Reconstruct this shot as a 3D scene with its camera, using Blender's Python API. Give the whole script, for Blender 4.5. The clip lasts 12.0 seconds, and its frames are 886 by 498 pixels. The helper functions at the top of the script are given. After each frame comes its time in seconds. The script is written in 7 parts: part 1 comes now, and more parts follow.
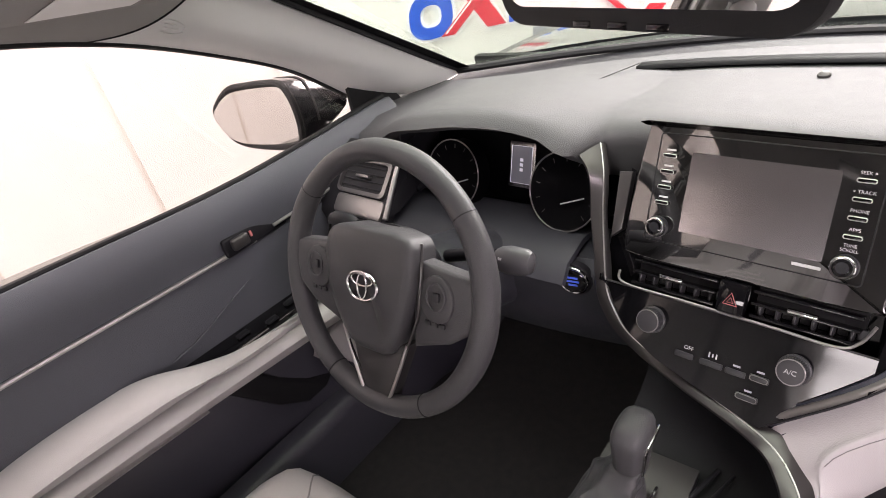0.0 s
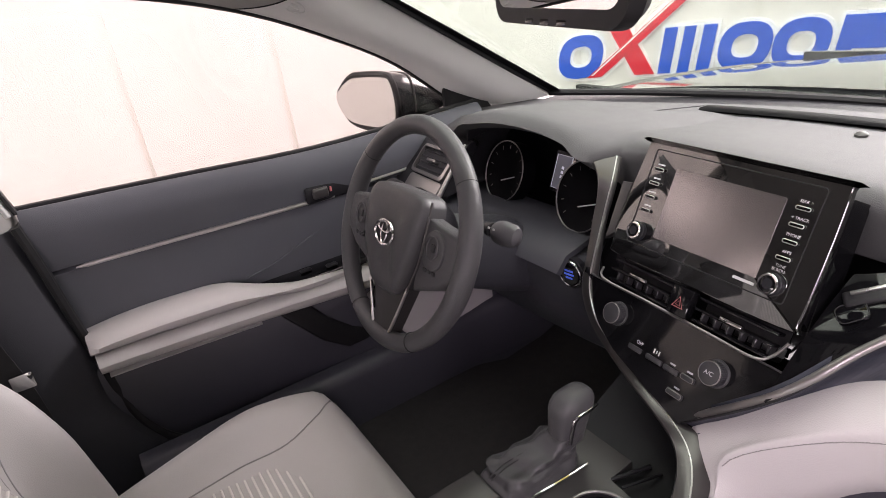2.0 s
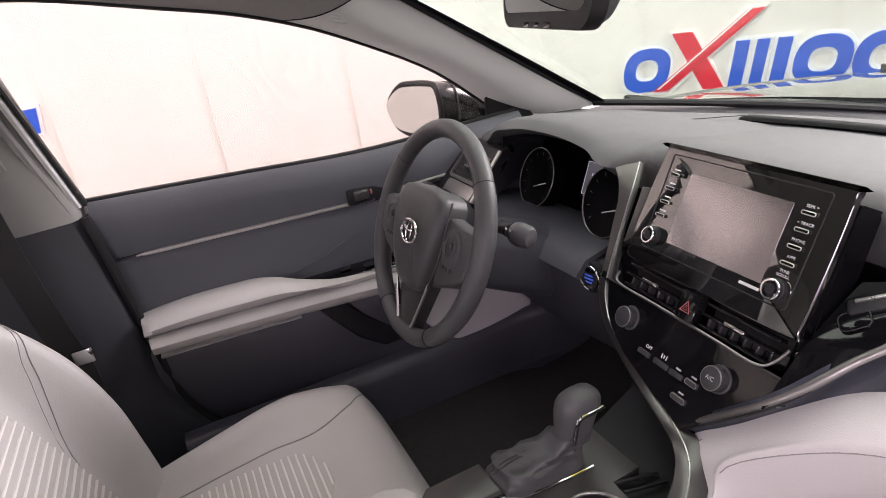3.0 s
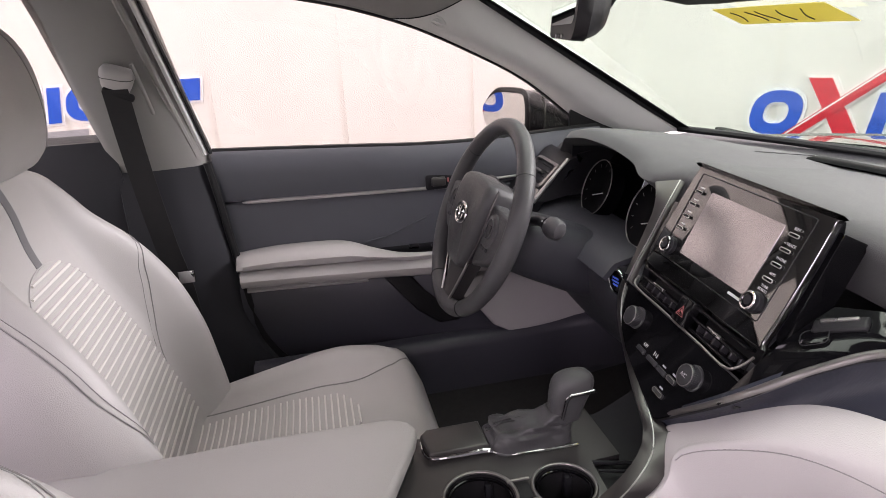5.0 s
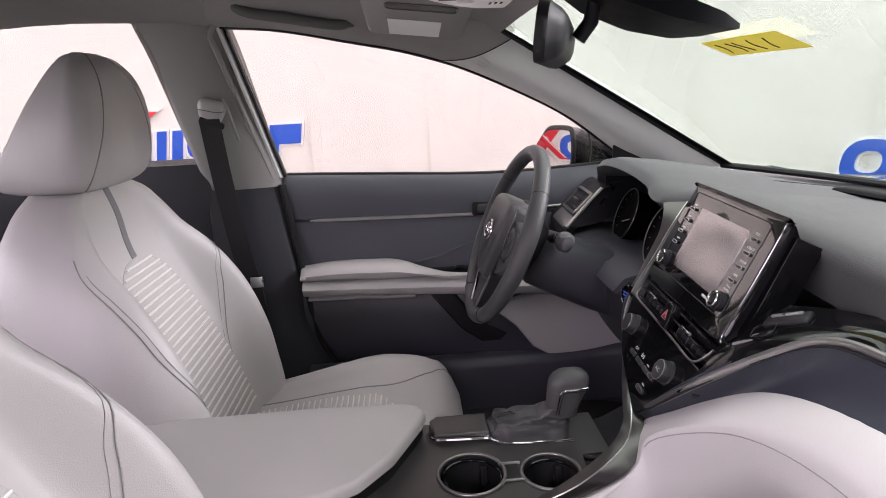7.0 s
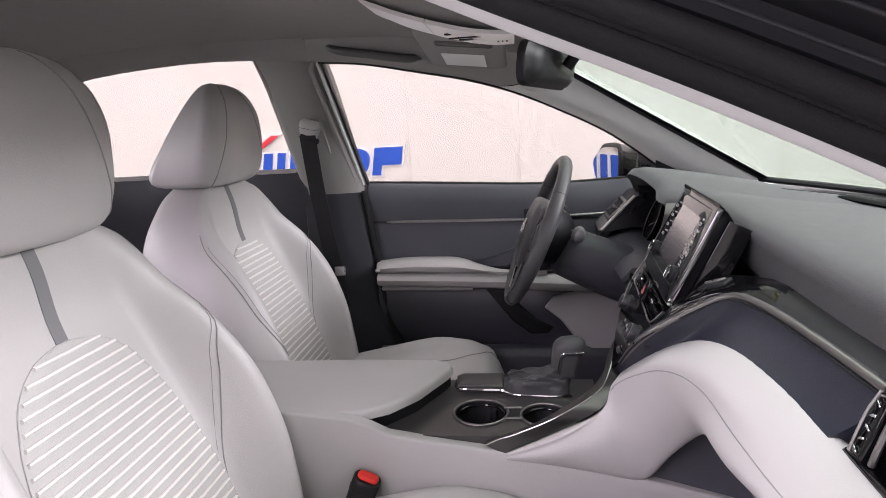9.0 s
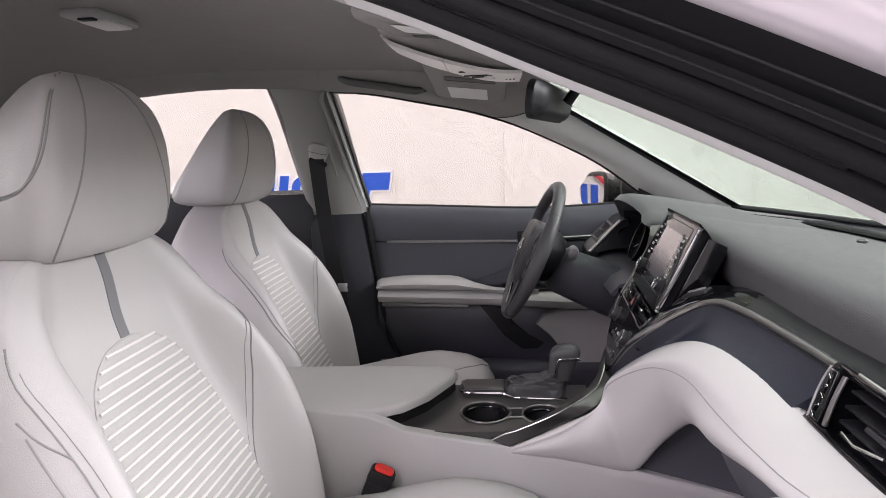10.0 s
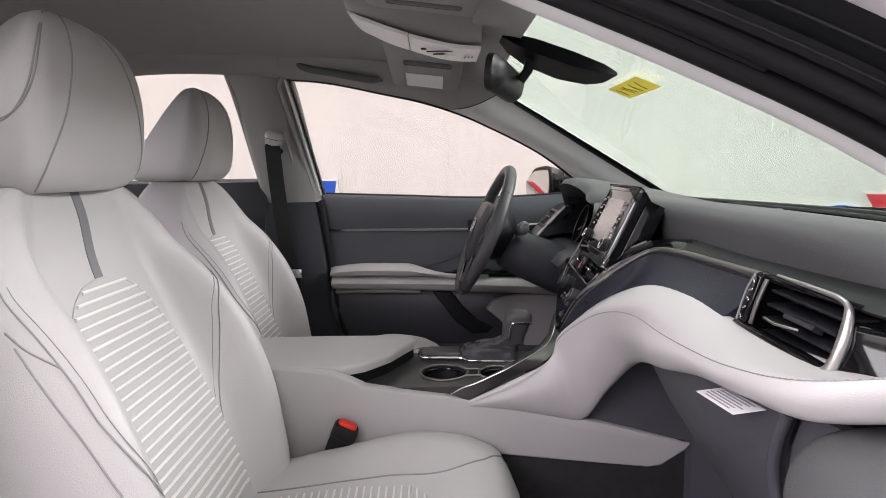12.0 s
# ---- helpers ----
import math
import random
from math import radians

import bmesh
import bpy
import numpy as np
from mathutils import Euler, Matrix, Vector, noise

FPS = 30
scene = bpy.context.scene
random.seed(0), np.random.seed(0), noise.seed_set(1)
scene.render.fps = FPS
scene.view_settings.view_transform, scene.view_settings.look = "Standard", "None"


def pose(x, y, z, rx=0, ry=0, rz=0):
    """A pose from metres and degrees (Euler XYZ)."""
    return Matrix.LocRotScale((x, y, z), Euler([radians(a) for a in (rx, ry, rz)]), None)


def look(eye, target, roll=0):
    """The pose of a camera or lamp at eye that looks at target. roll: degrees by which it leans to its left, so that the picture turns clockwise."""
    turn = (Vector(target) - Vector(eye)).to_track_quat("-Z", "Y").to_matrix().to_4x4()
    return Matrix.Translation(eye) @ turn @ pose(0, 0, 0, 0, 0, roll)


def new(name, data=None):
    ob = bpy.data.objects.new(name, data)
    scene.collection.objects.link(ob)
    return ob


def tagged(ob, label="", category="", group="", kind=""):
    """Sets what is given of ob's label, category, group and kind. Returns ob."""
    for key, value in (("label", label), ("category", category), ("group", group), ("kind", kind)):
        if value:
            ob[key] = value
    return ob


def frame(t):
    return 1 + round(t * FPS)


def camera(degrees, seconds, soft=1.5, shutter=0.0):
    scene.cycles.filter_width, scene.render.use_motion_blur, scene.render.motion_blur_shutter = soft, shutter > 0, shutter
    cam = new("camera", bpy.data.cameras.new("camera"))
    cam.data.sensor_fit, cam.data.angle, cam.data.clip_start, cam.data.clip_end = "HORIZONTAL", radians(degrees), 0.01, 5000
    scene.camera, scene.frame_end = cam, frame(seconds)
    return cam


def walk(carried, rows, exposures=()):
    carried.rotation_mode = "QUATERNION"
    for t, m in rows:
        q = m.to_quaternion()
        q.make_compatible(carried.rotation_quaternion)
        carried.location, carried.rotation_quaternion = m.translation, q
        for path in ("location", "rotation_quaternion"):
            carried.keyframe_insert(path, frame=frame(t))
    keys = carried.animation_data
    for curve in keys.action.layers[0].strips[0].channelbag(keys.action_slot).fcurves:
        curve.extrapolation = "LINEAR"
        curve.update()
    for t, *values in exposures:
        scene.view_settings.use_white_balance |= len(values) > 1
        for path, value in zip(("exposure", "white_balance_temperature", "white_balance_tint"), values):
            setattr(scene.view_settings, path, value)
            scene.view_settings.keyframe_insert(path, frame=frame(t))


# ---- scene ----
cam = camera(72.7, 12.0, soft=0.8)
PATH = [
    (0, (0.18, -0.365, 1.277), (-1.079, 0.809, 0.258), -15.1),
    (0.5, (0.261, -0.398, 1.275), (-1.098, 0.739, 0.348), -12.7),
    (1, (0.334, -0.414, 1.265), (-1.116, 0.63, 0.368), -9.8),
    (1.5, (0.383, -0.384, 1.233), (-1.146, 0.582, 0.379), -8.3),
    (2, (0.415, -0.354, 1.222), (-1.164, 0.546, 0.387), -8.3),
    (2.5, (0.449, -0.332, 1.213), (-1.199, 0.479, 0.421), -8.9),
    (3, (0.483, -0.31, 1.203), (-1.223, 0.407, 0.443), -8.9),
    (3.5, (0.521, -0.294, 1.2), (-1.222, 0.328, 0.442), -8.3),
    (3.7, (0.536, -0.301, 1.183), (-1.227, 0.305, 0.457), -7.1),
    (5.3, (0.665, -0.245, 1.181), (-1.192, 0.087, 0.517), -2.5),
    (5.5, (0.682, -0.243, 1.172), (-1.19, 0.064, 0.538), -1.9),
    (6, (0.715, -0.218, 1.166), (-1.183, 0.011, 0.579), -1.5),
    (6.5, (0.754, -0.185, 1.159), (-1.161, -0.029, 0.603), -2.3),
    (7, (0.787, -0.154, 1.142), (-1.145, -0.061, 0.632), -3.1),
    (7.2, (0.801, -0.146, 1.135), (-1.135, -0.074, 0.638), -3.2),
    (8.8, (1.001, -0.007, 1.112), (-0.94, -0.256, 0.698), -3.7),
    (9, (1.031, -0.015, 1.116), (-0.911, -0.269, 0.71), -3.3),
    (9.5, (1.102, -0.027, 1.118), (-0.849, -0.275, 0.755), -2.6),
    (10, (1.154, -0.065, 1.116), (-0.812, -0.243, 0.795), -2.1),
    (10.5, (1.191, -0.087, 1.097), (-0.785, -0.169, 0.801), -1.9),
    (11, (1.217, -0.095, 1.066), (-0.762, -0.125, 0.779), -1.5),
    (11.5, (1.231, -0.101, 1.038), (-0.75, -0.097, 0.763), -1.2),
    (12, (1.235, -0.105, 1.016), (-0.749, -0.083, 0.762), -1.0),
]
EXPOSURES = [(0, 1.38, 6700, 15), (1.5, 1.20, 6650, 17), (3.5, 1.10, 6550, 17), (5.5, 1.02, 6450, 15), (7.0, 0.94, 6300, 16), (9.0, 0.86, 6250, 13), (12, 0.74, 6300, 9)]
walk(cam, [(t, look(eye, target, roll)) for t, eye, target, roll in PATH], EXPOSURES)

# ---------------------------------------------------------------- light
world = bpy.data.worlds.new("booth_air")
world.use_nodes = True
world.node_tree.nodes["Background"].inputs[0].default_value = (0.9, 0.93, 1.0, 1)
world.node_tree.nodes["Background"].inputs[1].default_value = 0.05
scene.world = world


def softbox(name, eye, target, w, h, watts, colour=(1, 0.955, 0.968)):
    data = bpy.data.lights.new(name, "AREA")
    data.shape, data.size, data.size_y, data.energy, data.color = "RECTANGLE", w, h, watts, colour
    ob = new(name, data)
    ob.matrix_world = look(eye, target)
    return ob


softbox("softbox_overhead", (-0.05, -1.1, 3.05), (-0.05, -1.1, 0), 4.9, 5.3, 222)
# unseen area lamps added to brighten dash, wheel and seats
softbox("fill_passenger_side", (2.6, -1.65, 2.0), (0.3, 0.15, 0.6), 1.6, 1.1, 42, (1, 0.86, 0.97))
softbox("fill_rear", (0.3, -5.05, 1.85), (0.0, 0.2, 1.1), 3.4, 2.3, 180)
softbox("fill_front", (-0.15, 2.85, 2.3), (-0.2, -0.3, 0.95), 2.0, 0.9, 105)

# ---------------------------------------------------------------- materials


def mat(name, colour, rough=0.5, metal=0.0, vary=0.06, scale=6.0, grain=0.0, grain_scale=900.0, coat=0.0, rough_vary=0.06, spec=0.5, cell=False):
    """A surface with slow variation in tone and gloss, and a fine grain in its relief."""
    m = bpy.data.materials.new(name)
    m.use_nodes = True
    n, l = m.node_tree.nodes, m.node_tree.links
    b = n["Principled BSDF"]
    b.inputs["Metallic"].default_value = metal
    b.inputs["Coat Weight"].default_value = coat
    b.inputs["Coat Roughness"].default_value = 0.03
    b.inputs["Specular IOR Level"].default_value = spec
    tc = n.new("ShaderNodeTexCoord")
    big = n.new("ShaderNodeTexNoise")
    big.inputs["Scale"].default_value, big.inputs["Detail"].default_value = scale, 5
    l.new(tc.outputs["Object"], big.inputs["Vector"])
    ramp = n.new("ShaderNodeMix")
    ramp.data_type = "RGBA"
    ramp.inputs[6].default_value = (*[c * (1 - vary) for c in colour], 1)
    ramp.inputs[7].default_value = (*[min(1, c * (1 + vary)) for c in colour], 1)
    l.new(big.outputs[0], ramp.inputs[0])
    l.new(ramp.outputs[2], b.inputs["Base Color"])
    rr = n.new("ShaderNodeMapRange")
    rr.inputs[3].default_value, rr.inputs[4].default_value = max(0.02, rough - rough_vary), min(1, rough + rough_vary)
    mid = n.new("ShaderNodeTexNoise")
    mid.inputs["Scale"].default_value, mid.inputs["Detail"].default_value = scale * 7, 4
    l.new(tc.outputs["Object"], mid.inputs["Vector"])
    l.new(mid.outputs[0], rr.inputs[0])
    l.new(rr.outputs[0], b.inputs["Roughness"])
    if grain:
        if cell:
            fine = n.new("ShaderNodeTexVoronoi")
            fine.inputs["Scale"].default_value = grain_scale
        else:
            fine = n.new("ShaderNodeTexNoise")
            fine.inputs["Scale"].default_value, fine.inputs["Detail"].default_value = grain_scale, 3
        l.new(tc.outputs["Object"], fine.inputs["Vector"])
        bump = n.new("ShaderNodeBump")
        bump.inputs["Strength"].default_value, bump.inputs["Distance"].default_value = grain, 0.001
        l.new(fine.outputs[0], bump.inputs["Height"])
        l.new(bump.outputs[0], b.inputs["Normal"])
    return m


def glass(name, tint, gloss=0.0):
    """A thin pane: it lets light through with its tint, and mirrors at grazing angles."""
    m = bpy.data.materials.new(name)
    m.use_nodes = True
    n, l = m.node_tree.nodes, m.node_tree.links
    n.remove(n["Principled BSDF"])
    see, shine, mix, fr = n.new("ShaderNodeBsdfTransparent"), n.new("ShaderNodeBsdfGlossy"), n.new("ShaderNodeMixShader"), n.new("ShaderNodeLayerWeight")
    see.inputs[0].default_value = (*tint, 1)
    shine.inputs["Roughness"].default_value = 0.01
    power, share = n.new("ShaderNodeMath"), n.new("ShaderNodeMath")
    power.operation, share.operation = "POWER", "MULTIPLY_ADD"
    power.inputs[1].default_value = 5.0
    share.inputs[1].default_value, share.inputs[2].default_value = 0.5, 0.03
    l.new(fr.outputs["Facing"], power.inputs[0])
    l.new(power.outputs[0], share.inputs[0])
    l.new(share.outputs[0], mix.inputs[0])
    l.new(see.outputs[0], mix.inputs[1])
    l.new(shine.outputs[0], mix.inputs[2])
    l.new(mix.outputs[0], n["Material Output"].inputs[0])
    return m


def glow(name, colour, power):
    m = mat(name, colour, 0.4)
    b = m.node_tree.nodes["Principled BSDF"]
    b.inputs["Emission Color"].default_value = (*colour, 1)
    b.inputs["Emission Strength"].default_value = power
    return m


WALL = mat("booth_white_paint", (0.72, 0.695, 0.675), 0.6, vary=0.05, scale=0.9)
streak = WALL.node_tree.nodes.new("ShaderNodeMapping")
streak.inputs["Scale"].default_value = (2.2, 2.2, 0.12)
for lk in list(WALL.node_tree.links):
    if lk.from_node.type == "TEX_COORD" and lk.to_node.inputs["Scale"].default_value < 1:
        WALL.node_tree.links.new(lk.from_socket, streak.inputs[0])
        WALL.node_tree.links.new(streak.outputs[0], lk.to_socket)
# dirt drawn down along the panel joints, stronger towards the floor
wn, wl = WALL.node_tree.nodes, WALL.node_tree.links
axes, turn, near, low, dirt, blend = [wn.new("ShaderNode" + k) for k in ("SeparateXYZ", "Math", "MapRange", "MapRange", "Math", "Mix")]
turn.operation, dirt.operation = "ARCTAN2", "MULTIPLY"
near.interpolation_type = "SMOOTHSTEP"
for node, vals in ((near, (0.0, 0.013, 1.0, 0.0)), (low, (0.1, 1.35, 0.6, 0.0))):
    for q, v in enumerate(vals):
        node.inputs[q + 1].default_value = v
wl.new(wn["Texture Coordinate"].outputs["Object"], axes.inputs[0])
wl.new(axes.outputs[1], turn.inputs[0])
wl.new(axes.outputs[0], turn.inputs[1])
wl.new(turn.outputs[0], near.inputs[0])
wl.new(axes.outputs[2], low.inputs[0])
wl.new(near.outputs[0], dirt.inputs[0])
wl.new(low.outputs[0], dirt.inputs[1])
blend.data_type = "RGBA"
wl.new(dirt.outputs[0], blend.inputs[0])
wl.new(wn["Mix"].outputs[2], blend.inputs[6])
blend.inputs[7].default_value = (0.36, 0.31, 0.26, 1)
wl.new(blend.outputs[2], wn["Principled BSDF"].inputs["Base Color"])
# added dark tone for unseen wall panels, cuts light bounced into the cabin
DARKPANEL = mat("dark_unseen_panels", (0.07, 0.07, 0.075), 0.8, vary=0.1, scale=2.0)
FLOOR = mat("booth_floor_paint", (0.30, 0.295, 0.29), 0.35, scale=1.0)
BLUE = mat("sign_blue", (0.02, 0.09, 0.55), 0.35)
RED = mat("sign_red", (0.62, 0.02, 0.04), 0.35)
GREY = mat("sign_grey", (0.3, 0.3, 0.33), 0.5)
SIGNWHITE = mat("sign_white_edge", (0.85, 0.85, 0.86), 0.4)
LEATHER = mat("pale_grey_leather", (0.44, 0.427, 0.418), 0.44, vary=0.035, scale=9, grain=0.22, grain_scale=700, cell=True)
LEATHER_SEAM = mat("grey_stitching", (0.25, 0.245, 0.24), 0.7)
INSERT = mat("perforated_grey_leather", (0.43, 0.42, 0.405), 0.55, vary=0.05, scale=12, grain=0.5, grain_scale=500, cell=True)
RIB = mat("pale_raised_rib", (0.70, 0.68, 0.65), 0.5, vary=0.04)
STRAP = mat("dark_grey_leather_strip", (0.16, 0.16, 0.165), 0.5, grain=0.2, grain_scale=600, cell=True)
SOFT = mat("dark_soft_dash", (0.066, 0.067, 0.068), 0.62, vary=0.08, grain=0.35, grain_scale=800, cell=True, spec=0.32)
DOORSOFT = mat("charcoal_door_skin", (0.082, 0.086, 0.099), 0.45, vary=0.08, grain=0.35, grain_scale=800, cell=True, spec=0.35)
HARD = mat("black_hard_plastic", (0.012, 0.012, 0.014), 0.42, vary=0.1, grain=0.2, grain_scale=1000, cell=True, spec=0.2)
DOORLOW = mat("dark_lower_door_plastic", (0.044, 0.044, 0.055), 0.34, vary=0.1, grain=0.25, grain_scale=1000, cell=True)
GLOVE = mat("navy_charcoal_plastic", (0.058, 0.058, 0.070), 0.5, vary=0.06, grain=0.3, grain_scale=1000, cell=True)
PIANO = mat("piano_black", (0.003, 0.003, 0.0035), 0.06, vary=0.1, rough_vary=0.01, spec=0.38)
NAVY = mat("ribbed_navy_trim", (0.016, 0.018, 0.027), 0.36, vary=0.08, grain=0.2)
nn, nl = NAVY.node_tree.nodes, NAVY.node_tree.links
ribs, rib_bump = nn.new("ShaderNodeTexWave"), nn.new("ShaderNodeBump")
ribs.bands_direction = "Z"
ribs.inputs["Scale"].default_value = 240
ribs.inputs["Distortion"].default_value = 0.6
rib_bump.inputs["Strength"].default_value, rib_bump.inputs["Distance"].default_value = 0.14, 0.001
nl.new(nn["Texture Coordinate"].outputs["Object"], ribs.inputs["Vector"])
nl.new(ribs.outputs["Color"], rib_bump.inputs["Height"])
nl.new(nn["Bump"].outputs[0], rib_bump.inputs["Normal"])
nl.new(rib_bump.outputs[0], nn["Principled BSDF"].inputs["Normal"])
SATIN = mat("satin_silver", (0.23, 0.22, 0.215), 0.36, metal=0.9, grain=0.05)
BRIGHTSATIN = mat("bright_satin_silver", (0.48, 0.47, 0.46), 0.3, metal=0.9, grain=0.05)
DARKSATIN = mat("dark_satin_metal", (0.075, 0.072, 0.071), 0.32, metal=0.6, grain=0.05)
CHROME = mat("chrome", (0.6, 0.6, 0.61), 0.07, metal=1.0, vary=0.02, rough_vary=0.03)
WHEELLEATHER = mat("black_wheel_leather", (0.055, 0.055, 0.057), 0.38, grain=0.3, grain_scale=900, cell=True, spec=0.35)
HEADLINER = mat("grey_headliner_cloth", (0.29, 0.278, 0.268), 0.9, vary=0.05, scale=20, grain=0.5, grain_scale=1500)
PILLAR = mat("grey_pillar_plastic", (0.66, 0.66, 0.645), 0.55, vary=0.04, grain=0.2, grain_scale=900, cell=True)
PLASTICGREY = mat("pale_grey_plastic", (0.42, 0.41, 0.40), 0.45, vary=0.04, grain=0.2, grain_scale=900, cell=True)
CARPET = mat("black_carpet", (0.019, 0.0185, 0.019), 0.95, vary=0.5, scale=60, grain=1.0, grain_scale=700)
RUBBER = mat("black_rubber_seal", (0.010, 0.010, 0.011), 0.5, grain=0.2, spec=0.3)
SEALGREY = mat("charcoal_soft_seal", (0.009, 0.0088, 0.009), 0.6, grain=0.3, spec=0.12)
# the pillar plastic again, passenger-side shade put into a darker colour
PILLARDARK = mat("shaded_grey_pillar_plastic", (0.55, 0.54, 0.53), 0.6, vary=0.04, grain=0.2, grain_scale=900, cell=True)
GRABGREY = mat("dark_grey_handle_plastic", (0.10, 0.097, 0.094), 0.55, grain=0.25)
VISORGREY = mat("grey_visor_cloth", (0.26, 0.25, 0.24), 0.85, vary=0.05, grain=0.4, grain_scale=1400)
CARSILVER = mat("silver_roof_paint", (0.50, 0.46, 0.48), 0.3, metal=0.45, coat=0.6)
PILLARLOW = mat("dark_plastic_and_shaded_door", (0.034, 0.035, 0.041), 0.45, vary=0.08, grain=0.3, grain_scale=900, cell=True, spec=0.3)
BELT = mat("black_belt_webbing", (0.007, 0.007, 0.008), 0.7, grain=0.4, grain_scale=700)
BUCKLERED = mat("red_button", (0.75, 0.03, 0.02), 0.35)
BLACKFRAME = mat("matte_black_frame", (0.0015, 0.0015, 0.002), 0.5, spec=0.05)
DOORBLACK = mat("black_door_frame_paint", (0.004, 0.004, 0.005), 0.42, spec=0.15)
PAINT = mat("dark_car_paint", (0.012, 0.012, 0.016), 0.25, metal=0.3, coat=1.0)
MIRROR = mat("mirror_glass", (0.9, 0.9, 0.9), 0.01, metal=1.0, vary=0.0, rough_vary=0.0)
DIMMIRROR = mat("tinted_mirror_glass", (0.60, 0.59, 0.58), 0.012, metal=1.0, vary=0.02, rough_vary=0.0)
DISPLAY = mat("dark_display_glass", (0.47, 0.45, 0.465), 0.21, metal=1.0, vary=0.02, rough_vary=0.0)
SCREENGLASS = mat("gloss_screen_glass", (0.004, 0.004, 0.004), 0.04, vary=0.1, rough_vary=0.0)
SCREENGLASS.node_tree.nodes["Principled BSDF"].inputs["IOR"].default_value = 2.4
HAZARDRED = mat("faded_red_print", (0.42, 0.13, 0.13), 0.4)
# the pale grey trim of the kick panel, footwell shade put into its colour
KICKGREY = mat("shaded_kick_grey", (0.37, 0.36, 0.355), 0.8, grain=0.5, grain_scale=1200)
KNOBGREY = mat("dark_knob_rubber", (0.022, 0.022, 0.024), 0.4, grain=0.2)
PILLARCLOTH = mat("grey_pillar_cloth", (0.27, 0.265, 0.255), 0.8, vary=0.05, grain=0.4, grain_scale=1300)
WINDSHIELD = glass("green_tinted_glass", (0.66, 0.715, 0.665))
SIDEGLASS = glass("side_glass", (0.69, 0.67, 0.65))
LENS = mat("frosted_lamp_lens", (0.75, 0.73, 0.71), 0.35)
WHITEINK = mat("white_print", (0.42, 0.42, 0.42), 0.5)
STRIPSATIN = mat("dark_brushed_strip", (0.095, 0.091, 0.089), 0.33, metal=0.9, grain=0.05)
DARKINK = mat("dark_print", (0.04, 0.04, 0.04), 0.6)
PAPER = mat("white_label_paper", (0.8, 0.79, 0.78), 0.6)
STALKGREY = mat("grey_stalk_plastic", (0.055, 0.055, 0.058), 0.4)
YELLOW = mat("yellow_film", (0.70, 0.63, 0.22), 0.4)
yn, yl = YELLOW.node_tree.nodes, YELLOW.node_tree.links
thin, blend = yn.new("ShaderNodeBsdfTranslucent"), yn.new("ShaderNodeMixShader")
thin.inputs[0].default_value = (0.55, 0.50, 0.16, 1)
blend.inputs[0].default_value = 0.6
yl.new(yn["Principled BSDF"].outputs[0], blend.inputs[1])
yl.new(thin.outputs[0], blend.inputs[2])
yl.new(blend.outputs[0], yn["Material Output"].inputs[0])
BLUEGLOW = glow("blue_lit_print", (0.04, 0.08, 0.42), 0.18)
PALEGLOW = glow("pale_lit_display", (0.6, 0.6, 0.68), 0.25)
DIMGLOW = glow("dim_lit_display", (0.10, 0.10, 0.12), 0.22)

# ---------------------------------------------------------------- shapes


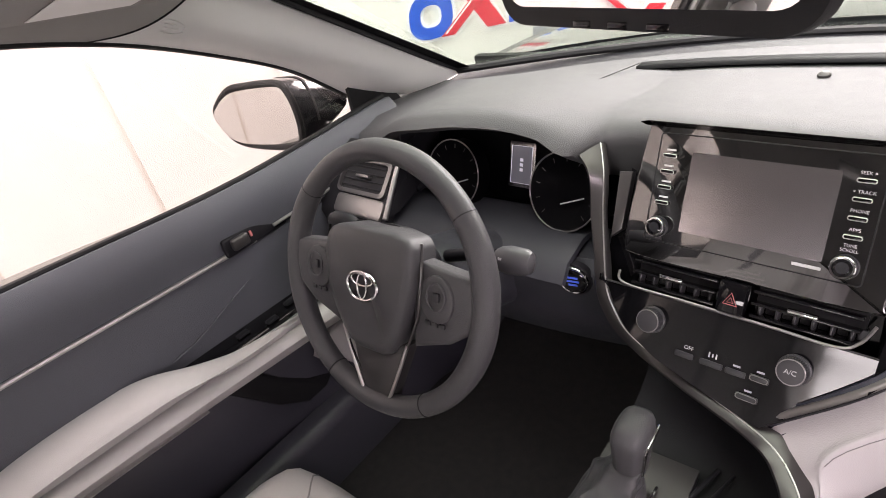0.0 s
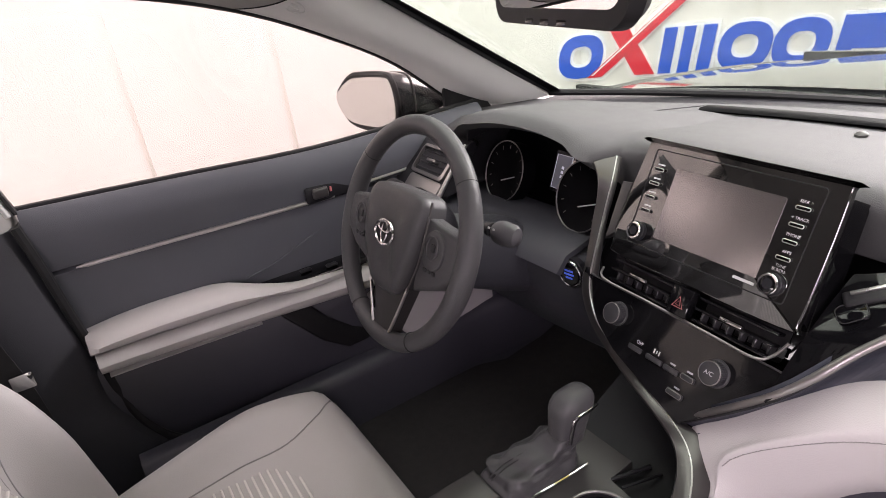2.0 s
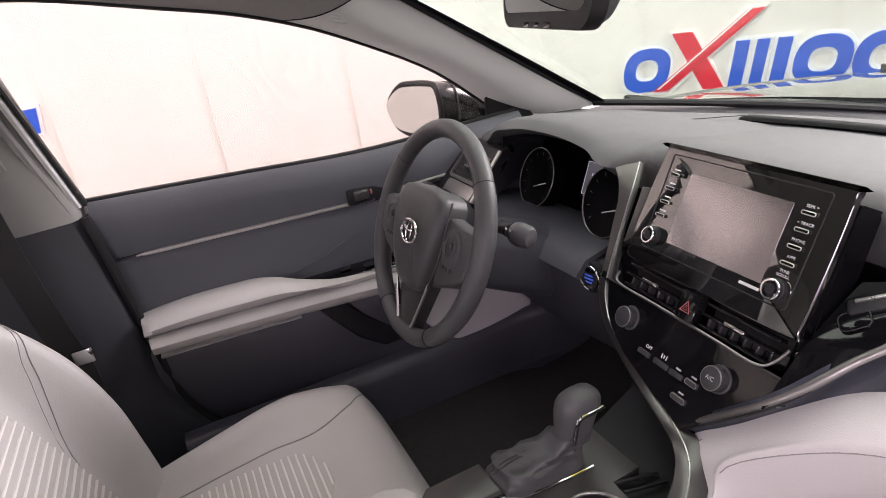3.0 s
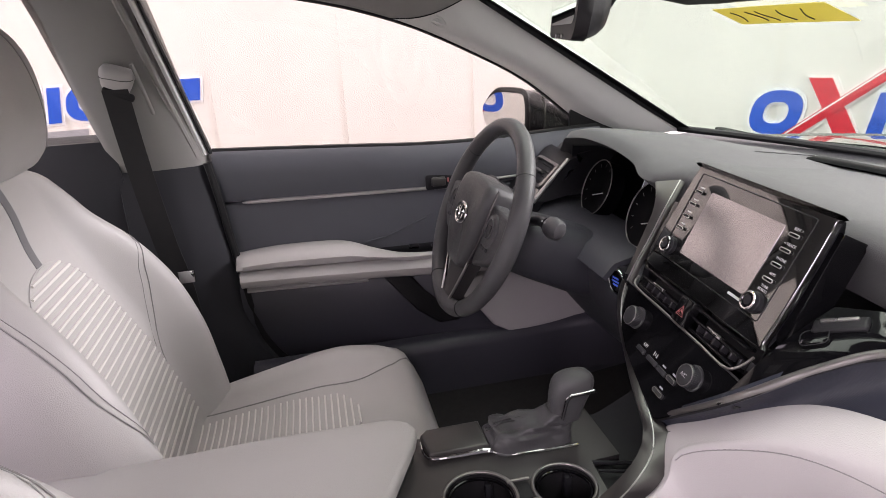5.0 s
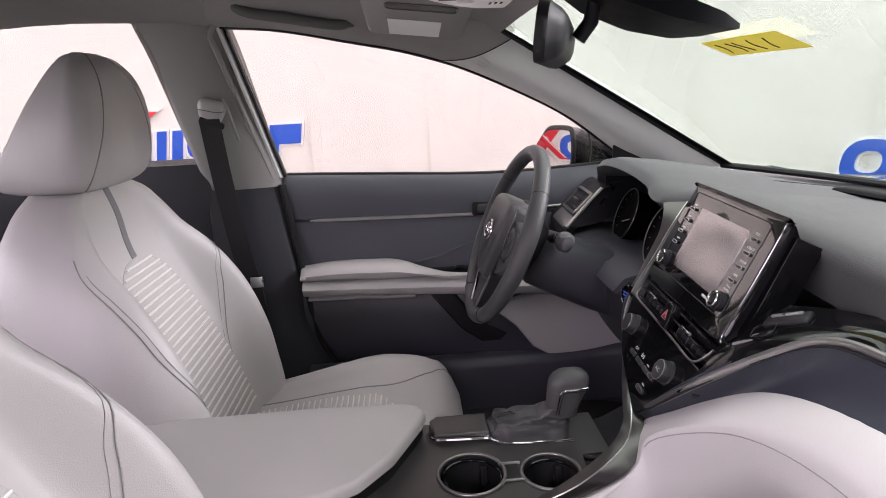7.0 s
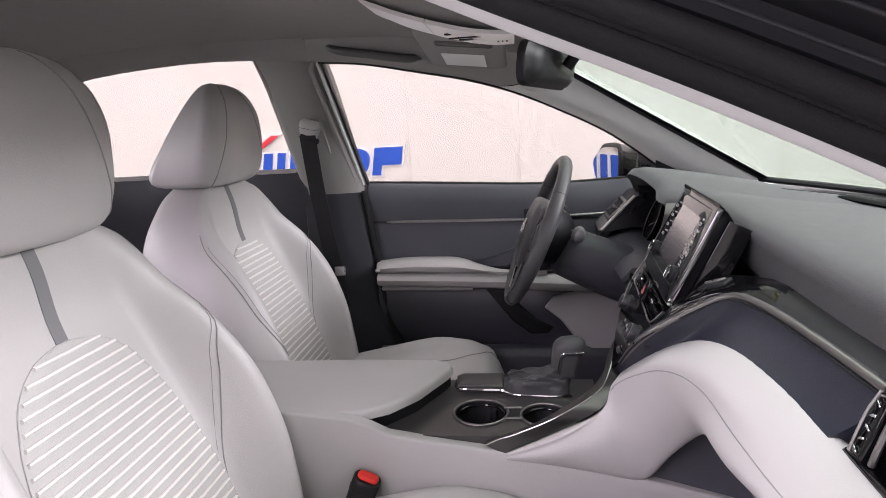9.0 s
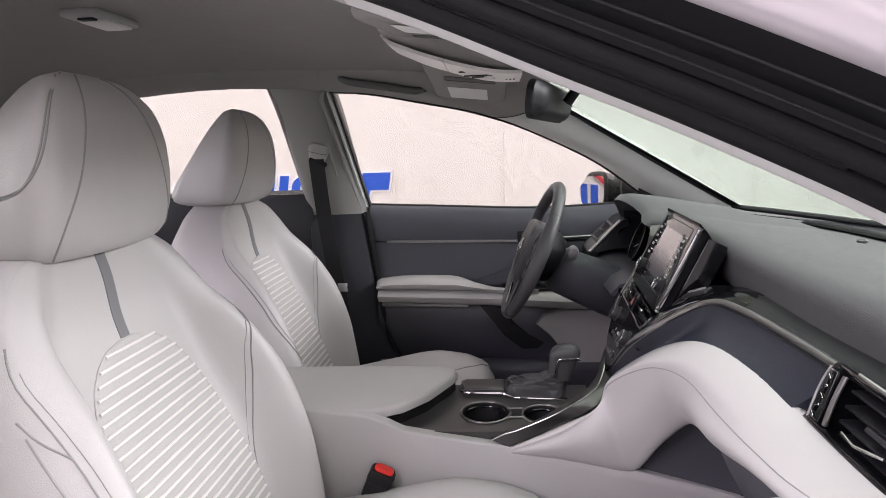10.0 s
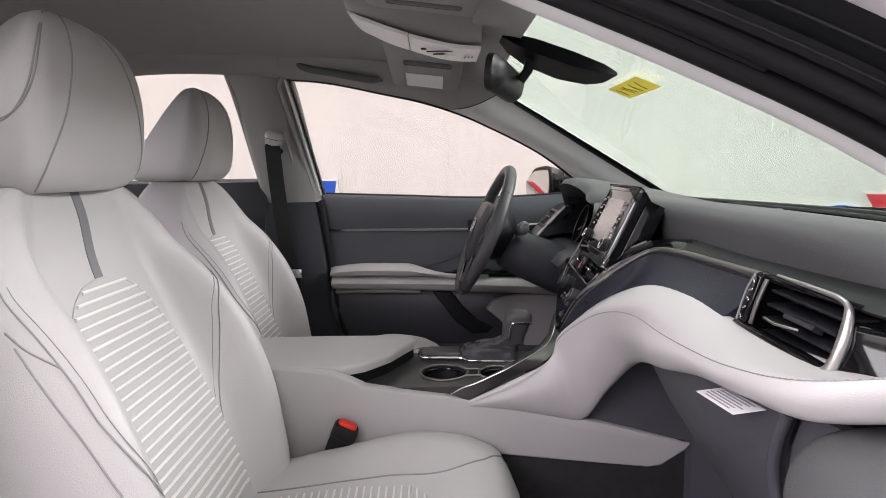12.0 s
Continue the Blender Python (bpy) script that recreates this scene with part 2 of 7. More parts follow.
class Shape:
    """Vertices and faces of one part, gathered from simple solids."""

    def __init__(self):
        self.v, self.f = [], []

    def add(self, verts, faces, m=None):
        k = len(self.v)
        for p in verts:
            p = Vector(p)
            self.v.append(tuple(m @ p if m else p))
        self.f += [tuple(i + k for i in f) for f in faces]
        return self

    def bm(self, b, m=None):
        b.verts.index_update()
        self.add([v.co for v in b.verts], [[v.index for v in f.verts] for f in b.faces], m)
        b.free()
        return self

    def box(self, c, size, bevel=0.003, seg=2, m=None):
        b = bmesh.new()
        bmesh.ops.create_cube(b, size=1)
        for v in b.verts:
            v.co = Vector((v.co.x * size[0], v.co.y * size[1], v.co.z * size[2])) + Vector(c)
        if bevel:
            bmesh.ops.bevel(b, geom=b.edges[:], offset=min(bevel, min(size) * 0.45), segments=seg, profile=0.5, affect="EDGES")
        return self.bm(b, m)

    def grid(self, rows, close_u=False, close_v=False, m=None):
        a, c = len(rows), len(rows[0])
        faces = []
        for i in range(a if close_u else a - 1):
            for j in range(c if close_v else c - 1):
                i2, j2 = (i + 1) % a, (j + 1) % c
                faces.append((i * c + j, i * c + j2, i2 * c + j2, i2 * c + j))
        return self.add([p for r in rows for p in r], faces, m)

    def loft(self, rings, caps=True, m=None):
        """Closed rings one after another, with the ends filled."""
        k, c = len(self.v), len(rings[0])
        self.grid(rings, close_v=True, m=m)
        if caps:
            self.f.append(tuple(k + j for j in reversed(range(c))))
            self.f.append(tuple(k + (len(rings) - 1) * c + j for j in range(c)))
        return self

    def shell(self, rows, thick, m=None):
        """A curved sheet of that thickness."""
        P = np.array(rows, float)
        gu, gv = np.gradient(P, axis=0), np.gradient(P, axis=1)
        nn = np.cross(gu, gv)
        nn /= np.linalg.norm(nn, axis=2, keepdims=True) + 1e-12
        Q = P - nn * thick
        a, c = P.shape[:2]
        verts = [*P.reshape(-1, 3), *Q.reshape(-1, 3)]
        o = a * c
        faces = []
        for i in range(a - 1):
            for j in range(c - 1):
                q = (i * c + j, (i + 1) * c + j, (i + 1) * c + j + 1, i * c + j + 1)
                faces += [q, tuple(o + x for x in reversed(q))]
        rim = [i * c for i in range(a)] + [(a - 1) * c + j for j in range(1, c)] + [i * c + c - 1 for i in range(a - 2, -1, -1)] + [j for j in range(c - 2, 0, -1)]
        for i, x in enumerate(rim):
            y = rim[(i + 1) % len(rim)]
            faces.append((y, x, o + x, o + y))
        return self.add(verts, faces, m)

    def tube(self, path, r, n=8, closed=False, m=None, flat=1.0, up=(0, 0, 1)):
        """A round bar along a path; r may be a list; flat squeezes it across up."""
        P = np.array(path, float)
        T = np.roll(P, -1, 0) - np.roll(P, 1, 0)
        if not closed:
            T[0], T[-1] = P[1] - P[0], P[-1] - P[-2]
        T /= np.linalg.norm(T, axis=1, keepdims=True) + 1e-12
        R = np.broadcast_to(np.asarray(r, float), (len(P),))
        rings = []
        for p, t, q in zip(P, T, R):
            a = np.cross(t, up)
            if np.linalg.norm(a) < 1e-3:
                a = np.cross(t, (1, 0, 0.1))
            a /= np.linalg.norm(a)
            b = np.cross(a, t)
            rings.append([p + q * (math.cos(k) * a + flat * math.sin(k) * b) for k in np.linspace(0, 2 * math.pi, n, endpoint=False)])
        if closed:
            self.grid(rings, close_u=True, close_v=True, m=m)
        else:
            self.loft(rings, m=m)
        return self

    def turn(self, profile, n=32, m=None, caps=True):
        """A profile of (radius, height) turned about z."""
        rings = [[(r * math.cos(a), r * math.sin(a), z) for a in np.linspace(0, 2 * math.pi, n, endpoint=False)] for r, z in profile]
        return self.loft(rings, caps=caps, m=m)

    def prism(self, poly, h0, h1, bevel=0.0, seg=2, m=None):
        """A flat outline in x, y raised from h0 to h1, with its edges rounded."""
        b = bmesh.new()
        vs = [b.verts.new((x, y, h0)) for x, y in poly]
        f = b.faces.new(vs)
        r = bmesh.ops.extrude_face_region(b, geom=[f])
        bmesh.ops.translate(b, verts=[g for g in r["geom"] if isinstance(g, bmesh.types.BMVert)], vec=(0, 0, h1 - h0))
        bmesh.ops.recalc_face_normals(b, faces=b.faces[:])
        if bevel:
            top = [e for e in b.edges if all(abs(v.co.z - h1) < 1e-6 for v in e.verts)]
            bmesh.ops.bevel(b, geom=top, offset=bevel, segments=seg, profile=0.5, affect="EDGES")
        return self.bm(b, m)


def part(name, shape, material, parent=None, label="", sharp=40, m=None):
    """One mesh object from a shape, under a thing or a part."""
    me = bpy.data.meshes.new(name)
    me.from_pydata(shape.v, [], shape.f)
    b = bmesh.new()
    b.from_mesh(me)
    bmesh.ops.remove_doubles(b, verts=b.verts[:], dist=1e-6)
    bmesh.ops.recalc_face_normals(b, faces=b.faces[:])
    b.to_mesh(me)
    b.free()
    me.polygons.foreach_set("use_smooth", [True] * len(me.polygons))
    me.set_sharp_from_angle(angle=radians(sharp))
    me.materials.append(material)
    ob = new(name, me)
    if m is not None:
        ob.matrix_basis = m
    if parent is not None:
        ob.parent = parent
    if label:
        ob["label"] = label
    return ob


def thing(name, label, category, at=None, group="", kind=""):
    """An empty at a thing's base, which holds its parts."""
    ob = new(name)
    ob.empty_display_size = 0.05
    if at is not None:
        ob.matrix_basis = at
    return tagged(ob, label, category, group, kind)


def lerp(x, xs, ys):
    return float(np.interp(x, xs, ys))


def smooth_line(points, n=40, closed=False):
    """A smooth curve through a few points (Catmull-Rom)."""
    P = [np.array(p, float) for p in points]
    out = []
    k = len(P)
    spans = k if closed else k - 1
    per = max(2, n // spans)
    for i in range(spans):
        if closed:
            a, b, c, d = P[(i - 1) % k], P[i], P[(i + 1) % k], P[(i + 2) % k]
        else:
            a, b, c, d = P[max(i - 1, 0)], P[i], P[i + 1], P[min(i + 2, k - 1)]
        for t in np.linspace(0, 1, per, endpoint=False):
            out.append(0.5 * (2 * b + (c - a) * t + (2 * a - 5 * b + 4 * c - d) * t * t + (3 * b - a - 3 * c + d) * t ** 3))
    if not closed:
        out.append(P[-1])
    return np.array(out)


def smooth_at(x, xs, ys):
    """A smooth interpolation of a few values."""
    xs, ys = np.asarray(xs, float), np.asarray(ys, float)
    x = min(max(x, xs[0]), xs[-1])
    i = min(int(np.searchsorted(xs, x, side="right")) - 1, len(xs) - 2)
    h = xs[i + 1] - xs[i]
    t = (x - xs[i]) / h
    s = np.gradient(ys, xs, axis=0)
    return (2 * t ** 3 - 3 * t ** 2 + 1) * ys[i] + (t ** 3 - 2 * t ** 2 + t) * h * s[i] + (3 * t ** 2 - 2 * t ** 3) * ys[i + 1] + (t ** 3 - t ** 2) * h * s[i + 1]


def rounded(w, h, r, n=5, cx=0.0, cy=0.0):
    """The outline of a rectangle with round corners."""
    out = []
    for sx, sy, a0 in ((1, 1, 0), (-1, 1, 90), (-1, -1, 180), (1, -1, 270)):
        for k in range(n + 1):
            a = radians(a0 + 90 * k / n)
            out.append((cx + sx * (w / 2 - r) + r * math.cos(a), cy + sy * (h / 2 - r) + r * math.sin(a)))
    return out


def basis(o, x, y, z):
    """A pose from an origin and three directions."""
    return Matrix(((x[0], y[0], z[0], o[0]), (x[1], y[1], z[1], o[1]), (x[2], y[2], z[2], o[2]), (0, 0, 0, 1)))


def facing(o, right, up):
    """The pose of a flat thing at o: x to its right, y up it, z out of its face."""
    x = Vector(right).normalized()
    u = Vector(up)
    u = (u - x * u.dot(x)).normalized()
    return basis(o, x, u, x.cross(u))


def words(name, text, size, material, parent, m):
    """Raised print in the built-in font."""
    c = bpy.data.curves.new(name, "FONT")
    c.body, c.size, c.extrude, c.align_x, c.align_y = text, size, 0.0001, "CENTER", "CENTER"
    tmp = bpy.data.objects.new(name, c)
    me = bpy.data.meshes.new_from_object(tmp)
    bpy.data.objects.remove(tmp)
    me.materials.append(material)
    ob = new(name, me)
    ob.parent, ob.matrix_basis = parent, m
    return ob

# ---------------------------------------------------------------- the round photo booth
BX, BY, BR = 0.45, -1.2, 4.3


def on_wall(deg, z, inward=0.0):
    a = radians(deg)
    return Vector((BX + (BR - inward) * math.cos(a), BY + (BR - inward) * math.sin(a), z))


def booth():
    wall = thing("wall_round", "round white painted photo booth wall of upright panels", "wall", kind="structure")
    n = 30
    first = None
    for k in range(n):
        if first is None:
            w = 360 / n
            rows = [[on_wall(a, z) for z in np.linspace(0, 3.2, 3)] for a in np.linspace(0.003, w - 0.003, 9)]
            s = Shape().shell(rows, -0.03)
            for p in range(len(s.v)):
                s.v[p] = (s.v[p][0] - BX, s.v[p][1] - BY, s.v[p][2])
            first = part("panel", s, WALL, wall)
            first.matrix_basis = pose(BX, BY, 0, 0, 0, 7.7)
        else:
            o = new("panel", first.data)
            o.parent, o.matrix_basis = wall, pose(BX, BY, 0, 0, 0, 7.7 + k * 360 / n)
            # unseen panels on the passenger's side, darkened to hold back bounce light
            if k < 3 or k > 25:
                o.material_slots[0].link = "OBJECT"
                o.material_slots[0].material = DARKPANEL
    rows = [[on_wall(a, z, -0.04) for z in (0, 3.2)] for a in np.linspace(0, 360, 73)]
    part("backing", Shape().shell(rows, -0.05), WALL, wall)
    s = Shape().turn([(0.01, -0.1), (5.0, -0.1), (5.0, 0.0), (0.01, 0.0)], 64)
    f = part("floor", s, FLOOR, m=pose(BX, BY, 0))
    tagged(f, "plain grey painted booth floor", "floor", kind="structure")
    s = Shape().turn([(0.01, 3.2), (5.0, 3.2), (5.0, 3.3), (0.01, 3.3)], 64)
    c = part("ceiling", s, WALL, m=pose(BX, BY, 0))
    tagged(c, "plain white booth ceiling", "ceiling", kind="structure")


def sign(start, base, k, kx, name_label):
    """The wall sign as plain shapes: blue rings and slanted bars, and two crossed red bars."""
    sg = thing("wall_sign", name_label, "sign")
    slant = 0.16

    def place(poly, name, material, depth):
        s = Shape()
        top, bot = [], []
        for x, y in poly:
            a = start - math.degrees((x * kx + slant * y * k) / BR)
            top.append(on_wall(a, base + y * k, depth))
            bot.append(on_wall(a, base + y * k, 0.0))
        m = len(poly)
        s.add(top + bot, [tuple(range(m)), tuple(reversed(range(m, 2 * m)))] + [(i, (i + 1) % m, m + (i + 1) % m, m + i) for i in range(m)])
        part(name, s, material, sg, sharp=30)

    def ring(cx, w, h, band, name, material, depth, grow=0.0):
        s = Shape()
        rows = []
        for r, d in ((0, 0.0), (0, depth), (1, depth), (1, 0.0)):
            row = []
            for q in np.linspace(0, 2 * math.pi, 40, endpoint=False):
                sx, sy = abs(math.cos(q)) ** 0.8 * np.sign(math.cos(q)), abs(math.sin(q)) ** 0.8 * np.sign(math.sin(q))
                e = -band - grow if r else grow
                x, y = cx + sx * (w / 2 + e), h / 2 + sy * (h / 2 + e)
                row.append(on_wall(start - math.degrees((x * kx + slant * y * k) / BR), base + y * k, d))
            rows.append(row)
        s.grid(rows, close_u=True, close_v=True)
        part(name, s, material, sg)

    def bar(x0, y0, x1, y1, w, name, material, depth, grow=0.0):
        place([(x0 - grow, y0 - grow), (x0 + w + grow, y0 - grow), (x1 + w + grow, y1 + grow), (x1 - grow, y1 + grow)], name, material, depth)

    for grow, depth, b, r in ((0.016, 0.012, SIGNWHITE, SIGNWHITE), (0.0, 0.024, BLUE, RED)):
        edge = "edge_" if grow else ""
        for cx in (0.12, 0.925, 1.165):
            ring(cx, 0.235, 0.235, 0.06, edge + "ring", b, depth, grow)
        bar(0.42, 0.0, 0.22, 0.30, 0.10, edge + "cross_bar", r, depth, grow)
        bar(0.17, 0.0, 0.56, 0.385, 0.075, edge + "long_cross_bar", r, depth + 0.004, grow)
        for x in (0.535, 0.72):
            bar(x, 0.0, x, 0.235, 0.062, edge + "upright_bar", b, depth, grow)
        bar(0.63, 0.0, 0.63, 0.235, 0.055, edge + "upright_bar", b, depth + 0.002, grow)
        bar(1.31, 0.0, 1.31, 0.235, 0.062, edge + "upright_bar", b, depth, grow)
        bar(1.36, 0.085, 1.36, 0.235, 0.15, edge + "block", b, depth + 0.002, grow)
    bar(0.19, 0.012, 0.58, 0.40, 0.012, "pale_stripe", SIGNWHITE, 0.031)
    bar(0.66, -0.10, 0.66, -0.055, 0.25, "grey_bar", GREY, 0.012)
    bar(0.95, -0.10, 0.95, -0.055, 0.31, "grey_bar", GREY, 0.012)
    return sg


booth()
sign(129.6, 0.555, 1.0, 1.04, "white wall sign of blue rings and crossed red bars")
sign(200.6, 0.735, 0.95, 1.18, "wall sign of blue rings and bars with crossed red bars")

# ---------------------------------------------------------------- body shell, glass, pillars and headliner


def window_edge(s, side):
    """The upper edge of the front side window, from its front tip back to the middle pillar."""
    y, z = [smooth_at(s, (0, 0.17, 0.32, 0.46, 0.57, 0.70, 0.85, 1.0), v) for v in ((0.40, 0.245, 0.105, -0.03, -0.14, -0.27, -0.42, -0.545), (0.955, 1.066, 1.138, 1.196, 1.230, 1.258, 1.288, 1.300))]
    return Vector((side * (0.80 - 0.49 * (z - 0.95)), y, z))


def opening_edge(s):
    """The head of the passenger's door opening, which lies a little above the window edge."""
    return window_edge(s, 1) + Vector((0, 0, smooth_at(s, (0, 0.17, 0.32, 0.46, 0.57, 0.70, 0.85, 1.0), (0.0, 0.0, 0.004, 0.010, 0.026, 0.046, 0.054, 0.057))))


def screen_edge(s, side):
    """The edge of the windscreen and then of the headliner, beside it."""
    x, y, z = [smooth_at(s, (0, 0.17, 0.32, 0.46, 0.57, 0.70, 0.85, 1.0), v) for v in ((0.695, 0.668, 0.640, 0.610, 0.575, 0.545, 0.53, 0.53), (0.63, 0.44, 0.28, 0.13, 0.02, -0.15, -0.36, -0.545), (0.917, 1.035, 1.130, 1.218, 1.283, 1.318, 1.340, 1.347))]
    return Vector((side * x, y, z))


def roof_z(x, y):
    zc = smooth_at(-y, (0.0, 0.2, 0.45, 0.85, 1.3, 1.9), (1.290, 1.338, 1.370, 1.392, 1.375, 1.25))
    ze = smooth_at(-y, (0.0, 0.2, 0.38, 0.545, 1.3, 1.9), (1.284, 1.324, 1.341, 1.347, 1.330, 1.19))
    return zc - (zc - ze) * (abs(x) / 0.53) ** 2.4


def pillar(side, t0, t1):
    s = Shape()
    rows = []
    for t in np.linspace(t0, t1, 20):
        a, b = window_edge(t, side), screen_edge(t, side)
        if side > 0:
            a = opening_edge(t) + Vector((-0.018, 0, -0.022))
        out = Vector((side * 0.55, 0.25, 0.75)).normalized()
        inn = -out
        mid = (a + b) / 2
        ring = []
        for q in np.linspace(0, 1, 9):
            p = a.lerp(b, q)
            ring.append(p + inn * (0.022 if side < 0 else 0.006) * math.sin(math.pi * q))
        if side > 0:
            ring[0:1] = [a, opening_edge(t) + Vector((-0.034, 0, -0.031)), opening_edge(t) + Vector((-0.047, 0, -0.031))]
        ring += [b + out * 0.03, mid + out * 0.055, a + out * 0.035]
        rows.append(ring)
    s.loft(rows)
    return s


for side, lab in ((-1, "pale grey windscreen pillar and roof rail trim"), (1, "grey windscreen pillar and roof rail on the passenger door opening")):
    p = tagged(part("pillar_trim", pillar(side, 0, 0.5 if side < 0 else 0.62), PILLAR if side < 0 else PILLARDARK), lab, "pillar trim", kind="structure")
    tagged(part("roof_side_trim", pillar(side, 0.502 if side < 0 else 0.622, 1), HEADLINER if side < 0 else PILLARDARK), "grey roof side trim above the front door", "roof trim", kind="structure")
    if side < 0:
        # embossed oval mark and the joint between pillar trim and roof trim
        M = facing((-0.6265, 0.024, 1.1995), (0.30, 0.85, -0.43), (0.55, 0.1, 0.55))
        mark = Shape().tube([M @ Vector((0.019 * math.cos(a), 0.011 * math.sin(a), 0.0012)) for a in np.linspace(0, 2 * math.pi, 36, endpoint=False)], 0.0009, 6, closed=True)
        for x, y, w in ((0, 0.003, 0.016), (0, -0.004, 0.022)):
            mark.box((x, y, 0.001), (w, 0.0034, 0.0016), 0.0006, 1, m=M)
        part("embossed_mark", mark, PILLAR, p)
        joint = [window_edge(0.501, -1).lerp(screen_edge(0.501, -1), q) + Vector((0.55, -0.25, -0.75)).normalized() * (0.0225 * math.sin(math.pi * q)) for q in np.linspace(0.02, 0.98, 16)]
        part("trim_joint", Shape().tube(joint, 0.0013, 6), RUBBER, p)

rows = [[(x, y, roof_z(x, y)) for x in np.linspace(-0.53, 0.53, 25)] for y in np.linspace(-0.02, -1.9, 40)]
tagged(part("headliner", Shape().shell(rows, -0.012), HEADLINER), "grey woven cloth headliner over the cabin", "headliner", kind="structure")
rows = [[(x * 1.16, y, roof_z(x, y) + 0.045 - 0.02 * abs(x)) for x in np.linspace(-0.56, 0.56, 25)] for y in np.linspace(0.0, -1.95, 40)]
tagged(part("roof_panel", Shape().shell(rows, -0.01), PAINT), "dark glossy painted car roof", "car roof", kind="structure")


def screen_point(u, v, lift=0.0):
    """The windscreen: u from -1 to 1 across it, v from 0 at its foot to 1 at its head."""
    x = u * (0.705 + (0.578 - 0.705) * v)
    y = (0.86 - 0.22 * u * u) * (1 - v) + (0.005 + 0.015 * u * u) * v
    z = (0.905 + 0.012 * u * u) * (1 - v) + (1.288 - 0.006 * u * u) * v + 0.022 * math.sin(math.pi * v) * (1 - u * u)
    return Vector((x, y, z + lift))


rows = [[screen_point(u, v, 0.012) for u in np.linspace(-1.07, 1.07, 29)] for v in np.linspace(0, 1, 15)]
ws = tagged(part("windshield", Shape().shell(rows, -0.004), WINDSHIELD), "large green-tinted raked windscreen glass", "windshield", kind="structure")
ws.visible_shadow = False
frit = Shape()
for side in (-1, 1):
    frit.shell([[screen_point(side * u, v, 0.0065) for u in (0.962, 1.0, 1.04, 1.085)] for v in np.linspace(0, 1, 20)], 0.001)
frit.shell([[screen_point(u, v, 0.0065) for u in np.linspace(-1, 1, 30)] for v in (0.965, 0.985, 1.0)], 0.001)
tagged(part("windshield_border", frit, BLACKFRAME), "black printed border round the windscreen glass", "glass border", kind="structure")
rub = Shape()
rub.tube([screen_point(-1, v, 0.006) for v in np.linspace(0, 1, 20)], 0.006)
rub.tube([screen_point(1, v, 0.006) for v in np.linspace(0, 1, 20)], 0.006)
rub.tube([screen_point(u, 0.0, 0.004) for u in np.linspace(-1, 1, 30)], 0.008)
tagged(part("windshield_seal", rub, RUBBER), "thin black rubber seal round the windscreen", "seal", kind="structure")

rows = [[screen_point(u, v, 0.004) for u in np.linspace(-1, 1, 25)] for v in (0.93, 0.955, 0.98, 1.0)] + [[(x, -0.03, roof_z(x, -0.03)) for x in np.linspace(-0.56, 0.56, 25)]]
tagged(part("header_trim", Shape().shell(rows, 0.006), HEADLINER), "grey trim along the head of the windscreen", "header trim", kind="structure")
# the outer roof rail, weatherstrip and door opening beside the passenger
rows = []
for t in np.linspace(0, 1, 30):
    a = opening_edge(t)
    rows.append([a + Vector((dx, 0, dz)) for dx, dz in ((-0.022, -0.026), (-0.010, -0.012), (0.006, -0.010), (0.012, -0.002), (0.026, 0.0), (0.034, 0.012), (0.054, 0.014), (0.060, 0.020), (0.074, 0.028), (0.080, 0.038), (0.070, 0.062), (-0.02, 0.082), (-0.03, 0.0))])
tagged(part("door_frame", Shape().loft(rows), DOORBLACK), "dark painted door opening frame above the passenger door", "door frame", kind="structure")
tagged(part("weatherstrip", Shape().tube([opening_edge(t) + Vector((-0.012, 0, -0.016)) for t in np.linspace(0, 1, 40)], 0.012, 10), SEALGREY), "black rubber weatherstrip along the passenger door opening", "seal", kind="structure")

tagged(part("outer_seal", Shape().tube([opening_edge(t) + Vector((0.014, 0, -0.006)) for t in np.linspace(0, 1, 40)], 0.009, 10), SEALGREY), "second charcoal rubber seal along the door opening", "seal", kind="structure")
tagged(part("seal_teeth", Shape().tube([opening_edge(t) + Vector((0.002, 0, -0.0125)) for t in np.linspace(0.25, 1, 480)], [0.0039 if k % 2 else 0.0032 for k in range(480)], 6), SEALGREY), "fine ribbed lip between the door seals", "seal", kind="structure")
for dx, dz in ((0.030, 0.006), (0.056, 0.0165), (0.077, 0.031)):
    tagged(part("frame_crease", Shape().tube([opening_edge(t) + Vector((dx, 0, dz)) for t in np.linspace(0, 1, 40)], 0.0014, 8), RUBBER), "thin glossy crease along the door frame", "door frame", kind="structure")
tagged(part("roof_edge", Shape().tube([opening_edge(t) + Vector((0.072, 0, 0.056)) for t in np.linspace(0, 1, 40)], 0.025, 14), CARSILVER), "silver painted roof edge above the passenger door opening", "roof edge", kind="structure")

# bonnet, seen low through the windscreen
rows = [[(x, y, 0.90 - 0.06 * (x / 0.8) ** 2 - 0.10 * max(0, (y - 0.9)) ** 1.4) for x in np.linspace(-0.8, 0.8, 17)] for y in np.linspace(0.90, 1.95, 12)]
tagged(part("bonnet", Shape().shell(rows, 0.02), PAINT), "dark glossy bonnet mirroring the wall sign", "bonnet", kind="structure")
rows = [[(x, y - 0.22 * (x / 0.71) ** 2, 0.885) for x in np.linspace(-0.72, 0.72, 17)] for y in (0.80, 0.95)]
tagged(part("cowl", Shape().shell(rows, 0.02), HARD), "black plastic cowl below the windscreen", "cowl", kind="structure")

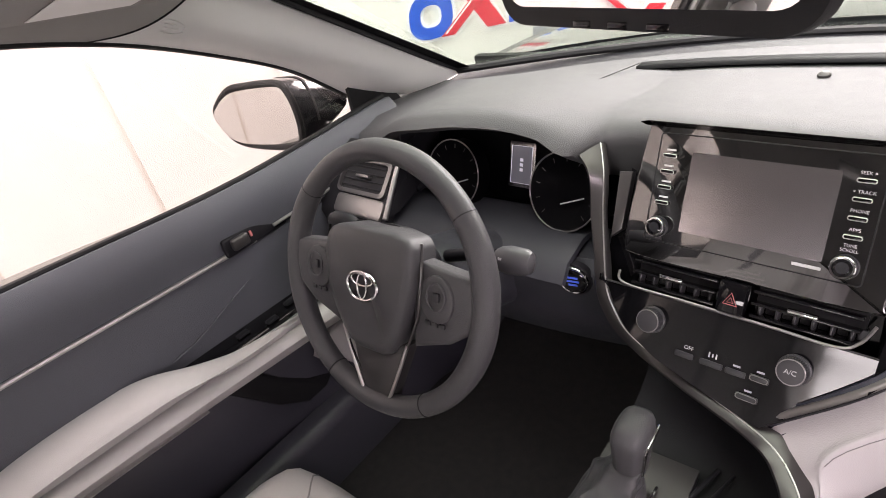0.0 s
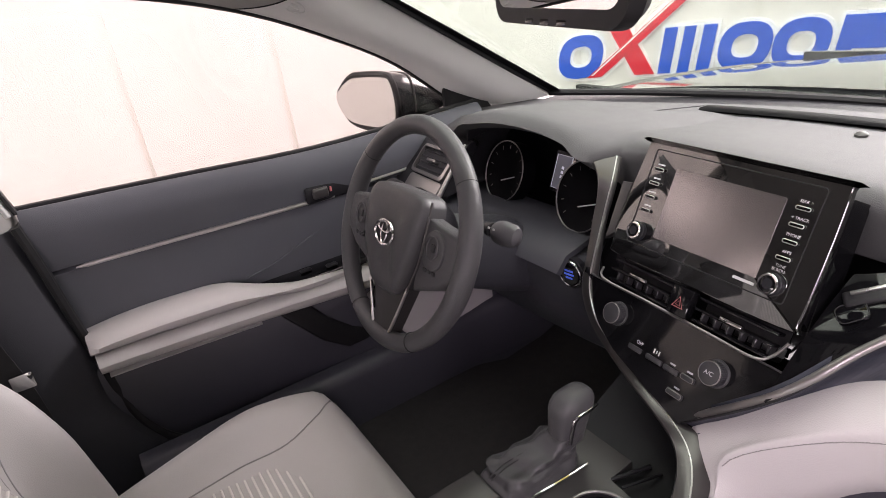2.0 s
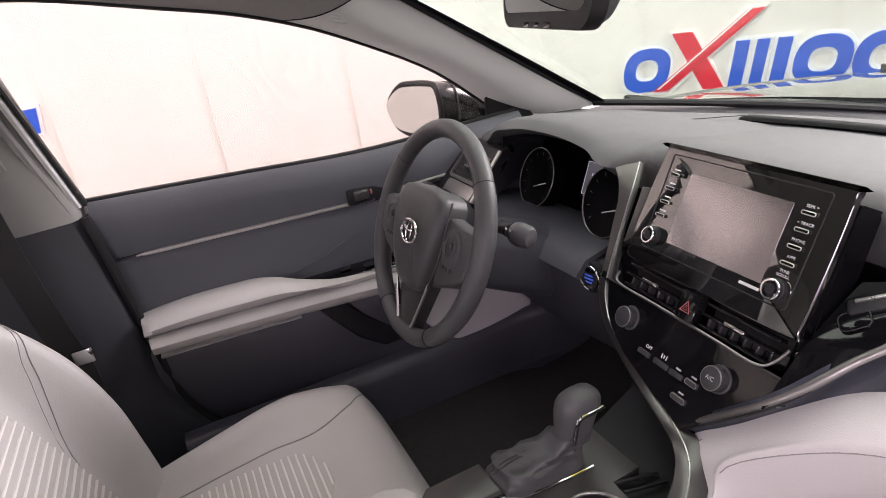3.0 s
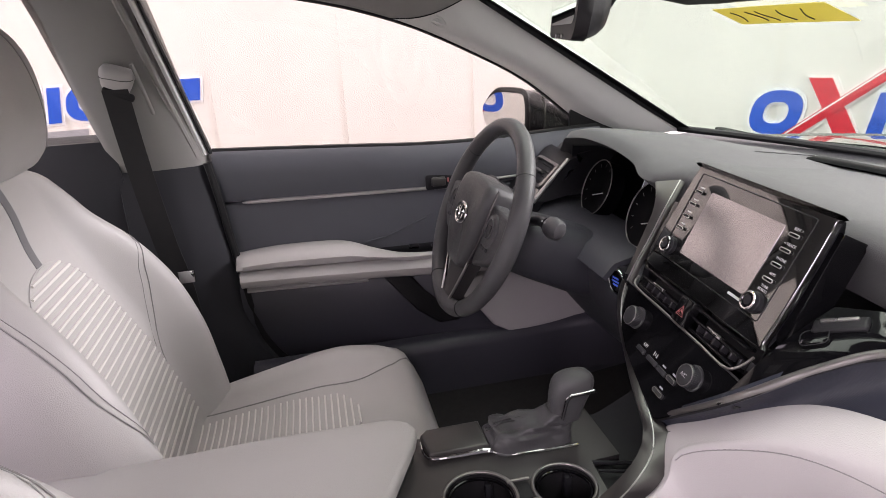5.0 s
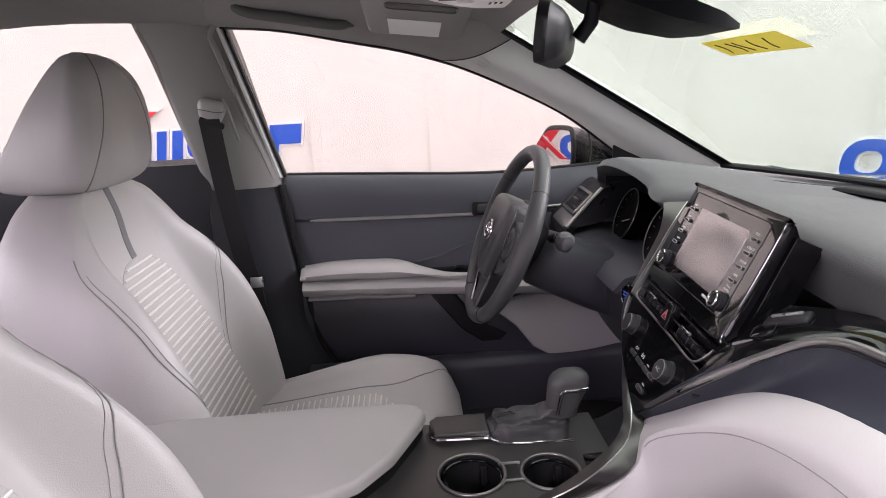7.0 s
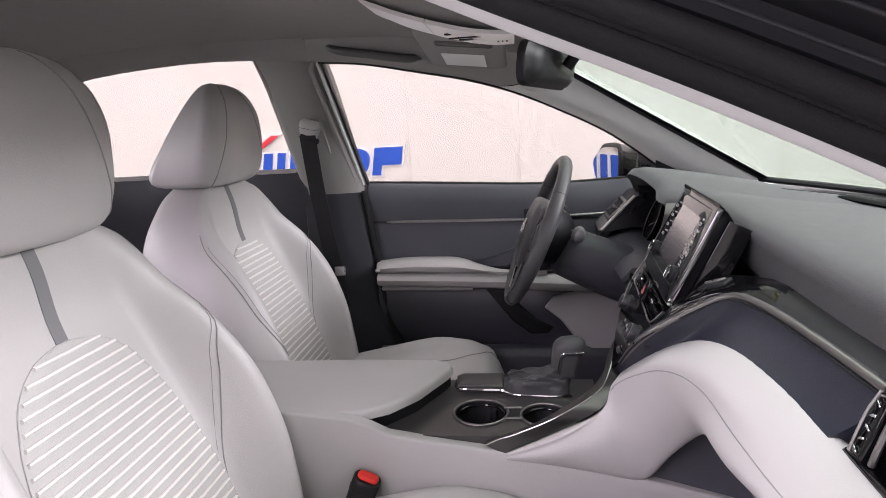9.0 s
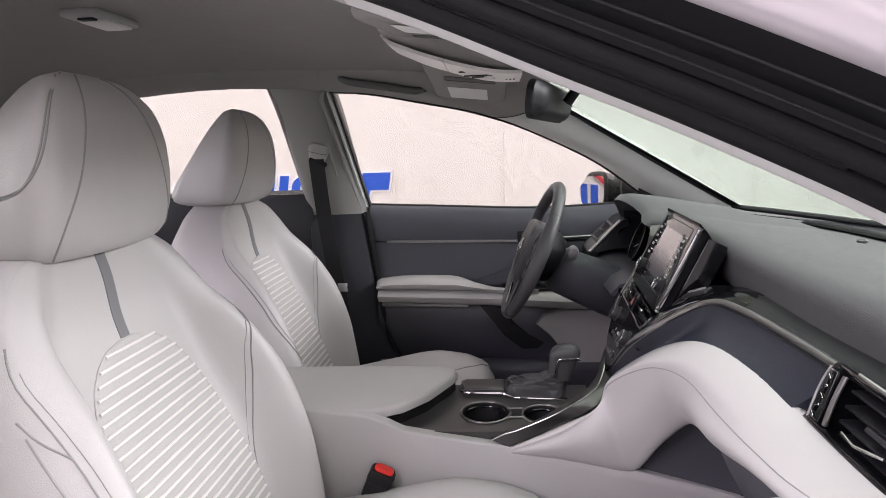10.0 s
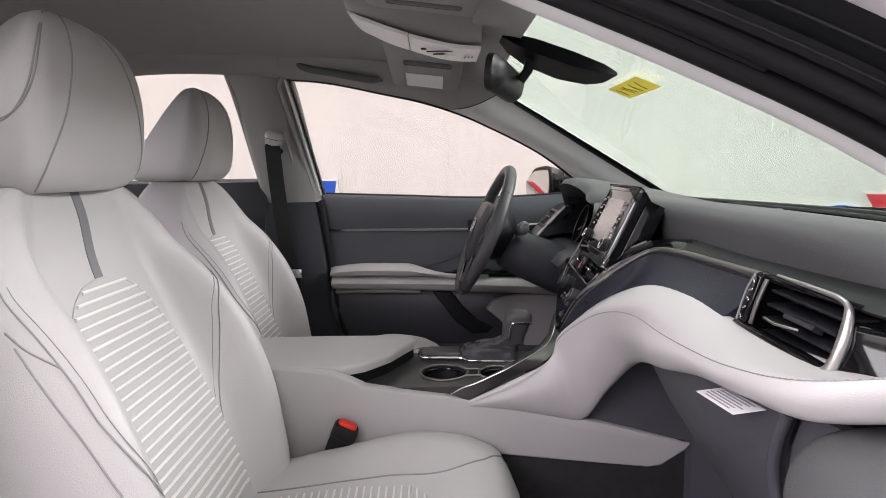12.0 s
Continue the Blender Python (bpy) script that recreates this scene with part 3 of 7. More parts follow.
# plain outer body that closes the car round the cabin
for side in (-1, 1):
    rows = [[(side * (x + 0.05 * math.sin(math.pi * f)), y, 0.28 + (zt - 0.28) * f) for f in np.linspace(0, 1, 8)] for y, x, zt in [(q, 0.80 - 0.10 * max(0, q - 1.4) ** 2, 0.86 - 0.10 * max(0, q - 0.9) ** 1.4) for q in np.linspace(0.50, 1.95, 14)]]
    tagged(part("front_wing", Shape().shell(rows, 0.015), PAINT), "dark glossy front wing beside the bonnet", "front wing", kind="structure")
    rows = [[(side * (0.80 - 0.14 * q + 0.04 * math.sin(math.pi * f)), -1.75 - 0.95 * q, 0.28 + 0.66 * f) for f in np.linspace(0, 1, 8)] for q in np.linspace(0, 1, 8)]
    tagged(part("rear_wing", Shape().shell(rows, 0.015), PAINT), "dark glossy rear wing behind the cabin", "rear wing", kind="structure")
rows = [[(x, 1.95 + 0.10 * (1 - (x / 0.82) ** 2), z) for x in np.linspace(-0.80, 0.80, 13)] for z in np.linspace(0.25, 0.785, 5)]
tagged(part("front_bumper", Shape().shell(rows, 0.02), PAINT), "dark glossy nose below the bonnet", "bumper", kind="structure")
rows = [[(x, -2.05 - 0.65 * q, 0.97 - 0.03 * q) for x in np.linspace(-0.72, 0.72, 9)] for q in np.linspace(0, 1, 5)] + [[(x, -2.72, z) for x in np.linspace(-0.66, 0.66, 9)] for z in (0.9, 0.6, 0.3)]
tagged(part("boot_lid", Shape().shell(rows, 0.02), PAINT), "dark glossy boot lid behind the rear window", "boot lid", kind="structure")

# charcoal sill and footwell side trim with a rounded ridge
rows = []
for y in np.linspace(-0.45, 0.66, 40):
    inn = 0.42 * max(0, y - 0.30) ** 1.5
    up_ = 0.10 * max(0, y - 0.25)
    rows.append([(x + inn, y, z + up_) for x, z in ((-0.72, 0.448), (-0.685, 0.452), (-0.672, 0.444), (-0.664, 0.425), (-0.662, 0.36), (-0.645, 0.315), (-0.60, 0.300))])
tagged(part("footwell_side_trim", Shape().shell(rows, -0.01), DOORLOW), "charcoal plastic sill and footwell side trim", "footwell trim", kind="structure")
# cabin floor
rows = [[(x, y, 0.30 + (0.16 * max(0, (y - 0.45)) / 0.35)) for x in np.linspace(-0.76, 0.76, 9)] for y in np.linspace(-1.9, 0.85, 24)]
tagged(part("cabin_floor", Shape().shell(rows, 0.02), CARPET), "black carpet on the cabin floor", "carpet", kind="structure")
rows = [[(x, 0.82 , z) for x in np.linspace(-0.78, 0.78, 5)] for z in np.linspace(0.3, 0.9, 5)]
tagged(part("firewall", Shape().shell(rows, 0.02), CARPET), "dark footwell bulkhead", "bulkhead", kind="structure")
rows = [[(x, -1.55 - 0.25 * (z - 0.5), z) for x in np.linspace(-0.66, 0.66, 7)] for z in np.linspace(0.3, 1.0, 5)]
tagged(part("rear_seat_back", Shape().shell(rows, 0.1), LEATHER), "pale grey rear seat back", "rear seat", kind="structure")
rows = [[(x, y, 0.98) for x in np.linspace(-0.66, 0.66, 7)] for y in (-1.7, -2.1)]
tagged(part("parcel_shelf", Shape().shell(rows, 0.03), HARD), "dark rear parcel shelf", "shelf", kind="structure")

# lower body side on the passenger's side
tagged(part("door_sill", Shape().box((0.80, -0.1, 0.24), (0.16, 1.5, 0.22), 0.03, 3), PAINT), "dark painted sill below the passenger door opening", "sill", kind="structure")
tagged(part("door_sill", Shape().box((-0.82, -0.4, 0.24), (0.12, 2.4, 0.22), 0.03, 3), PAINT), "dark painted sill below the driver door", "sill", kind="structure")
tagged(part("underbody", Shape().box((0, -0.3, 0.22), (1.6, 2.6, 0.06), 0.02), HARD), "dark car underbody", "underbody", kind="structure")

# ---------------------------------------------------------------- driver's door and middle pillar


def door_skin(y):
    """Sideways place of the driver's door skin by how far ahead."""
    return smooth_at(y, (-0.5, -0.42, 0.03, 0.25, 0.45), (-0.79, -0.785, -0.737, -0.715, -0.70))


door = thing("front_door", "closed charcoal driver door with pale grey armrest and silver trim line", "car door")
Y0, Y1 = -0.475, 0.43


def door_rows(profile, y0=Y0, y1=Y1, n=28):
    return [[(door_skin(y) + dx, y, z(y) if callable(z) else z) for dx, z in profile] for y in np.linspace(y0, y1, n)]


def sill_z(y):
    return smooth_at(y, (-0.5, -0.2, 0.05, 0.4), (0.946, 0.934, 0.925, 0.94))


part("upper_panel", Shape().shell(door_rows([(-0.03, lambda y: sill_z(y)), (-0.008, lambda y: sill_z(y) + 0.004), (0.006, lambda y: sill_z(y) - 0.01), (0.010, lambda y: sill_z(y) - 0.05), (0.004, 0.85), (0.0, 0.832), (-0.012, 0.828)]), -0.02), DOORSOFT, door)
part("middle_panel", Shape().shell(door_rows([(-0.012, 0.828), (-0.004, 0.822), (-0.004, 0.79), (-0.010, 0.74), (-0.012, 0.70), (-0.012, 0.62)]), -0.02), DOORSOFT, door)
part("trim_line", Shape().tube([(door_skin(y) + 0.001, y, 0.8275) for y in np.linspace(-0.425, 0.06, 30)], [0.0015] + [0.0045] * 28 + [0.0045], 8), BRIGHTSATIN, door, "thin satin silver trim line")
part("trim_line", Shape().tube([(door_skin(y) + 0.004, y, 0.836 + 0.05 * (y - 0.09)) for y in np.linspace(0.098, 0.30, 12)], 0.0032, 8), BRIGHTSATIN, door, "thin satin silver trim line ahead of the handle")
part("lower_panel", Shape().shell(door_rows([(0.0, 0.66), (0.022, 0.62), (0.028, 0.56), (0.022, 0.46), (-0.01, 0.36), (-0.03, 0.30)]), -0.02), DOORLOW, door)


def armrest_ring(y, z0, z1, d0, d1, inner=-0.01):
    w = door_skin(y)
    c = [(w + inner, z0), (w + d0 - 0.012, z0), (w + d0, z0 + 0.008), (w + d1, (z0 + z1) / 2 + 0.003), (w + d1 - 0.004, z1 - 0.010), (w + d1 - 0.016, z1), (w + max(0.02, inner + 0.012), z1 + 0.002), (w + inner, z1 - 0.002)]
    return [(x, y, z) for x, z in c]


s = Shape()
s.loft([armrest_ring(y, 0.680, smooth_at(y, (-0.46, -0.40, -0.25, -0.19, -0.14, -0.09, 0.05), (0.704, 0.712, 0.716, 0.714, 0.700, 0.690, 0.686)), 0.075, lerp(y, (-0.455, -0.44, -0.1, 0.05), (0.062, 0.078, 0.08, 0.074)), lerp(y, (-0.23, -0.17, -0.08, 0.06), (-0.01, 0.012, 0.040, 0.056))) for y in np.linspace(-0.455, 0.06, 34)])
part("armrest_pad", s, LEATHER, door, "pale grey padded armrest")
s = Shape()
s.loft([armrest_ring(y, smooth_at(y, (-0.45, -0.1, 0.3), (0.640, 0.634, 0.622)), smooth_at(y, (-0.45, 0.0, 0.30), (0.677, 0.676, 0.668)), 0.078, 0.084) for y in np.linspace(-0.45, 0.30, 30)])
part("armrest_band", s, LEATHER, door, "pale grey lower armrest band")
s = Shape()
s.loft([armrest_ring(y, 0.622, 0.638, 0.066, 0.07) for y in np.linspace(-0.44, -0.16, 12)])
part("armrest_underside", s, PLASTICGREY, door)
# pull cup and switch panel ahead of the pad
s = Shape().loft([armrest_ring(y, 0.676, 0.686 + 0.03 * (y + 0.1), 0.055, 0.058) for y in np.linspace(-0.20, 0.28, 18)])
part("switch_panel", s, PIANO, door, "glossy black window switch panel")
for k in range(4):
    y = -0.04 + 0.05 * k
    part("window_switch", Shape().box((door_skin(y) + 0.022 + 0.016 * (k % 2), y, 0.692 + 0.03 * (y + 0.1)), (0.014, 0.024, 0.006), 0.003), HARD, door)
# inner handle in its dark cup
hy = 0.035
cup = part("handle_cup", Shape().box((door_skin(hy) + 0.002, hy + 0.03, 0.842), (0.012, 0.13, 0.036), 0.006, 3), HARD, door)
part("handle", Shape().box((door_skin(hy) + 0.010, hy - 0.005, 0.844), (0.012, 0.034, 0.022), 0.005, 3), DARKSATIN, cup, "small chrome inner door handle")
part("lock_flag", Shape().box((door_skin(hy) + 0.010, hy + 0.018, 0.846), (0.004, 0.005, 0.011), 0.0015), HAZARDRED, cup, "red lock flag")
crease = smooth_line([(door_skin(y) - 0.009, y, z) for y, z in ((-0.150, 0.702), (-0.090, 0.716), (-0.020, 0.745), (0.060, 0.775), (0.16, 0.790))], 30)
part("panel_crease", Shape().tube(crease, 0.0022, 8), DOORSOFT, door)
# slanting mouth of the map pocket: a solid black slab imitates its inner shade
SIDE = Matrix(((0, 0, 1, 0), (1, 0, 0, 0), (0, 1, 0, 0), (0, 0, 0, 1)))
mouth = [(-0.125, 0.630), (-0.062, 0.630), (-0.020, 0.575), (0.030, 0.530), (0.085, 0.505), (0.060, 0.482), (0.010, 0.482), (-0.045, 0.525)]
part("map_pocket", Shape().prism(mouth, door_skin(0.0) + 0.02, door_skin(0.0) + 0.034, 0.008, 3, m=SIDE), RUBBER, door, "map pocket mouth, its inner shade made as a black slab")

# door glass and its black front corner
rows = []
for t in np.linspace(0, 1, 20):
    a = window_edge(t, -1)
    low = Vector((door_skin(min(max(a.y, Y0), Y1)) - 0.05, a.y, sill_z(a.y) - 0.02))
    rows.append([low.lerp(a, q) for q in np.linspace(0, 1, 6)])
g = part("window_glass", Shape().shell(rows, 0.003), SIDEGLASS, door, "clear raised side window")
g.visible_shadow = False
part("window_seal", Shape().tube([window_edge(t, -1) + Vector((0.0, 0, 0.001)) for t in np.linspace(0.0, 1, 40)], 0.0055, 8), RUBBER, door)
part("inner_rim", Shape().tube(smooth_line([tuple(window_edge(t, -1) + Vector((0.012, -0.010 * (t > 0.9), 0.010))) for t in np.linspace(0.52, 0.985, 14)] + [(-0.625, -0.566, 1.285), (-0.652, -0.560, 1.235), (-0.775, -0.505, 0.945)], 60), 0.0075, 8), PILLARCLOTH, door, "soft grey rim round the window")
rows = [[Vector((-0.633, -0.540, 1.302)).lerp(Vector((-0.792, -0.478, 0.945)), q) + Vector((dx, dy, 0)) for dx, dy in ((0.0, 0.005), (0.004, 0.002), (0.003, -0.001), (-0.02, -0.001), (-0.02, 0.005))] for q in np.linspace(0, 1, 8)]
part("window_frame", Shape().loft(rows), RUBBER, door, "black rear window frame")
rows = [[Vector((-0.633, -0.546, 1.302)).lerp(Vector((-0.792, -0.484, 0.945)), q) + Vector((dx, dy, 0)) for dx, dy in ((0.004, 0.002), (0.010, -0.002), (0.010, -0.008), (-0.02, -0.008), (-0.02, 0.002))] for q in np.linspace(0, 1, 8)]
part("frame_trim", Shape().loft(rows), PILLAR, door, "pale grey strip along the window frame")
part("sill_seal", Shape().tube([(door_skin(y) - 0.026, y, sill_z(y) + 0.003) for y in np.linspace(Y0, Y1, 20)], 0.006, 8), RUBBER, door)
s = Shape().shell([[Vector((-0.76, 0.372, 0.895)).lerp(Vector((-0.757, 0.376, 0.988)), q) for q in (0, 0.5, 1)], [Vector((-0.735, 0.50, 0.895)).lerp(Vector((-0.74, 0.47, 0.95)), q) for q in (0, 0.5, 1)]], 0.012)
part("corner_cover", s, RUBBER, door, "black triangular window corner")

# middle pillar
bp = thing("middle_pillar", "two-tone grey middle pillar trim with belt anchor", "pillar", kind="structure")
rows = []
for z in np.linspace(0.925, 1.345, 12):
    f = (z - 0.925) / 0.42
    x = -(0.775 - 0.335 * (z - 0.925) - 0.28 * max(0, z - 1.25) ** 1.0)
    yf, yr = -0.488 - 0.062 * f, -0.675 - 0.065 * f
    rows.append([(x - 0.05, yf + 0.01, z), (x - 0.012, yf, z), (x + 0.008, yf - 0.02, z), (x + 0.018, (yf + yr) / 2, z), (x + 0.008, yr + 0.02, z), (x - 0.012, yr, z), (x - 0.05, yr - 0.01, z)])
part("upper_trim", Shape().loft(rows), PILLARCLOTH, bp, "pale grey upper pillar trim")
rows = []
for z in np.linspace(0.28, 0.925, 14):
    f = (0.925 - z)
    x = -0.775 + 0.02 * math.sin(f * 3) + (0.03 * max(0, f - 0.4))
    yf = smooth_at(f, (0, 0.2, 0.42, 0.52, 0.6), (-0.484, -0.462, -0.43, -0.36, -0.25))
    yr = -0.69
    rows.append([(x - 0.05, yf + 0.01, z), (x - 0.012, yf, z), (x + 0.008, yf - 0.02, z), (x + 0.02, (yf + yr) / 2, z), (x + 0.008, yr + 0.02, z), (x - 0.05, yr - 0.01, z)])
part("lower_trim", Shape().loft(rows), PILLARLOW, bp, "charcoal lower pillar trim")
part("door_seal", Shape().tube(smooth_line([(-0.765, -0.545, 1.27), (-0.768, -0.483, 0.93), (-0.768, -0.458, 0.72), (-0.765, -0.425, 0.5), (-0.755, -0.35, 0.40), (-0.75, -0.2, 0.34), (-0.75, 0.1, 0.33)], 40)[6:], 0.009, 8), RUBBER, bp)

# rear door behind
rd = thing("rear_door", "closed charcoal rear door behind the middle pillar", "car door")
# same skin as the front door; its shade is put into a darker colour
part("panel", Shape().shell([[(-0.79 + dx, y, z) for dx, z in ((-0.03, 0.985), (0.0, 0.98), (0.01, 0.94), (0.0, 0.85), (0.01, 0.6), (0.0, 0.3))] for y in np.linspace(-0.66, -1.8, 12)], -0.02), PILLARLOW, rd)
part("trim_line", Shape().tube([(-0.785, y, 0.86) for y in np.linspace(-0.72, -1.4, 6)], 0.005, 8), SATIN, rd)
s = Shape()
rows = []
for y in np.linspace(-0.69, -1.75, 16):
    zt = smooth_at(-y, (0.69, 0.8, 1.0, 1.4, 1.75), (1.315, 1.325, 1.322, 1.27, 1.15))
    rows.append([(-(0.80 - 0.47 * (z - 0.95)), y, z) for z in np.linspace(0.97, zt + 0.01, 5)])
g = part("window_glass", Shape().shell(rows, 0.003), SIDEGLASS, rd)
g.visible_shadow = False
# roof rail behind the middle pillar, both sides, with the rear pillars
for side in (-1, 1):
    rows = []
    for y in np.linspace(-0.545, -1.8, 14):
        zt = smooth_at(-y, (0.545, 0.69, 0.8, 1.0, 1.4, 1.75), (1.300, 1.312, 1.318, 1.315, 1.26, 1.10))
        a = Vector((side * (0.80 - 0.49 * (zt - 0.95)), y, zt))
        b = Vector((side * 0.52, y, roof_z(0.52, y)))
        rows.append([a, a.lerp(b, 0.5) + Vector((-side * 0.012, 0, -0.012)), b, b + Vector((0, 0, 0.05)), a + Vector((side * 0.03, 0, 0.05))])
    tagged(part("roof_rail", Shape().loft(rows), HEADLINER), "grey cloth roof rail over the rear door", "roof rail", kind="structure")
    rows = [[(side * x, y, z) for x, y, z in ((0.72, -1.50 - 0.9 * (1.32 - z), z), (0.50, -1.62 - 0.9 * (1.32 - z), z), (0.52, -1.9 - 0.9 * (1.32 - z), z), (0.80, -1.9 - 0.9 * (1.32 - z), z))] for z in np.linspace(0.95, 1.34, 5)]
    tagged(part("rear_pillar", Shape().loft(rows), PILLAR), "grey rear pillar trim", "pillar trim", kind="structure")
# passenger's side behind the door opening: middle pillar and rear door close the cabin
op = thing("opposite_pillar", "grey middle pillar behind the passenger seat", "pillar", kind="structure")
rows = []
for z in np.linspace(0.28, 1.345, 20):
    f = max(0, (z - 0.925) / 0.42)
    x = 0.80 - 0.41 * max(0, z - 0.925)
    rows.append([(x + 0.05, -0.60 - 0.05 * f, z), (x, -0.62 - 0.05 * f, z), (x - 0.02, -0.70 - 0.05 * f, z), (x, -0.80 - 0.05 * f, z), (x + 0.05, -0.80 - 0.05 * f, z)])
part("trim", Shape().loft(rows), PILLAR, op)
od = thing("opposite_rear_door", "closed rear door behind the passenger seat", "car door")
part("panel", Shape().shell([[(0.79 - dx, y, z) for dx, z in ((-0.03, 0.985), (0.0, 0.98), (0.01, 0.94), (0.0, 0.85), (0.01, 0.6), (0.0, 0.3))] for y in np.linspace(-0.75, -1.8, 12)], 0.02), DOORSOFT, od)

# ---------------------------------------------------------------- front seats


def seat_half_width(z):
    return smooth_at(z, (0.46, 0.52, 0.60, 0.70, 0.80, 0.90, 0.96, 1.0, 1.025), (0.215, 0.245, 0.262, 0.265, 0.252, 0.218, 0.185, 0.14, 0.075))


def seat_front(u, z):
    """How far ahead the seat back's cover lies at sideways place u (-1 to 1) and height z."""
    c = smooth_at(z, (0.46, 0.54, 0.62, 0.72, 0.82, 0.90, 0.97, 1.03), (-0.430, -0.462, -0.493, -0.533, -0.571, -0.597, -0.607, -0.625))
    bol = smooth_at(z, (0.46, 0.55, 0.65, 0.78, 0.86, 0.92, 0.97, 1.03), (0.058, 0.075, 0.094, 0.096, 0.072, 0.036, 0.015, 0.0))
    a = abs(u)
    q = min(1, max(0, (a - 0.55) / 0.30))
    k = q * q * (3 - 2 * q) - 0.7 * max(0, (a - 0.82) / 0.18) ** 2
    return c + bol * k


def seat_depth(z):
    return smooth_at(z, (0.46, 0.6, 0.8, 0.95, 1.03), (0.21, 0.21, 0.19, 0.13, 0.08))


def seat_point(u, z, lift=0.0):
    w = seat_half_width(z)
    e = 1e-3
    dz = (seat_front(u, z + e) - seat_front(u, z - e)) / (2 * e)
    dx = (seat_front(min(u + e, 1), z) - seat_front(max(u - e, -1), z)) / (2 * e * w)
    nrm = Vector((-dx, 1, -dz)).normalized()
    return Vector((u * w, seat_front(u, z), z)) + nrm * lift


def insert_half(z):
    """Half width of the ribbed oval in metres."""
    return smooth_at(z, (0.47, 0.56, 0.66, 0.74, 0.80, 0.84, 0.858, 0.868, 0.873), (0.134, 0.148, 0.148, 0.135, 0.114, 0.088, 0.064, 0.040, 0.012))


def seat(origin, raised, door_side, label):
    st = thing("front_seat", label, "car seat", at=pose(*origin), group="front seats")
    # back
    s = Shape()
    rings = []
    for z in np.linspace(0.42, 1.025, 46):
        w, d = seat_half_width(z), seat_depth(z)
        ring = [seat_point(u, z) for u in np.linspace(-1, 1, 45)]
        yb = seat_front(0, z) - d
        for q in np.linspace(0, 1, 9)[1:-1]:
            a = q * math.pi
            ring.append(Vector((w * np.sign(math.cos(a)) * abs(math.cos(a)) ** 0.4 * (1.0 - 0.06 * math.sin(a)), (seat_front(1, z) - 0.012) + (yb - seat_front(1, z)) * math.sin(a) ** 0.5, z)))
        rings.append(ring)
    s.loft(rings)
    back = part("backrest", s, LEATHER, st, sharp=60)
    # ribbed oval on the back
    rows = [[seat_point(q * insert_half(z) / seat_half_width(z), z, 0.0015 + 0.002 * (1 - q ** 6)) for q in np.linspace(-1, 1, 17)] for z in 0.48 + 0.392 * np.sin(np.linspace(0, math.pi / 2, 48))]
    ins = part("insert", Shape().shell(rows, 0.004), INSERT, back, "ribbed perforated grey insert")
    s = Shape()
    z = 0.492
    while z < 0.866:
        w = insert_half(z) * 0.975
        line = [seat_point(q * w / seat_half_width(z), z, 0.0035) for q in np.linspace(-1, 1, 13)]
        s.tube(line, 0.0026, 6)
        z += 0.0142
    part("rib", s, RIB, back, "pale raised ribs")
    rim = [seat_point(sg * insert_half(z) / seat_half_width(z), z, 0.001) for sg, zs in ((-1, 0.48 + 0.393 * np.sin(np.linspace(0, math.pi / 2, 44))), (1, 0.48 + 0.393 * np.cos(np.linspace(0, math.pi / 2, 44)))) for z in zs]
    part("piping", Shape().tube(rim, 0.0013, 6), LEATHER, back)
    # strip between oval and headrest
    rows = [[seat_point(q * 0.0100 / seat_half_width(z), z, 0.0012) for q in (-1, -0.5, 0, 0.5, 1)] for z in np.linspace(0.868, 1.012, 14)]
    part("strip", Shape().shell(rows, 0.004), STRAP, back, "dark grey leather strip")
    # seams over the bolsters
    for sg in (-1, 1):
        u = lambda z: sg * smooth_at(z, (0.5, 0.60, 0.69, 0.75, 0.80, 0.85, 0.895, 0.925), (0.60, 0.72, 0.86, 0.915, 0.93, 0.955, 0.985, 0.99) if sg > 0 else (0.53, 0.58, 0.66, 0.71, 0.76, 0.86, 0.95, 0.99))
        part("seam", Shape().tube([seat_point(u(z), z, 0.0002) for z in np.linspace(0.50, 0.925, 34)], 0.0011, 6), LEATHER_SEAM, back)
        part("topstitch", Shape().tube([seat_point(u(z) - sg * 0.022, z, 0.0001) for z in np.linspace(0.50, 0.90, 34)], 0.0006, 5), LEATHER_SEAM, back)
        if door_side and sg > 0:
            part("seam", Shape().tube([seat_point(smooth_at(z, (0.50, 0.60, 0.70, 0.74, 0.78, 0.84), (0.84, 0.90, 0.942, 0.955, 0.970, 0.992)), z, 0.0003) for z in np.linspace(0.50, 0.84, 34)], 0.0011, 6), LEATHER_SEAM, back)
            part("seam", Shape().tube([seat_point(smooth_at(z, (0.815, 0.835, 0.856), (0.936, 0.975, 0.998)), z, 0.0003) for z in np.linspace(0.815, 0.856, 12)], 0.0011, 6), LEATHER_SEAM, back)
    # headrest: a wedge with a broad soft front, flat sides and a sloping back
    zs = (0.998, 1.004, 1.016, 1.04, 1.08, 1.13, 1.165, 1.195, 1.214, 1.226, 1.232)

    def head(p, z):
        """A point round the headrest: p from 0 at the middle of its front to 1 at the middle of its back, along one side."""
        w = smooth_at(z, zs, (0.106, 0.120, 0.131, 0.138, 0.141, 0.137, 0.127, 0.110, 0.090, 0.066, 0.040))
        f = smooth_at(z, zs, (-0.592, -0.578, -0.566, -0.556, -0.551, -0.552, -0.557, -0.567, -0.579, -0.591, -0.602))
        b = smooth_at(z, zs, (-0.735, -0.756, -0.764, -0.757, -0.728, -0.691, -0.665, -0.643, -0.630, -0.622, -0.616))
        d = (f - b) / 0.2
        side = abs(p)
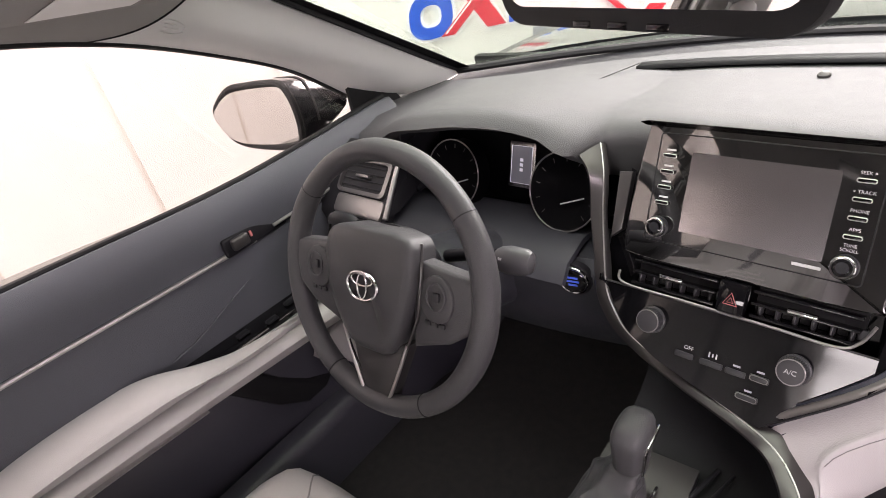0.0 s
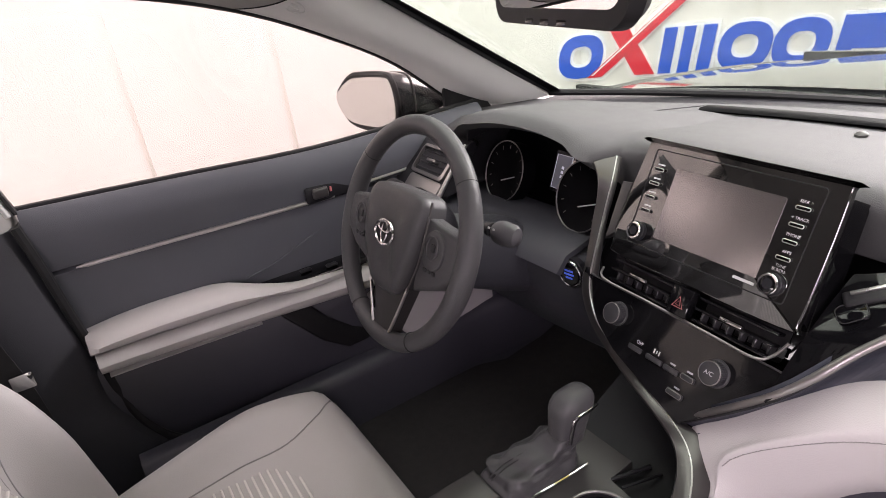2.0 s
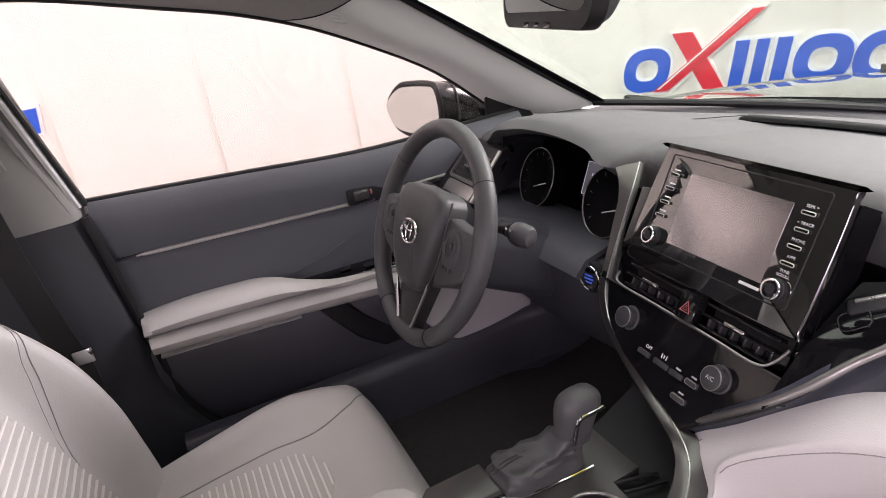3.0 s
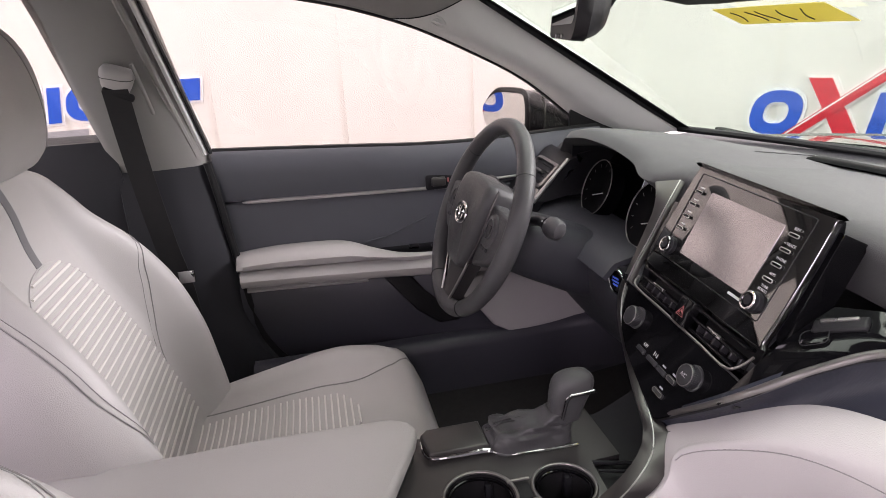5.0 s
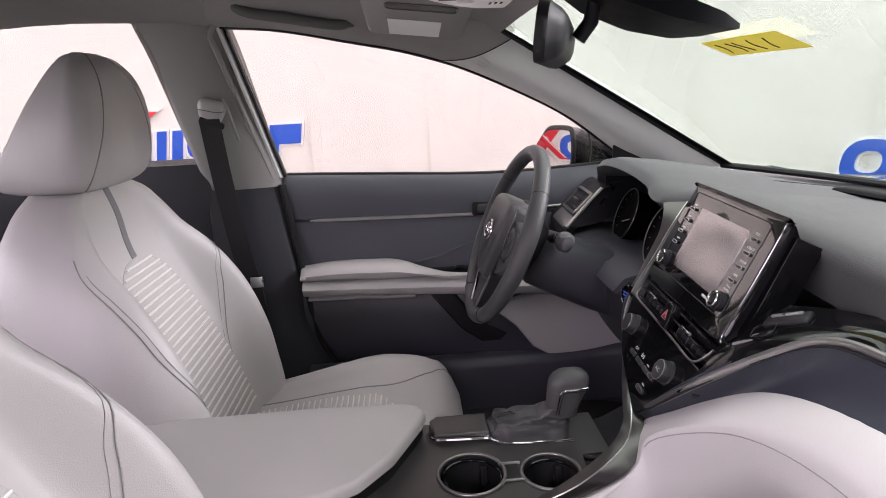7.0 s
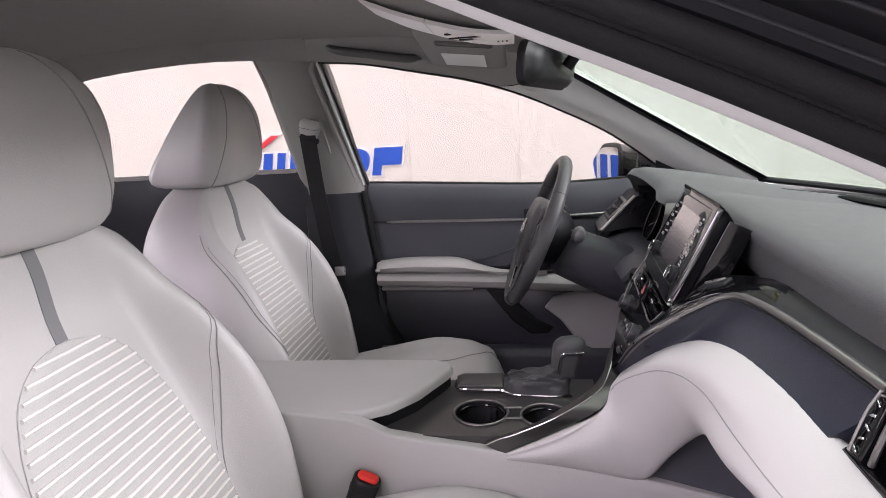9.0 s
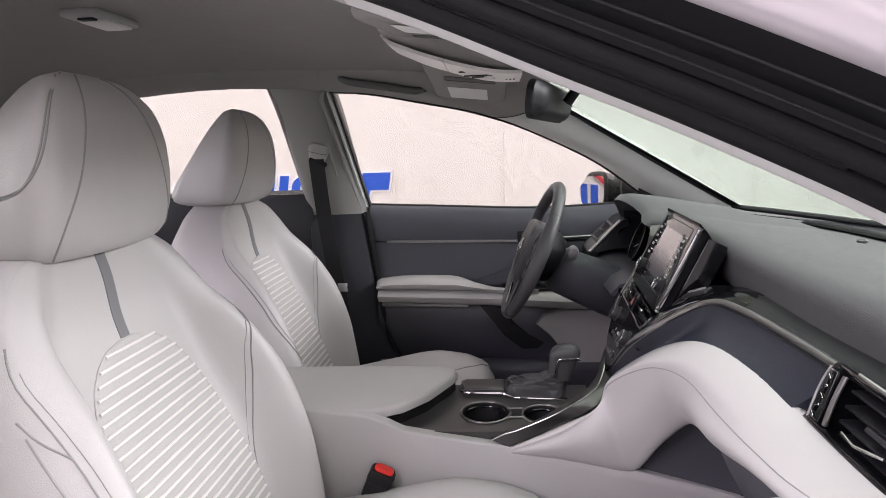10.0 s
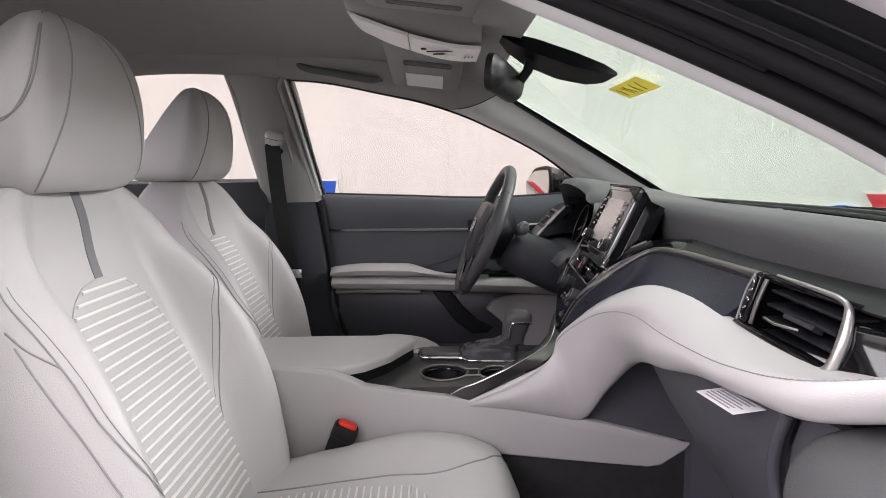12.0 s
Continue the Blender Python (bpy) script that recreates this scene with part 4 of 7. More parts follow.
        x = lerp(side, (0, 0.15, 0.27, 0.335, 0.38, 0.43, 0.62, 0.80, 0.88, 1.0), (0, 0.52, 0.85, 0.965, 0.998, 1.0, 0.95, 0.86, 0.66, 0.0))
        y = lerp(side, (0, 0.15, 0.27, 0.335, 0.38, 0.43, 0.62, 0.80, 0.88, 1.0), (0, 0.005, 0.017, 0.031, 0.046, 0.062, 0.112, 0.176, 0.196, 0.200))
        return Vector((math.copysign(x * w, p), f - y * d, z + raised))

    ps = [q for q in np.linspace(-1, 1, 97)][:-1]
    rings = [[head(q, z) for q in ps] for z in (*np.linspace(0.998, 1.04, 8), *np.linspace(1.05, 1.19, 18), *np.linspace(1.195, 1.232, 12))]
    hr = part("headrest", Shape().loft(rings), LEATHER, st, sharp=75)
    for sg in (-1, 1):
        part("seam", Shape().tube([head(sg * smooth_at(z, (1.0, 1.04, 1.10, 1.16, 1.23), (0.290, 0.258, 0.198, 0.160, 0.135)), z) for z in np.linspace(1.0, 1.229, 40)], 0.0014, 6), LEATHER_SEAM, hr)
        back_seam = [(1.228, 0.29), (1.20, 0.30), (1.17, 0.31), (1.14, 0.322), (1.115, 0.345), (1.097, 0.38), (1.087, 0.43), (1.080, 0.56), (1.076, 0.70), (1.074, 0.84)]
        for shift in (0.0, 0.016) if door_side else ():
            part("seam", Shape().tube(smooth_line([tuple(head(sg * (p + shift), z - 0.25 * shift)) for z, p in back_seam], 40), 0.0013, 6), LEATHER_SEAM, hr)
    for x in (-0.055, 0.055):
        part("headrest_post", Shape().tube([(x, -0.675, 0.99), (x, -0.675, 1.06)], 0.006, 10), CHROME, st)
    # cushion
    def cush(u, y):
        w = smooth_at(y, (-0.50, -0.3, -0.05, 0.01, 0.035), (0.235, 0.262, 0.258, 0.235, 0.20))
        top = smooth_at(y, (-0.50, -0.42, -0.25, -0.1, -0.03, 0.015, 0.04), (0.455, 0.460, 0.478, 0.500, 0.500, 0.475, 0.42))
        bol = smooth_at(y, (-0.5, -0.35, -0.15, -0.03, 0.04), (0.015, 0.03, 0.036, 0.014, 0.0))
        k = smooth_at(abs(u), (0, 0.45, 0.6, 0.75, 0.88, 1.0), (0, 0.05, 0.4, 1.0, 0.85, -0.2))
        return Vector((u * w, y, top + bol * k)), w
    s = Shape()
    rings = []
    for y in np.linspace(-0.50, 0.04, 34):
        ring = [cush(u, y)[0] for u in np.linspace(-1, 1, 37)]
        w = cush(0, y)[1]
        bot = 0.35 + 0.05 * max(0, (y + 0.05) / 0.09)
        ring += [Vector((w * 1.01, y, 0.42)), Vector((w * 0.97, y, bot)), Vector((0, y, bot - 0.005)), Vector((-w * 0.97, y, bot)), Vector((-w * 1.01, y, 0.42))]
        rings.append(ring)
    s.loft(rings)
    cu = part("cushion", s, LEATHER, st, sharp=60)
    half = lambda y: smooth_at(y, (-0.44, -0.30, -0.2, -0.13, -0.11), (0.108, 0.118, 0.105, 0.06, 0.01))
    def cpt(x, y, lift):
        w = cush(0, y)[1]
        return cush(x / w, y)[0] + Vector((0, 0, lift))
    rows = [[cpt(q * half(y), y, 0.0015 + 0.002 * (1 - q ** 6)) for q in np.linspace(-1, 1, 15)] for y in np.linspace(-0.44, -0.112, 30)]
    part("insert", Shape().shell(rows, -0.004), INSERT, cu, "ribbed perforated grey insert")
    s = Shape()
    y = -0.43
    while y < -0.114:
        s.tube([cpt(q * half(y) * 0.99, y, 0.0035) for q in np.linspace(-1, 1, 11)], 0.0019, 6)
        y += 0.0130
    part("rib", s, RIB, cu, "pale raised ribs")
    for sg in (-1, 1):
        part("seam", Shape().tube([cpt(sg * smooth_at(y, (-0.44, -0.2, -0.1, -0.02, 0.02), (0.135, 0.135, 0.125, 0.165, 0.21)), y, 0.0003) for y in np.linspace(-0.44, 0.02, 30)], 0.0016, 6), LEATHER_SEAM, cu)
    # base, side cover and reclining hinge
    part("side_cover", Shape().box((0.245, -0.28, 0.45), (0.03, 0.42, 0.10), 0.02, 3, m=pose(0, 0, -0.06)), HARD, st)
    part("side_cover", Shape().box((-0.245, -0.28, 0.45), (0.03, 0.42, 0.10), 0.02, 3, m=pose(0, 0, -0.06)), HARD, st)
    part("hinge_cover", Shape().box((-0.235, -0.50, 0.52), (0.03, 0.08, 0.14), 0.014, 3), HARD, st)
    part("hinge_cover", Shape().box((0.235, -0.50, 0.52), (0.03, 0.08, 0.14), 0.014, 3), HARD, st)
    for x in (-0.2, 0.2):
        part("seat_rail", Shape().box((x, -0.22, 0.36), (0.04, 0.46, 0.08), 0.006, m=pose(0, 0, -0.02)), HARD, st)
    return st


seat((0.377, 0, 0), 0.0, True, "pale grey leather passenger seat with ribbed inserts and dark centre strip")
seat((-0.372, -0.107, -0.014), 0.02, False, "pale grey leather driver seat with ribbed inserts and dark centre strip")

# ---------------------------------------------------------------- steering wheel
LOGO = Vector((-0.37, 0.0, 0.87))
WU = Vector((0, math.sin(radians(23.2)), math.cos(radians(23.2))))
WHEEL = facing(LOGO, (1, 0.02, 0), WU)


def steering_wheel():
    """x right, y up the wheel and z to the driver, from the hub's emblem."""
    w = thing("steering_wheel", "black leather three-spoke steering wheel with chrome emblem", "steering wheel", at=WHEEL)
    zc, R = -0.027, 0.1715
    path = [(R * math.cos(a), R * math.sin(a) * 0.99, zc) for a in np.linspace(0, 2 * math.pi, 96, endpoint=False)]
    rr = [0.0150 + 0.0018 * math.exp(-((abs(math.degrees(math.atan2(y, abs(x)))) - 12) / 24) ** 2) for x, y, z in path]
    rim = part("rim", Shape().tube(path, rr, 16, closed=True), WHEELLEATHER, w)
    for a in (38, 142, 240, 300):
        c = Vector((R * math.cos(radians(a)), R * math.sin(radians(a)) * 0.99, zc))
        t = Vector((-math.sin(radians(a)), math.cos(radians(a)), 0))
        n = Vector((math.cos(radians(a)), math.sin(radians(a)), 0))
        ring = [c + 0.0152 * (math.cos(k) * n + math.sin(k) * Vector((0, 0, 1))) for k in np.linspace(0, 2 * math.pi, 18, endpoint=False)]
        part("rim_seam", Shape().tube(ring, 0.0009, 6, closed=True, up=t), RUBBER, rim)
    # stitching on the inner side
    for a0 in (150, -25):
        s = Shape()
        for a in np.arange(a0, a0 + 55, 2.0):
            c = Vector(((R - 0.0148) * math.cos(radians(a)), (R - 0.0148) * math.sin(radians(a)), zc))
            s.box(c, (0.002, 0.003, 0.005), 0.0008, 1)
        part("stitching", s, LEATHER_SEAM, rim)
    # airbag cover
    half = lambda y: smooth_at(y, (-0.094, -0.090, -0.080, -0.055, -0.020, 0.020, 0.050, 0.063, 0.070, 0.0735), (0.022, 0.033, 0.042, 0.056, 0.070, 0.0785, 0.0785, 0.073, 0.062, 0.044))
    ys = -0.0102 - 0.0838 * np.cos(np.linspace(0, math.pi, 40))
    s = Shape()
    rings = []
    for lift, k in ((-0.045, 0.98), (-0.012, 1.0), (-0.004, 0.985), (0.001, 0.94), (0.004, 0.8), (0.0035, 0.45), (0.003, 0.08)):
        ring = []
        for y in ys:
            ring.append((half(y) * k, y * k, lift - 0.010 * (y / 0.1) ** 2 * (1 if y < 0 else 0.6)))
        for y in ys[::-1]:
            ring.append((-half(y) * k, y * k, lift - 0.010 * (y / 0.1) ** 2 * (1 if y < 0 else 0.6)))
        rings.append(ring)
    s.loft(rings)
    part("airbag_cover", s, WHEELLEATHER, w, "smooth black airbag cover", sharp=50)
    em = part("emblem", Shape().tube([(0.027 * math.cos(a), 0.0185 * math.sin(a), 0.0055) for a in np.linspace(0, 2 * math.pi, 40, endpoint=False)], 0.0022, 8, closed=True), CHROME, w, "chrome oval emblem")
    part("inner_oval", Shape().tube([(0.0085 * math.cos(a), 0.0165 * math.sin(a), 0.0055) for a in np.linspace(0, 2 * math.pi, 30, endpoint=False)], 0.0016, 8, closed=True), CHROME, em)
    part("upper_oval", Shape().tube([(0.019 * math.cos(a), 0.0085 + 0.0078 * math.sin(a), 0.0055) for a in np.linspace(0, 2 * math.pi, 30, endpoint=False)], 0.0016, 8, closed=True), CHROME, em)
    # side spokes with switch pods
    for sg in (-1, 1):
        poly = [(sg * x, y) for x, y in ((0.066, 0.045), (0.10, 0.04), (0.162, 0.034), (0.164, 0.0), (0.156, -0.03), (0.125, -0.052), (0.07, -0.07))]
        if sg < 0:
            poly = poly[::-1]
        sp = part("spoke", Shape().prism(poly, -0.042, -0.016, 0.008, 3), WHEELLEATHER, w)
        part("switch_pod", Shape().prism([(sg * 0.108 + 0.026 * math.cos(a), 0.002 + 0.030 * math.sin(a)) for a in np.linspace(0, 2 * math.pi, 24, endpoint=False)], -0.019, -0.012, 0.003), WHEELLEATHER, sp)
        part("switch_ring", Shape().tube([(sg * 0.110 + 0.014 * math.cos(a), 0.006 + 0.017 * math.sin(a), -0.0095) for a in np.linspace(0, 2 * math.pi, 28, endpoint=False)], 0.0013, 8, closed=True), STALKGREY, sp)
        part("switch_button", Shape().box((sg * 0.110, 0.006, -0.0105), (0.010, 0.012, 0.004), 0.002), KNOBGREY, sp)
        for k in range(3):
            part("switch_key", Shape().box((sg * (0.096 + 0.011 * k), -0.029, -0.0135), (0.009, 0.006, 0.004), 0.0015), KNOBGREY, sp)
        part("spoke_bezel", Shape().tube(smooth_line([(sg * 0.083, 0.066, -0.014), (sg * 0.0845, 0.02, -0.012), (sg * 0.078, -0.03, -0.014), (sg * 0.052, -0.09, -0.018), (sg * 0.030, -0.135, -0.022)], 30), 0.0018, 8), DARKSATIN if sg > 0 else PIANO, sp)
    # lower spoke with its chrome edge
    poly = [(-0.054, -0.075), (0.054, -0.075), (0.024, -0.160), (0.016, -0.168), (-0.016, -0.168), (-0.024, -0.160)]
    lo = part("lower_spoke", Shape().prism(poly[::-1], -0.045, -0.022, 0.004), DARKSATIN, w)
    part("spoke_edge", Shape().tube(smooth_line([(-0.060, -0.070, -0.017), (-0.045, -0.110, -0.019), (-0.026, -0.155, -0.021), (-0.017, -0.164, -0.021), (0.017, -0.164, -0.021), (0.026, -0.155, -0.021), (0.045, -0.110, -0.019), (0.060, -0.070, -0.017)], 40), 0.0026, 8), BRIGHTSATIN, lo, "silver edge of the lower spoke")
    part("hub_back", Shape().turn([(0.05, -0.10), (0.065, -0.08), (0.075, -0.045), (0.06, -0.03)], 28), HARD, w)
    return w


steering_wheel()
COLUMN = WHEEL


def column():
    c = thing("steering_column", "black steering column shroud with two stalks", "steering column", at=COLUMN)
    rings = []
    for z, k in ((-0.09, 0.85), (-0.10, 1.0), (-0.16, 1.08), (-0.24, 1.15), (-0.32, 1.15)):
        rings.append([(0.062 * k * np.sign(math.cos(a)) * abs(math.cos(a)) ** 0.7, -0.015 + (0.05 if math.sin(a) > 0 else 0.062) * k * np.sign(math.sin(a)) * abs(math.sin(a)) ** 0.8, z) for a in np.linspace(0, 2 * math.pi, 32, endpoint=False)])
    part("shroud", Shape().loft(rings), PILLARLOW, c, sharp=60)
    for sg in (-1, 1):
        reach = 1.10 if sg > 0 else 0.92
        st = part("stalk", Shape().tube(smooth_line([(sg * 0.05, 0.03, -0.105), (sg * 0.10, 0.042, -0.098), (sg * 0.135, 0.045, -0.092)], 12), [0.009] * 9 + [0.010, 0.011, 0.011, 0.011][: 4], 12), HARD, c, "black control stalk")
        rings = []
        for t, r in ((0, 0.011), (0.15, 0.0155), (0.4, 0.0175), (0.8, 0.016), (0.95, 0.012), (1.0, 0.005)):
            p = Vector((sg * (0.125 * reach + 0.055 * t), 0.045 + 0.004 * t, -0.092 + 0.004 * t))
            rings.append([p + Vector((0, r * 1.05 * math.cos(a), r * 0.8 * math.sin(a))) for a in np.linspace(0, 2 * math.pi, 16, endpoint=False)])
        part("stalk_knob", Shape().loft(rings), STALKGREY if sg > 0 else HARD, st)
        for k in range(3):
            part("stalk_mark", Shape().box((sg * (0.14 + 0.011 * k), 0.049, -0.078), (0.005, 0.003, 0.0006), 0), WHITEINK, st)
    return c


column()

# ---------------------------------------------------------------- dashboard
dash = thing("dashboard", "charcoal soft dashboard with gauge hood and pale leather pad", "dashboard")


def edge_z(x):
    return smooth_at(x, (-0.78, -0.65, -0.60, -0.55, -0.46, -0.37, -0.31, -0.268, -0.238, -0.212, -0.198, 0.0, 0.3, 0.6, 0.78), (0.905, 0.918, 0.935, 0.958, 0.980, 0.990, 0.983, 0.967, 0.953, 0.943, 0.946, 0.948, 0.952, 0.948, 0.935))


def edge_y(x):
    return smooth_at(x, (-0.78, -0.6, -0.46, -0.33, -0.268, -0.214, -0.198, -0.18, 0.0, 0.3, 0.6, 0.78), (0.34, 0.285, 0.243, 0.248, 0.268, 0.280, 0.316, 0.320, 0.32, 0.296, 0.292, 0.300))


def dash_section(x):
    ye, ze = edge_y(x), edge_z(x)
    ya = sum(edge_y(x + e) for e in (-0.06, -0.03, 0, 0.03, 0.06)) / 5
    za = sum(edge_z(x + e) for e in (-0.06, -0.03, 0, 0.03, 0.06)) / 5
    base = 0.85 - 0.22 * (x / 0.71) ** 2
    d = min(1, max(0, (-0.205 - x) / 0.03)) * min(1, max(0, (x + 0.64) / 0.06))
    pts = [(base, 0.900), (base - 0.05, 0.905), (0.60, 0.922 + 0.2 * (ze - 0.945)), (0.48, 0.938 + 0.5 * (ze - 0.945)), (max(ye + 0.06, 0.5 * (ya + 0.44)), 0.952 + 0.8 * (za - 0.945)), (max(ye, ya) + 0.035, 0.5 * (ze + za) + 0.006), (ye + 0.012, ze + 0.003), (ye, ze - 0.010), (ye + 0.004 + 0.02 * d, ze - 0.024), (ye + 0.006 + 0.09 * d, ze - 0.05 + 0.018 * d), (ye + 0.012 + 0.12 * d, 0.880 + (ze - 0.915) * d)]
    return [(x, y, z) for y, z in pts]


s = Shape().shell([dash_section(x) for x in np.linspace(-0.78, 0.78, 313)], -0.004)
part("upper_pad", s, SOFT, dash, sharp=60)
rows = [[(x, y, z) for y, z in ((0.37 + 0.02 * abs(x), 0.885), (0.40, 0.75), (0.45, 0.58), (0.80, 0.50), (0.80, 0.885))] for x in np.linspace(-0.74, 0.74, 13)]
part("core", Shape().loft(rows), HARD, dash)
rows = [[(x, y - 0.05 * (x + 0.62), z) for y, z in ((0.300, 0.912), (0.285, 0.907), (0.262, 0.885), (0.235, 0.858), (0.205, 0.828), (0.196, 0.812), (0.200, 0.785), (0.215, 0.76))] for x in np.linspace(-0.74, -0.542, 9)]
part("end_panel", Shape().shell(rows, -0.02), HARD, dash)
# long demister slot and light sensor
s = Shape().shell([[(x, 0.66 + dy - 0.16 * (x / 0.71) ** 2, 0.9225 + 0.004 * k) for dy, k in ((0.0, 0), (0.006, 1), (0.030, 1), (0.036, 0))] for x in np.linspace(-0.29, 0.62, 40)], 0.004)
part("demister_slot", s, BLACKFRAME, dash, "black demister slot")
part("pad_joint", Shape().tube([(-0.292 - 0.013 * f, 0.655 - 0.14 * f, 0.9265 + 0.020 * f) for f in np.linspace(0, 1, 8)], 0.0009, 6), RUBBER, dash)
part("light_sensor", Shape().turn([(0.009, 0.0), (0.009, 0.003), (0.006, 0.006), (0.001, 0.007)], 20, m=pose(0.006, 0.60, 0.924)), DARKSATIN, dash)

# gauges
gauge_tilt = (0, 0.36, 0.93)
bin_ = thing("instrument_cluster", "dark instrument cluster with two ringed dials and small display", "instrument cluster")
GC = facing((-0.36, 0.360, 0.880), (1, -0.06, 0), gauge_tilt)
part("backplate", Shape().prism(rounded(0.385, 0.150, 0.05), -0.02, 0.0, 0.004, m=GC), BLACKFRAME, bin_)
for gx, gy, gz in ((-0.469, 0.306, 0.862), (-0.247, 0.288, 0.868)):
    G = facing((gx, gy, gz), (1, -0.06, 0), gauge_tilt)
    d = part("dial", Shape().turn([(0.0575, -0.03), (0.0575, -0.001), (0.054, -0.004), (0.01, -0.006)], 40, m=G), BLACKFRAME, bin_)
    part("dial_ring", Shape().tube([G @ Vector((0.0575 * math.cos(a), 0.0575 * math.sin(a), 0)) for a in np.linspace(0, 2 * math.pi, 48, endpoint=False)], 0.0012, 8, closed=True), SATIN, d, "thin silver dial ring")
    part("needle", Shape().box((0.012, -0.016, 0.0), (0.04, 0.002, 0.002), 0.0005, 1, m=G @ pose(0, 0, 0, 0, 0, 20)), WHITEINK, d)
    s = Shape()
    for k in range(11):
        a = radians(225 - 27 * k)
        s.box((0, 0, 0), (0.007, 0.0012, 0.0006), 0, m=G @ pose(0.047 * math.cos(a), 0.047 * math.sin(a), -0.004, 0, 0, math.degrees(a)))
    part("dial_marks", s, DARKSATIN, d)
G = facing((-0.358, 0.352, 0.868), (1, -0.06, 0), gauge_tilt)
d = part("centre_display", Shape().prism(rounded(0.052, 0.074, 0.004), -0.01, 0.0, 0.001, m=G), DISPLAY, bin_, "small lit centre display")
s = Shape()
fr = [(-0.020, -0.030), (0.020, -0.030), (0.020, 0.030), (-0.020, 0.030)]
s.tube([G @ Vector((x, y, 0.001)) for a, b in zip(fr, fr[1:] + fr[:1]) for x, y in (a,)], 0.0006, 4, closed=True)
part("lit_frame", s, PALEGLOW, d)
part("lit_panel", Shape().prism(rounded(0.039, 0.059, 0.002), 0.0002, 0.0007, m=G), DIMGLOW, d)
for k in range(3):
    part("lit_bar", Shape().box((0.0, 0.008 - 0.008 * k, 0.0009), (0.006, 0.005, 0.0004), 0, m=G), PALEGLOW, d)
# binnacle walls
rows = []
for a in np.linspace(-35, 215, 40):
    c, sn = math.cos(radians(a)), math.sin(radians(a))
    p0 = GC @ Vector((0.195 * np.sign(c) * abs(c) ** 0.6, 0.080 * np.sign(sn) * abs(sn) ** 0.7, -0.01))
    x1 = -0.36 + 0.205 * np.sign(c) * abs(c) ** 0.6
    z1 = 0.888 + 0.09 * np.sign(sn) * abs(sn) ** 0.7
    p1 = Vector((x1, edge_y(min(x1, -0.2)) + 0.02, min(z1, edge_z(x1) - 0.012)))
    rows.append([p0, p0.lerp(p1, 0.5), p1])
part("hood_lining", Shape().shell(rows, 0.006), HARD, bin_)
rows = [[(x, y, z) for y, z in ((0.33, 0.80), (0.26, 0.806), (0.215, 0.795), (0.198, 0.775))] for x in np.linspace(-0.60, -0.205, 14)]
part("lower_shelf", Shape().shell(rows, 0.01), PILLARLOW, bin_)

# lower driver panel and start button
rows = [[(x, y + 0.03 * ((x + 0.40) / 0.3) ** 2, z) for y, z in ((0.30, 0.80), (0.225, 0.797), (0.208, 0.78), (0.21, 0.74), (0.225, 0.69), (0.265, 0.61), (0.33, 0.55), (0.42, 0.52))] for x in np.linspace(-0.70, -0.145, 22)]
part("knee_panel", Shape().shell(rows, -0.015), PILLARLOW, dash)
SB = facing((-0.203, 0.2185, 0.7725), (1, 0.12, 0), (0, 0.0, 1))
bz = part("start_bezel", Shape().turn([(0.026, -0.01), (0.026, 0.0005), (0.0235, 0.0015), (0.022, 0.0)], 32, m=SB), HARD, dash)
b = part("start_button", Shape().turn([(0.019, -0.004), (0.019, 0.003), (0.017, 0.005), (0.001, 0.0055)], 32, m=SB), PIANO, bz, "round start button with blue print")
part("start_ring", Shape().tube([SB @ Vector((0.0205 * math.cos(a), 0.0205 * math.sin(a), 0.003)) for a in np.linspace(0, 2 * math.pi, 40, endpoint=False)], 0.0022, 8, closed=True), CHROME, bz)
for k, (w, h) in enumerate(((0.016, 0.0032), (0.019, 0.0032), (0.013, 0.0032))):
    part("print_bar", Shape().box((0, 0.0065 - 0.006 * k, 0.0058), (w, h, 0.0005), 0, m=SB), BLUEGLOW, bz)

# side vents


def vent(name, o, right, up, w, h, n, label):
    M = facing(o, right, up)
    v = thing(name, label, "air vent", at=M)
    s = Shape()
    out, inn = rounded(w, h, 0.012, 5), rounded(w - 0.014, h - 0.014, 0.008, 5)
    rows = [[(x, y, -0.01) for x, y in out], [(x, y, 0.002) for x, y in out], [(x, y, 0.004) for x, y in inn], [(x, y, -0.035) for x, y in inn]]
    s.grid(rows, close_v=True)
    part("frame", s, SATIN, v, "satin silver frame")
    part("duct", Shape().prism(inn, -0.045, -0.034), RUBBER, v)
    for k in range(n):
        y = (k + 0.5) / n * (h - 0.016) - (h - 0.016) / 2
        part("slat", Shape().box((0, y, -0.012), (w - 0.016, 0.003, 0.022), 0.0008, 1), HARD, v)
    part("tab", Shape().box((0.0, 0.0, 0.002), (0.034, 0.006, 0.012), 0.002), SATIN, v, "small silver tab")
    return v


vent("side_vent", (-0.620, 0.243, 0.871), (1, -0.05, 0), (0, 1, 1), 0.130, 0.066, 4, "black slatted side vent with silver frame")
part("vent_underpanel", Shape().prism(rounded(0.130, 0.036, 0.008), -0.012, 0.002, 0.004, m=facing((-0.616, 0.206, 0.832), (1, -0.05, 0), (0, 1, 1))), SATIN, dash, "satin silver panel below the vent")
bar = [Vector((-0.549, 0.280, 0.907)), Vector((-0.5455, 0.236, 0.8635)), Vector((-0.541, 0.196, 0.823))]
part("vent_edge_bar", Shape().tube(smooth_line([tuple(p) for p in bar], 12), 0.005, 10), BRIGHTSATIN, dash, "satin silver bar beside the vent")
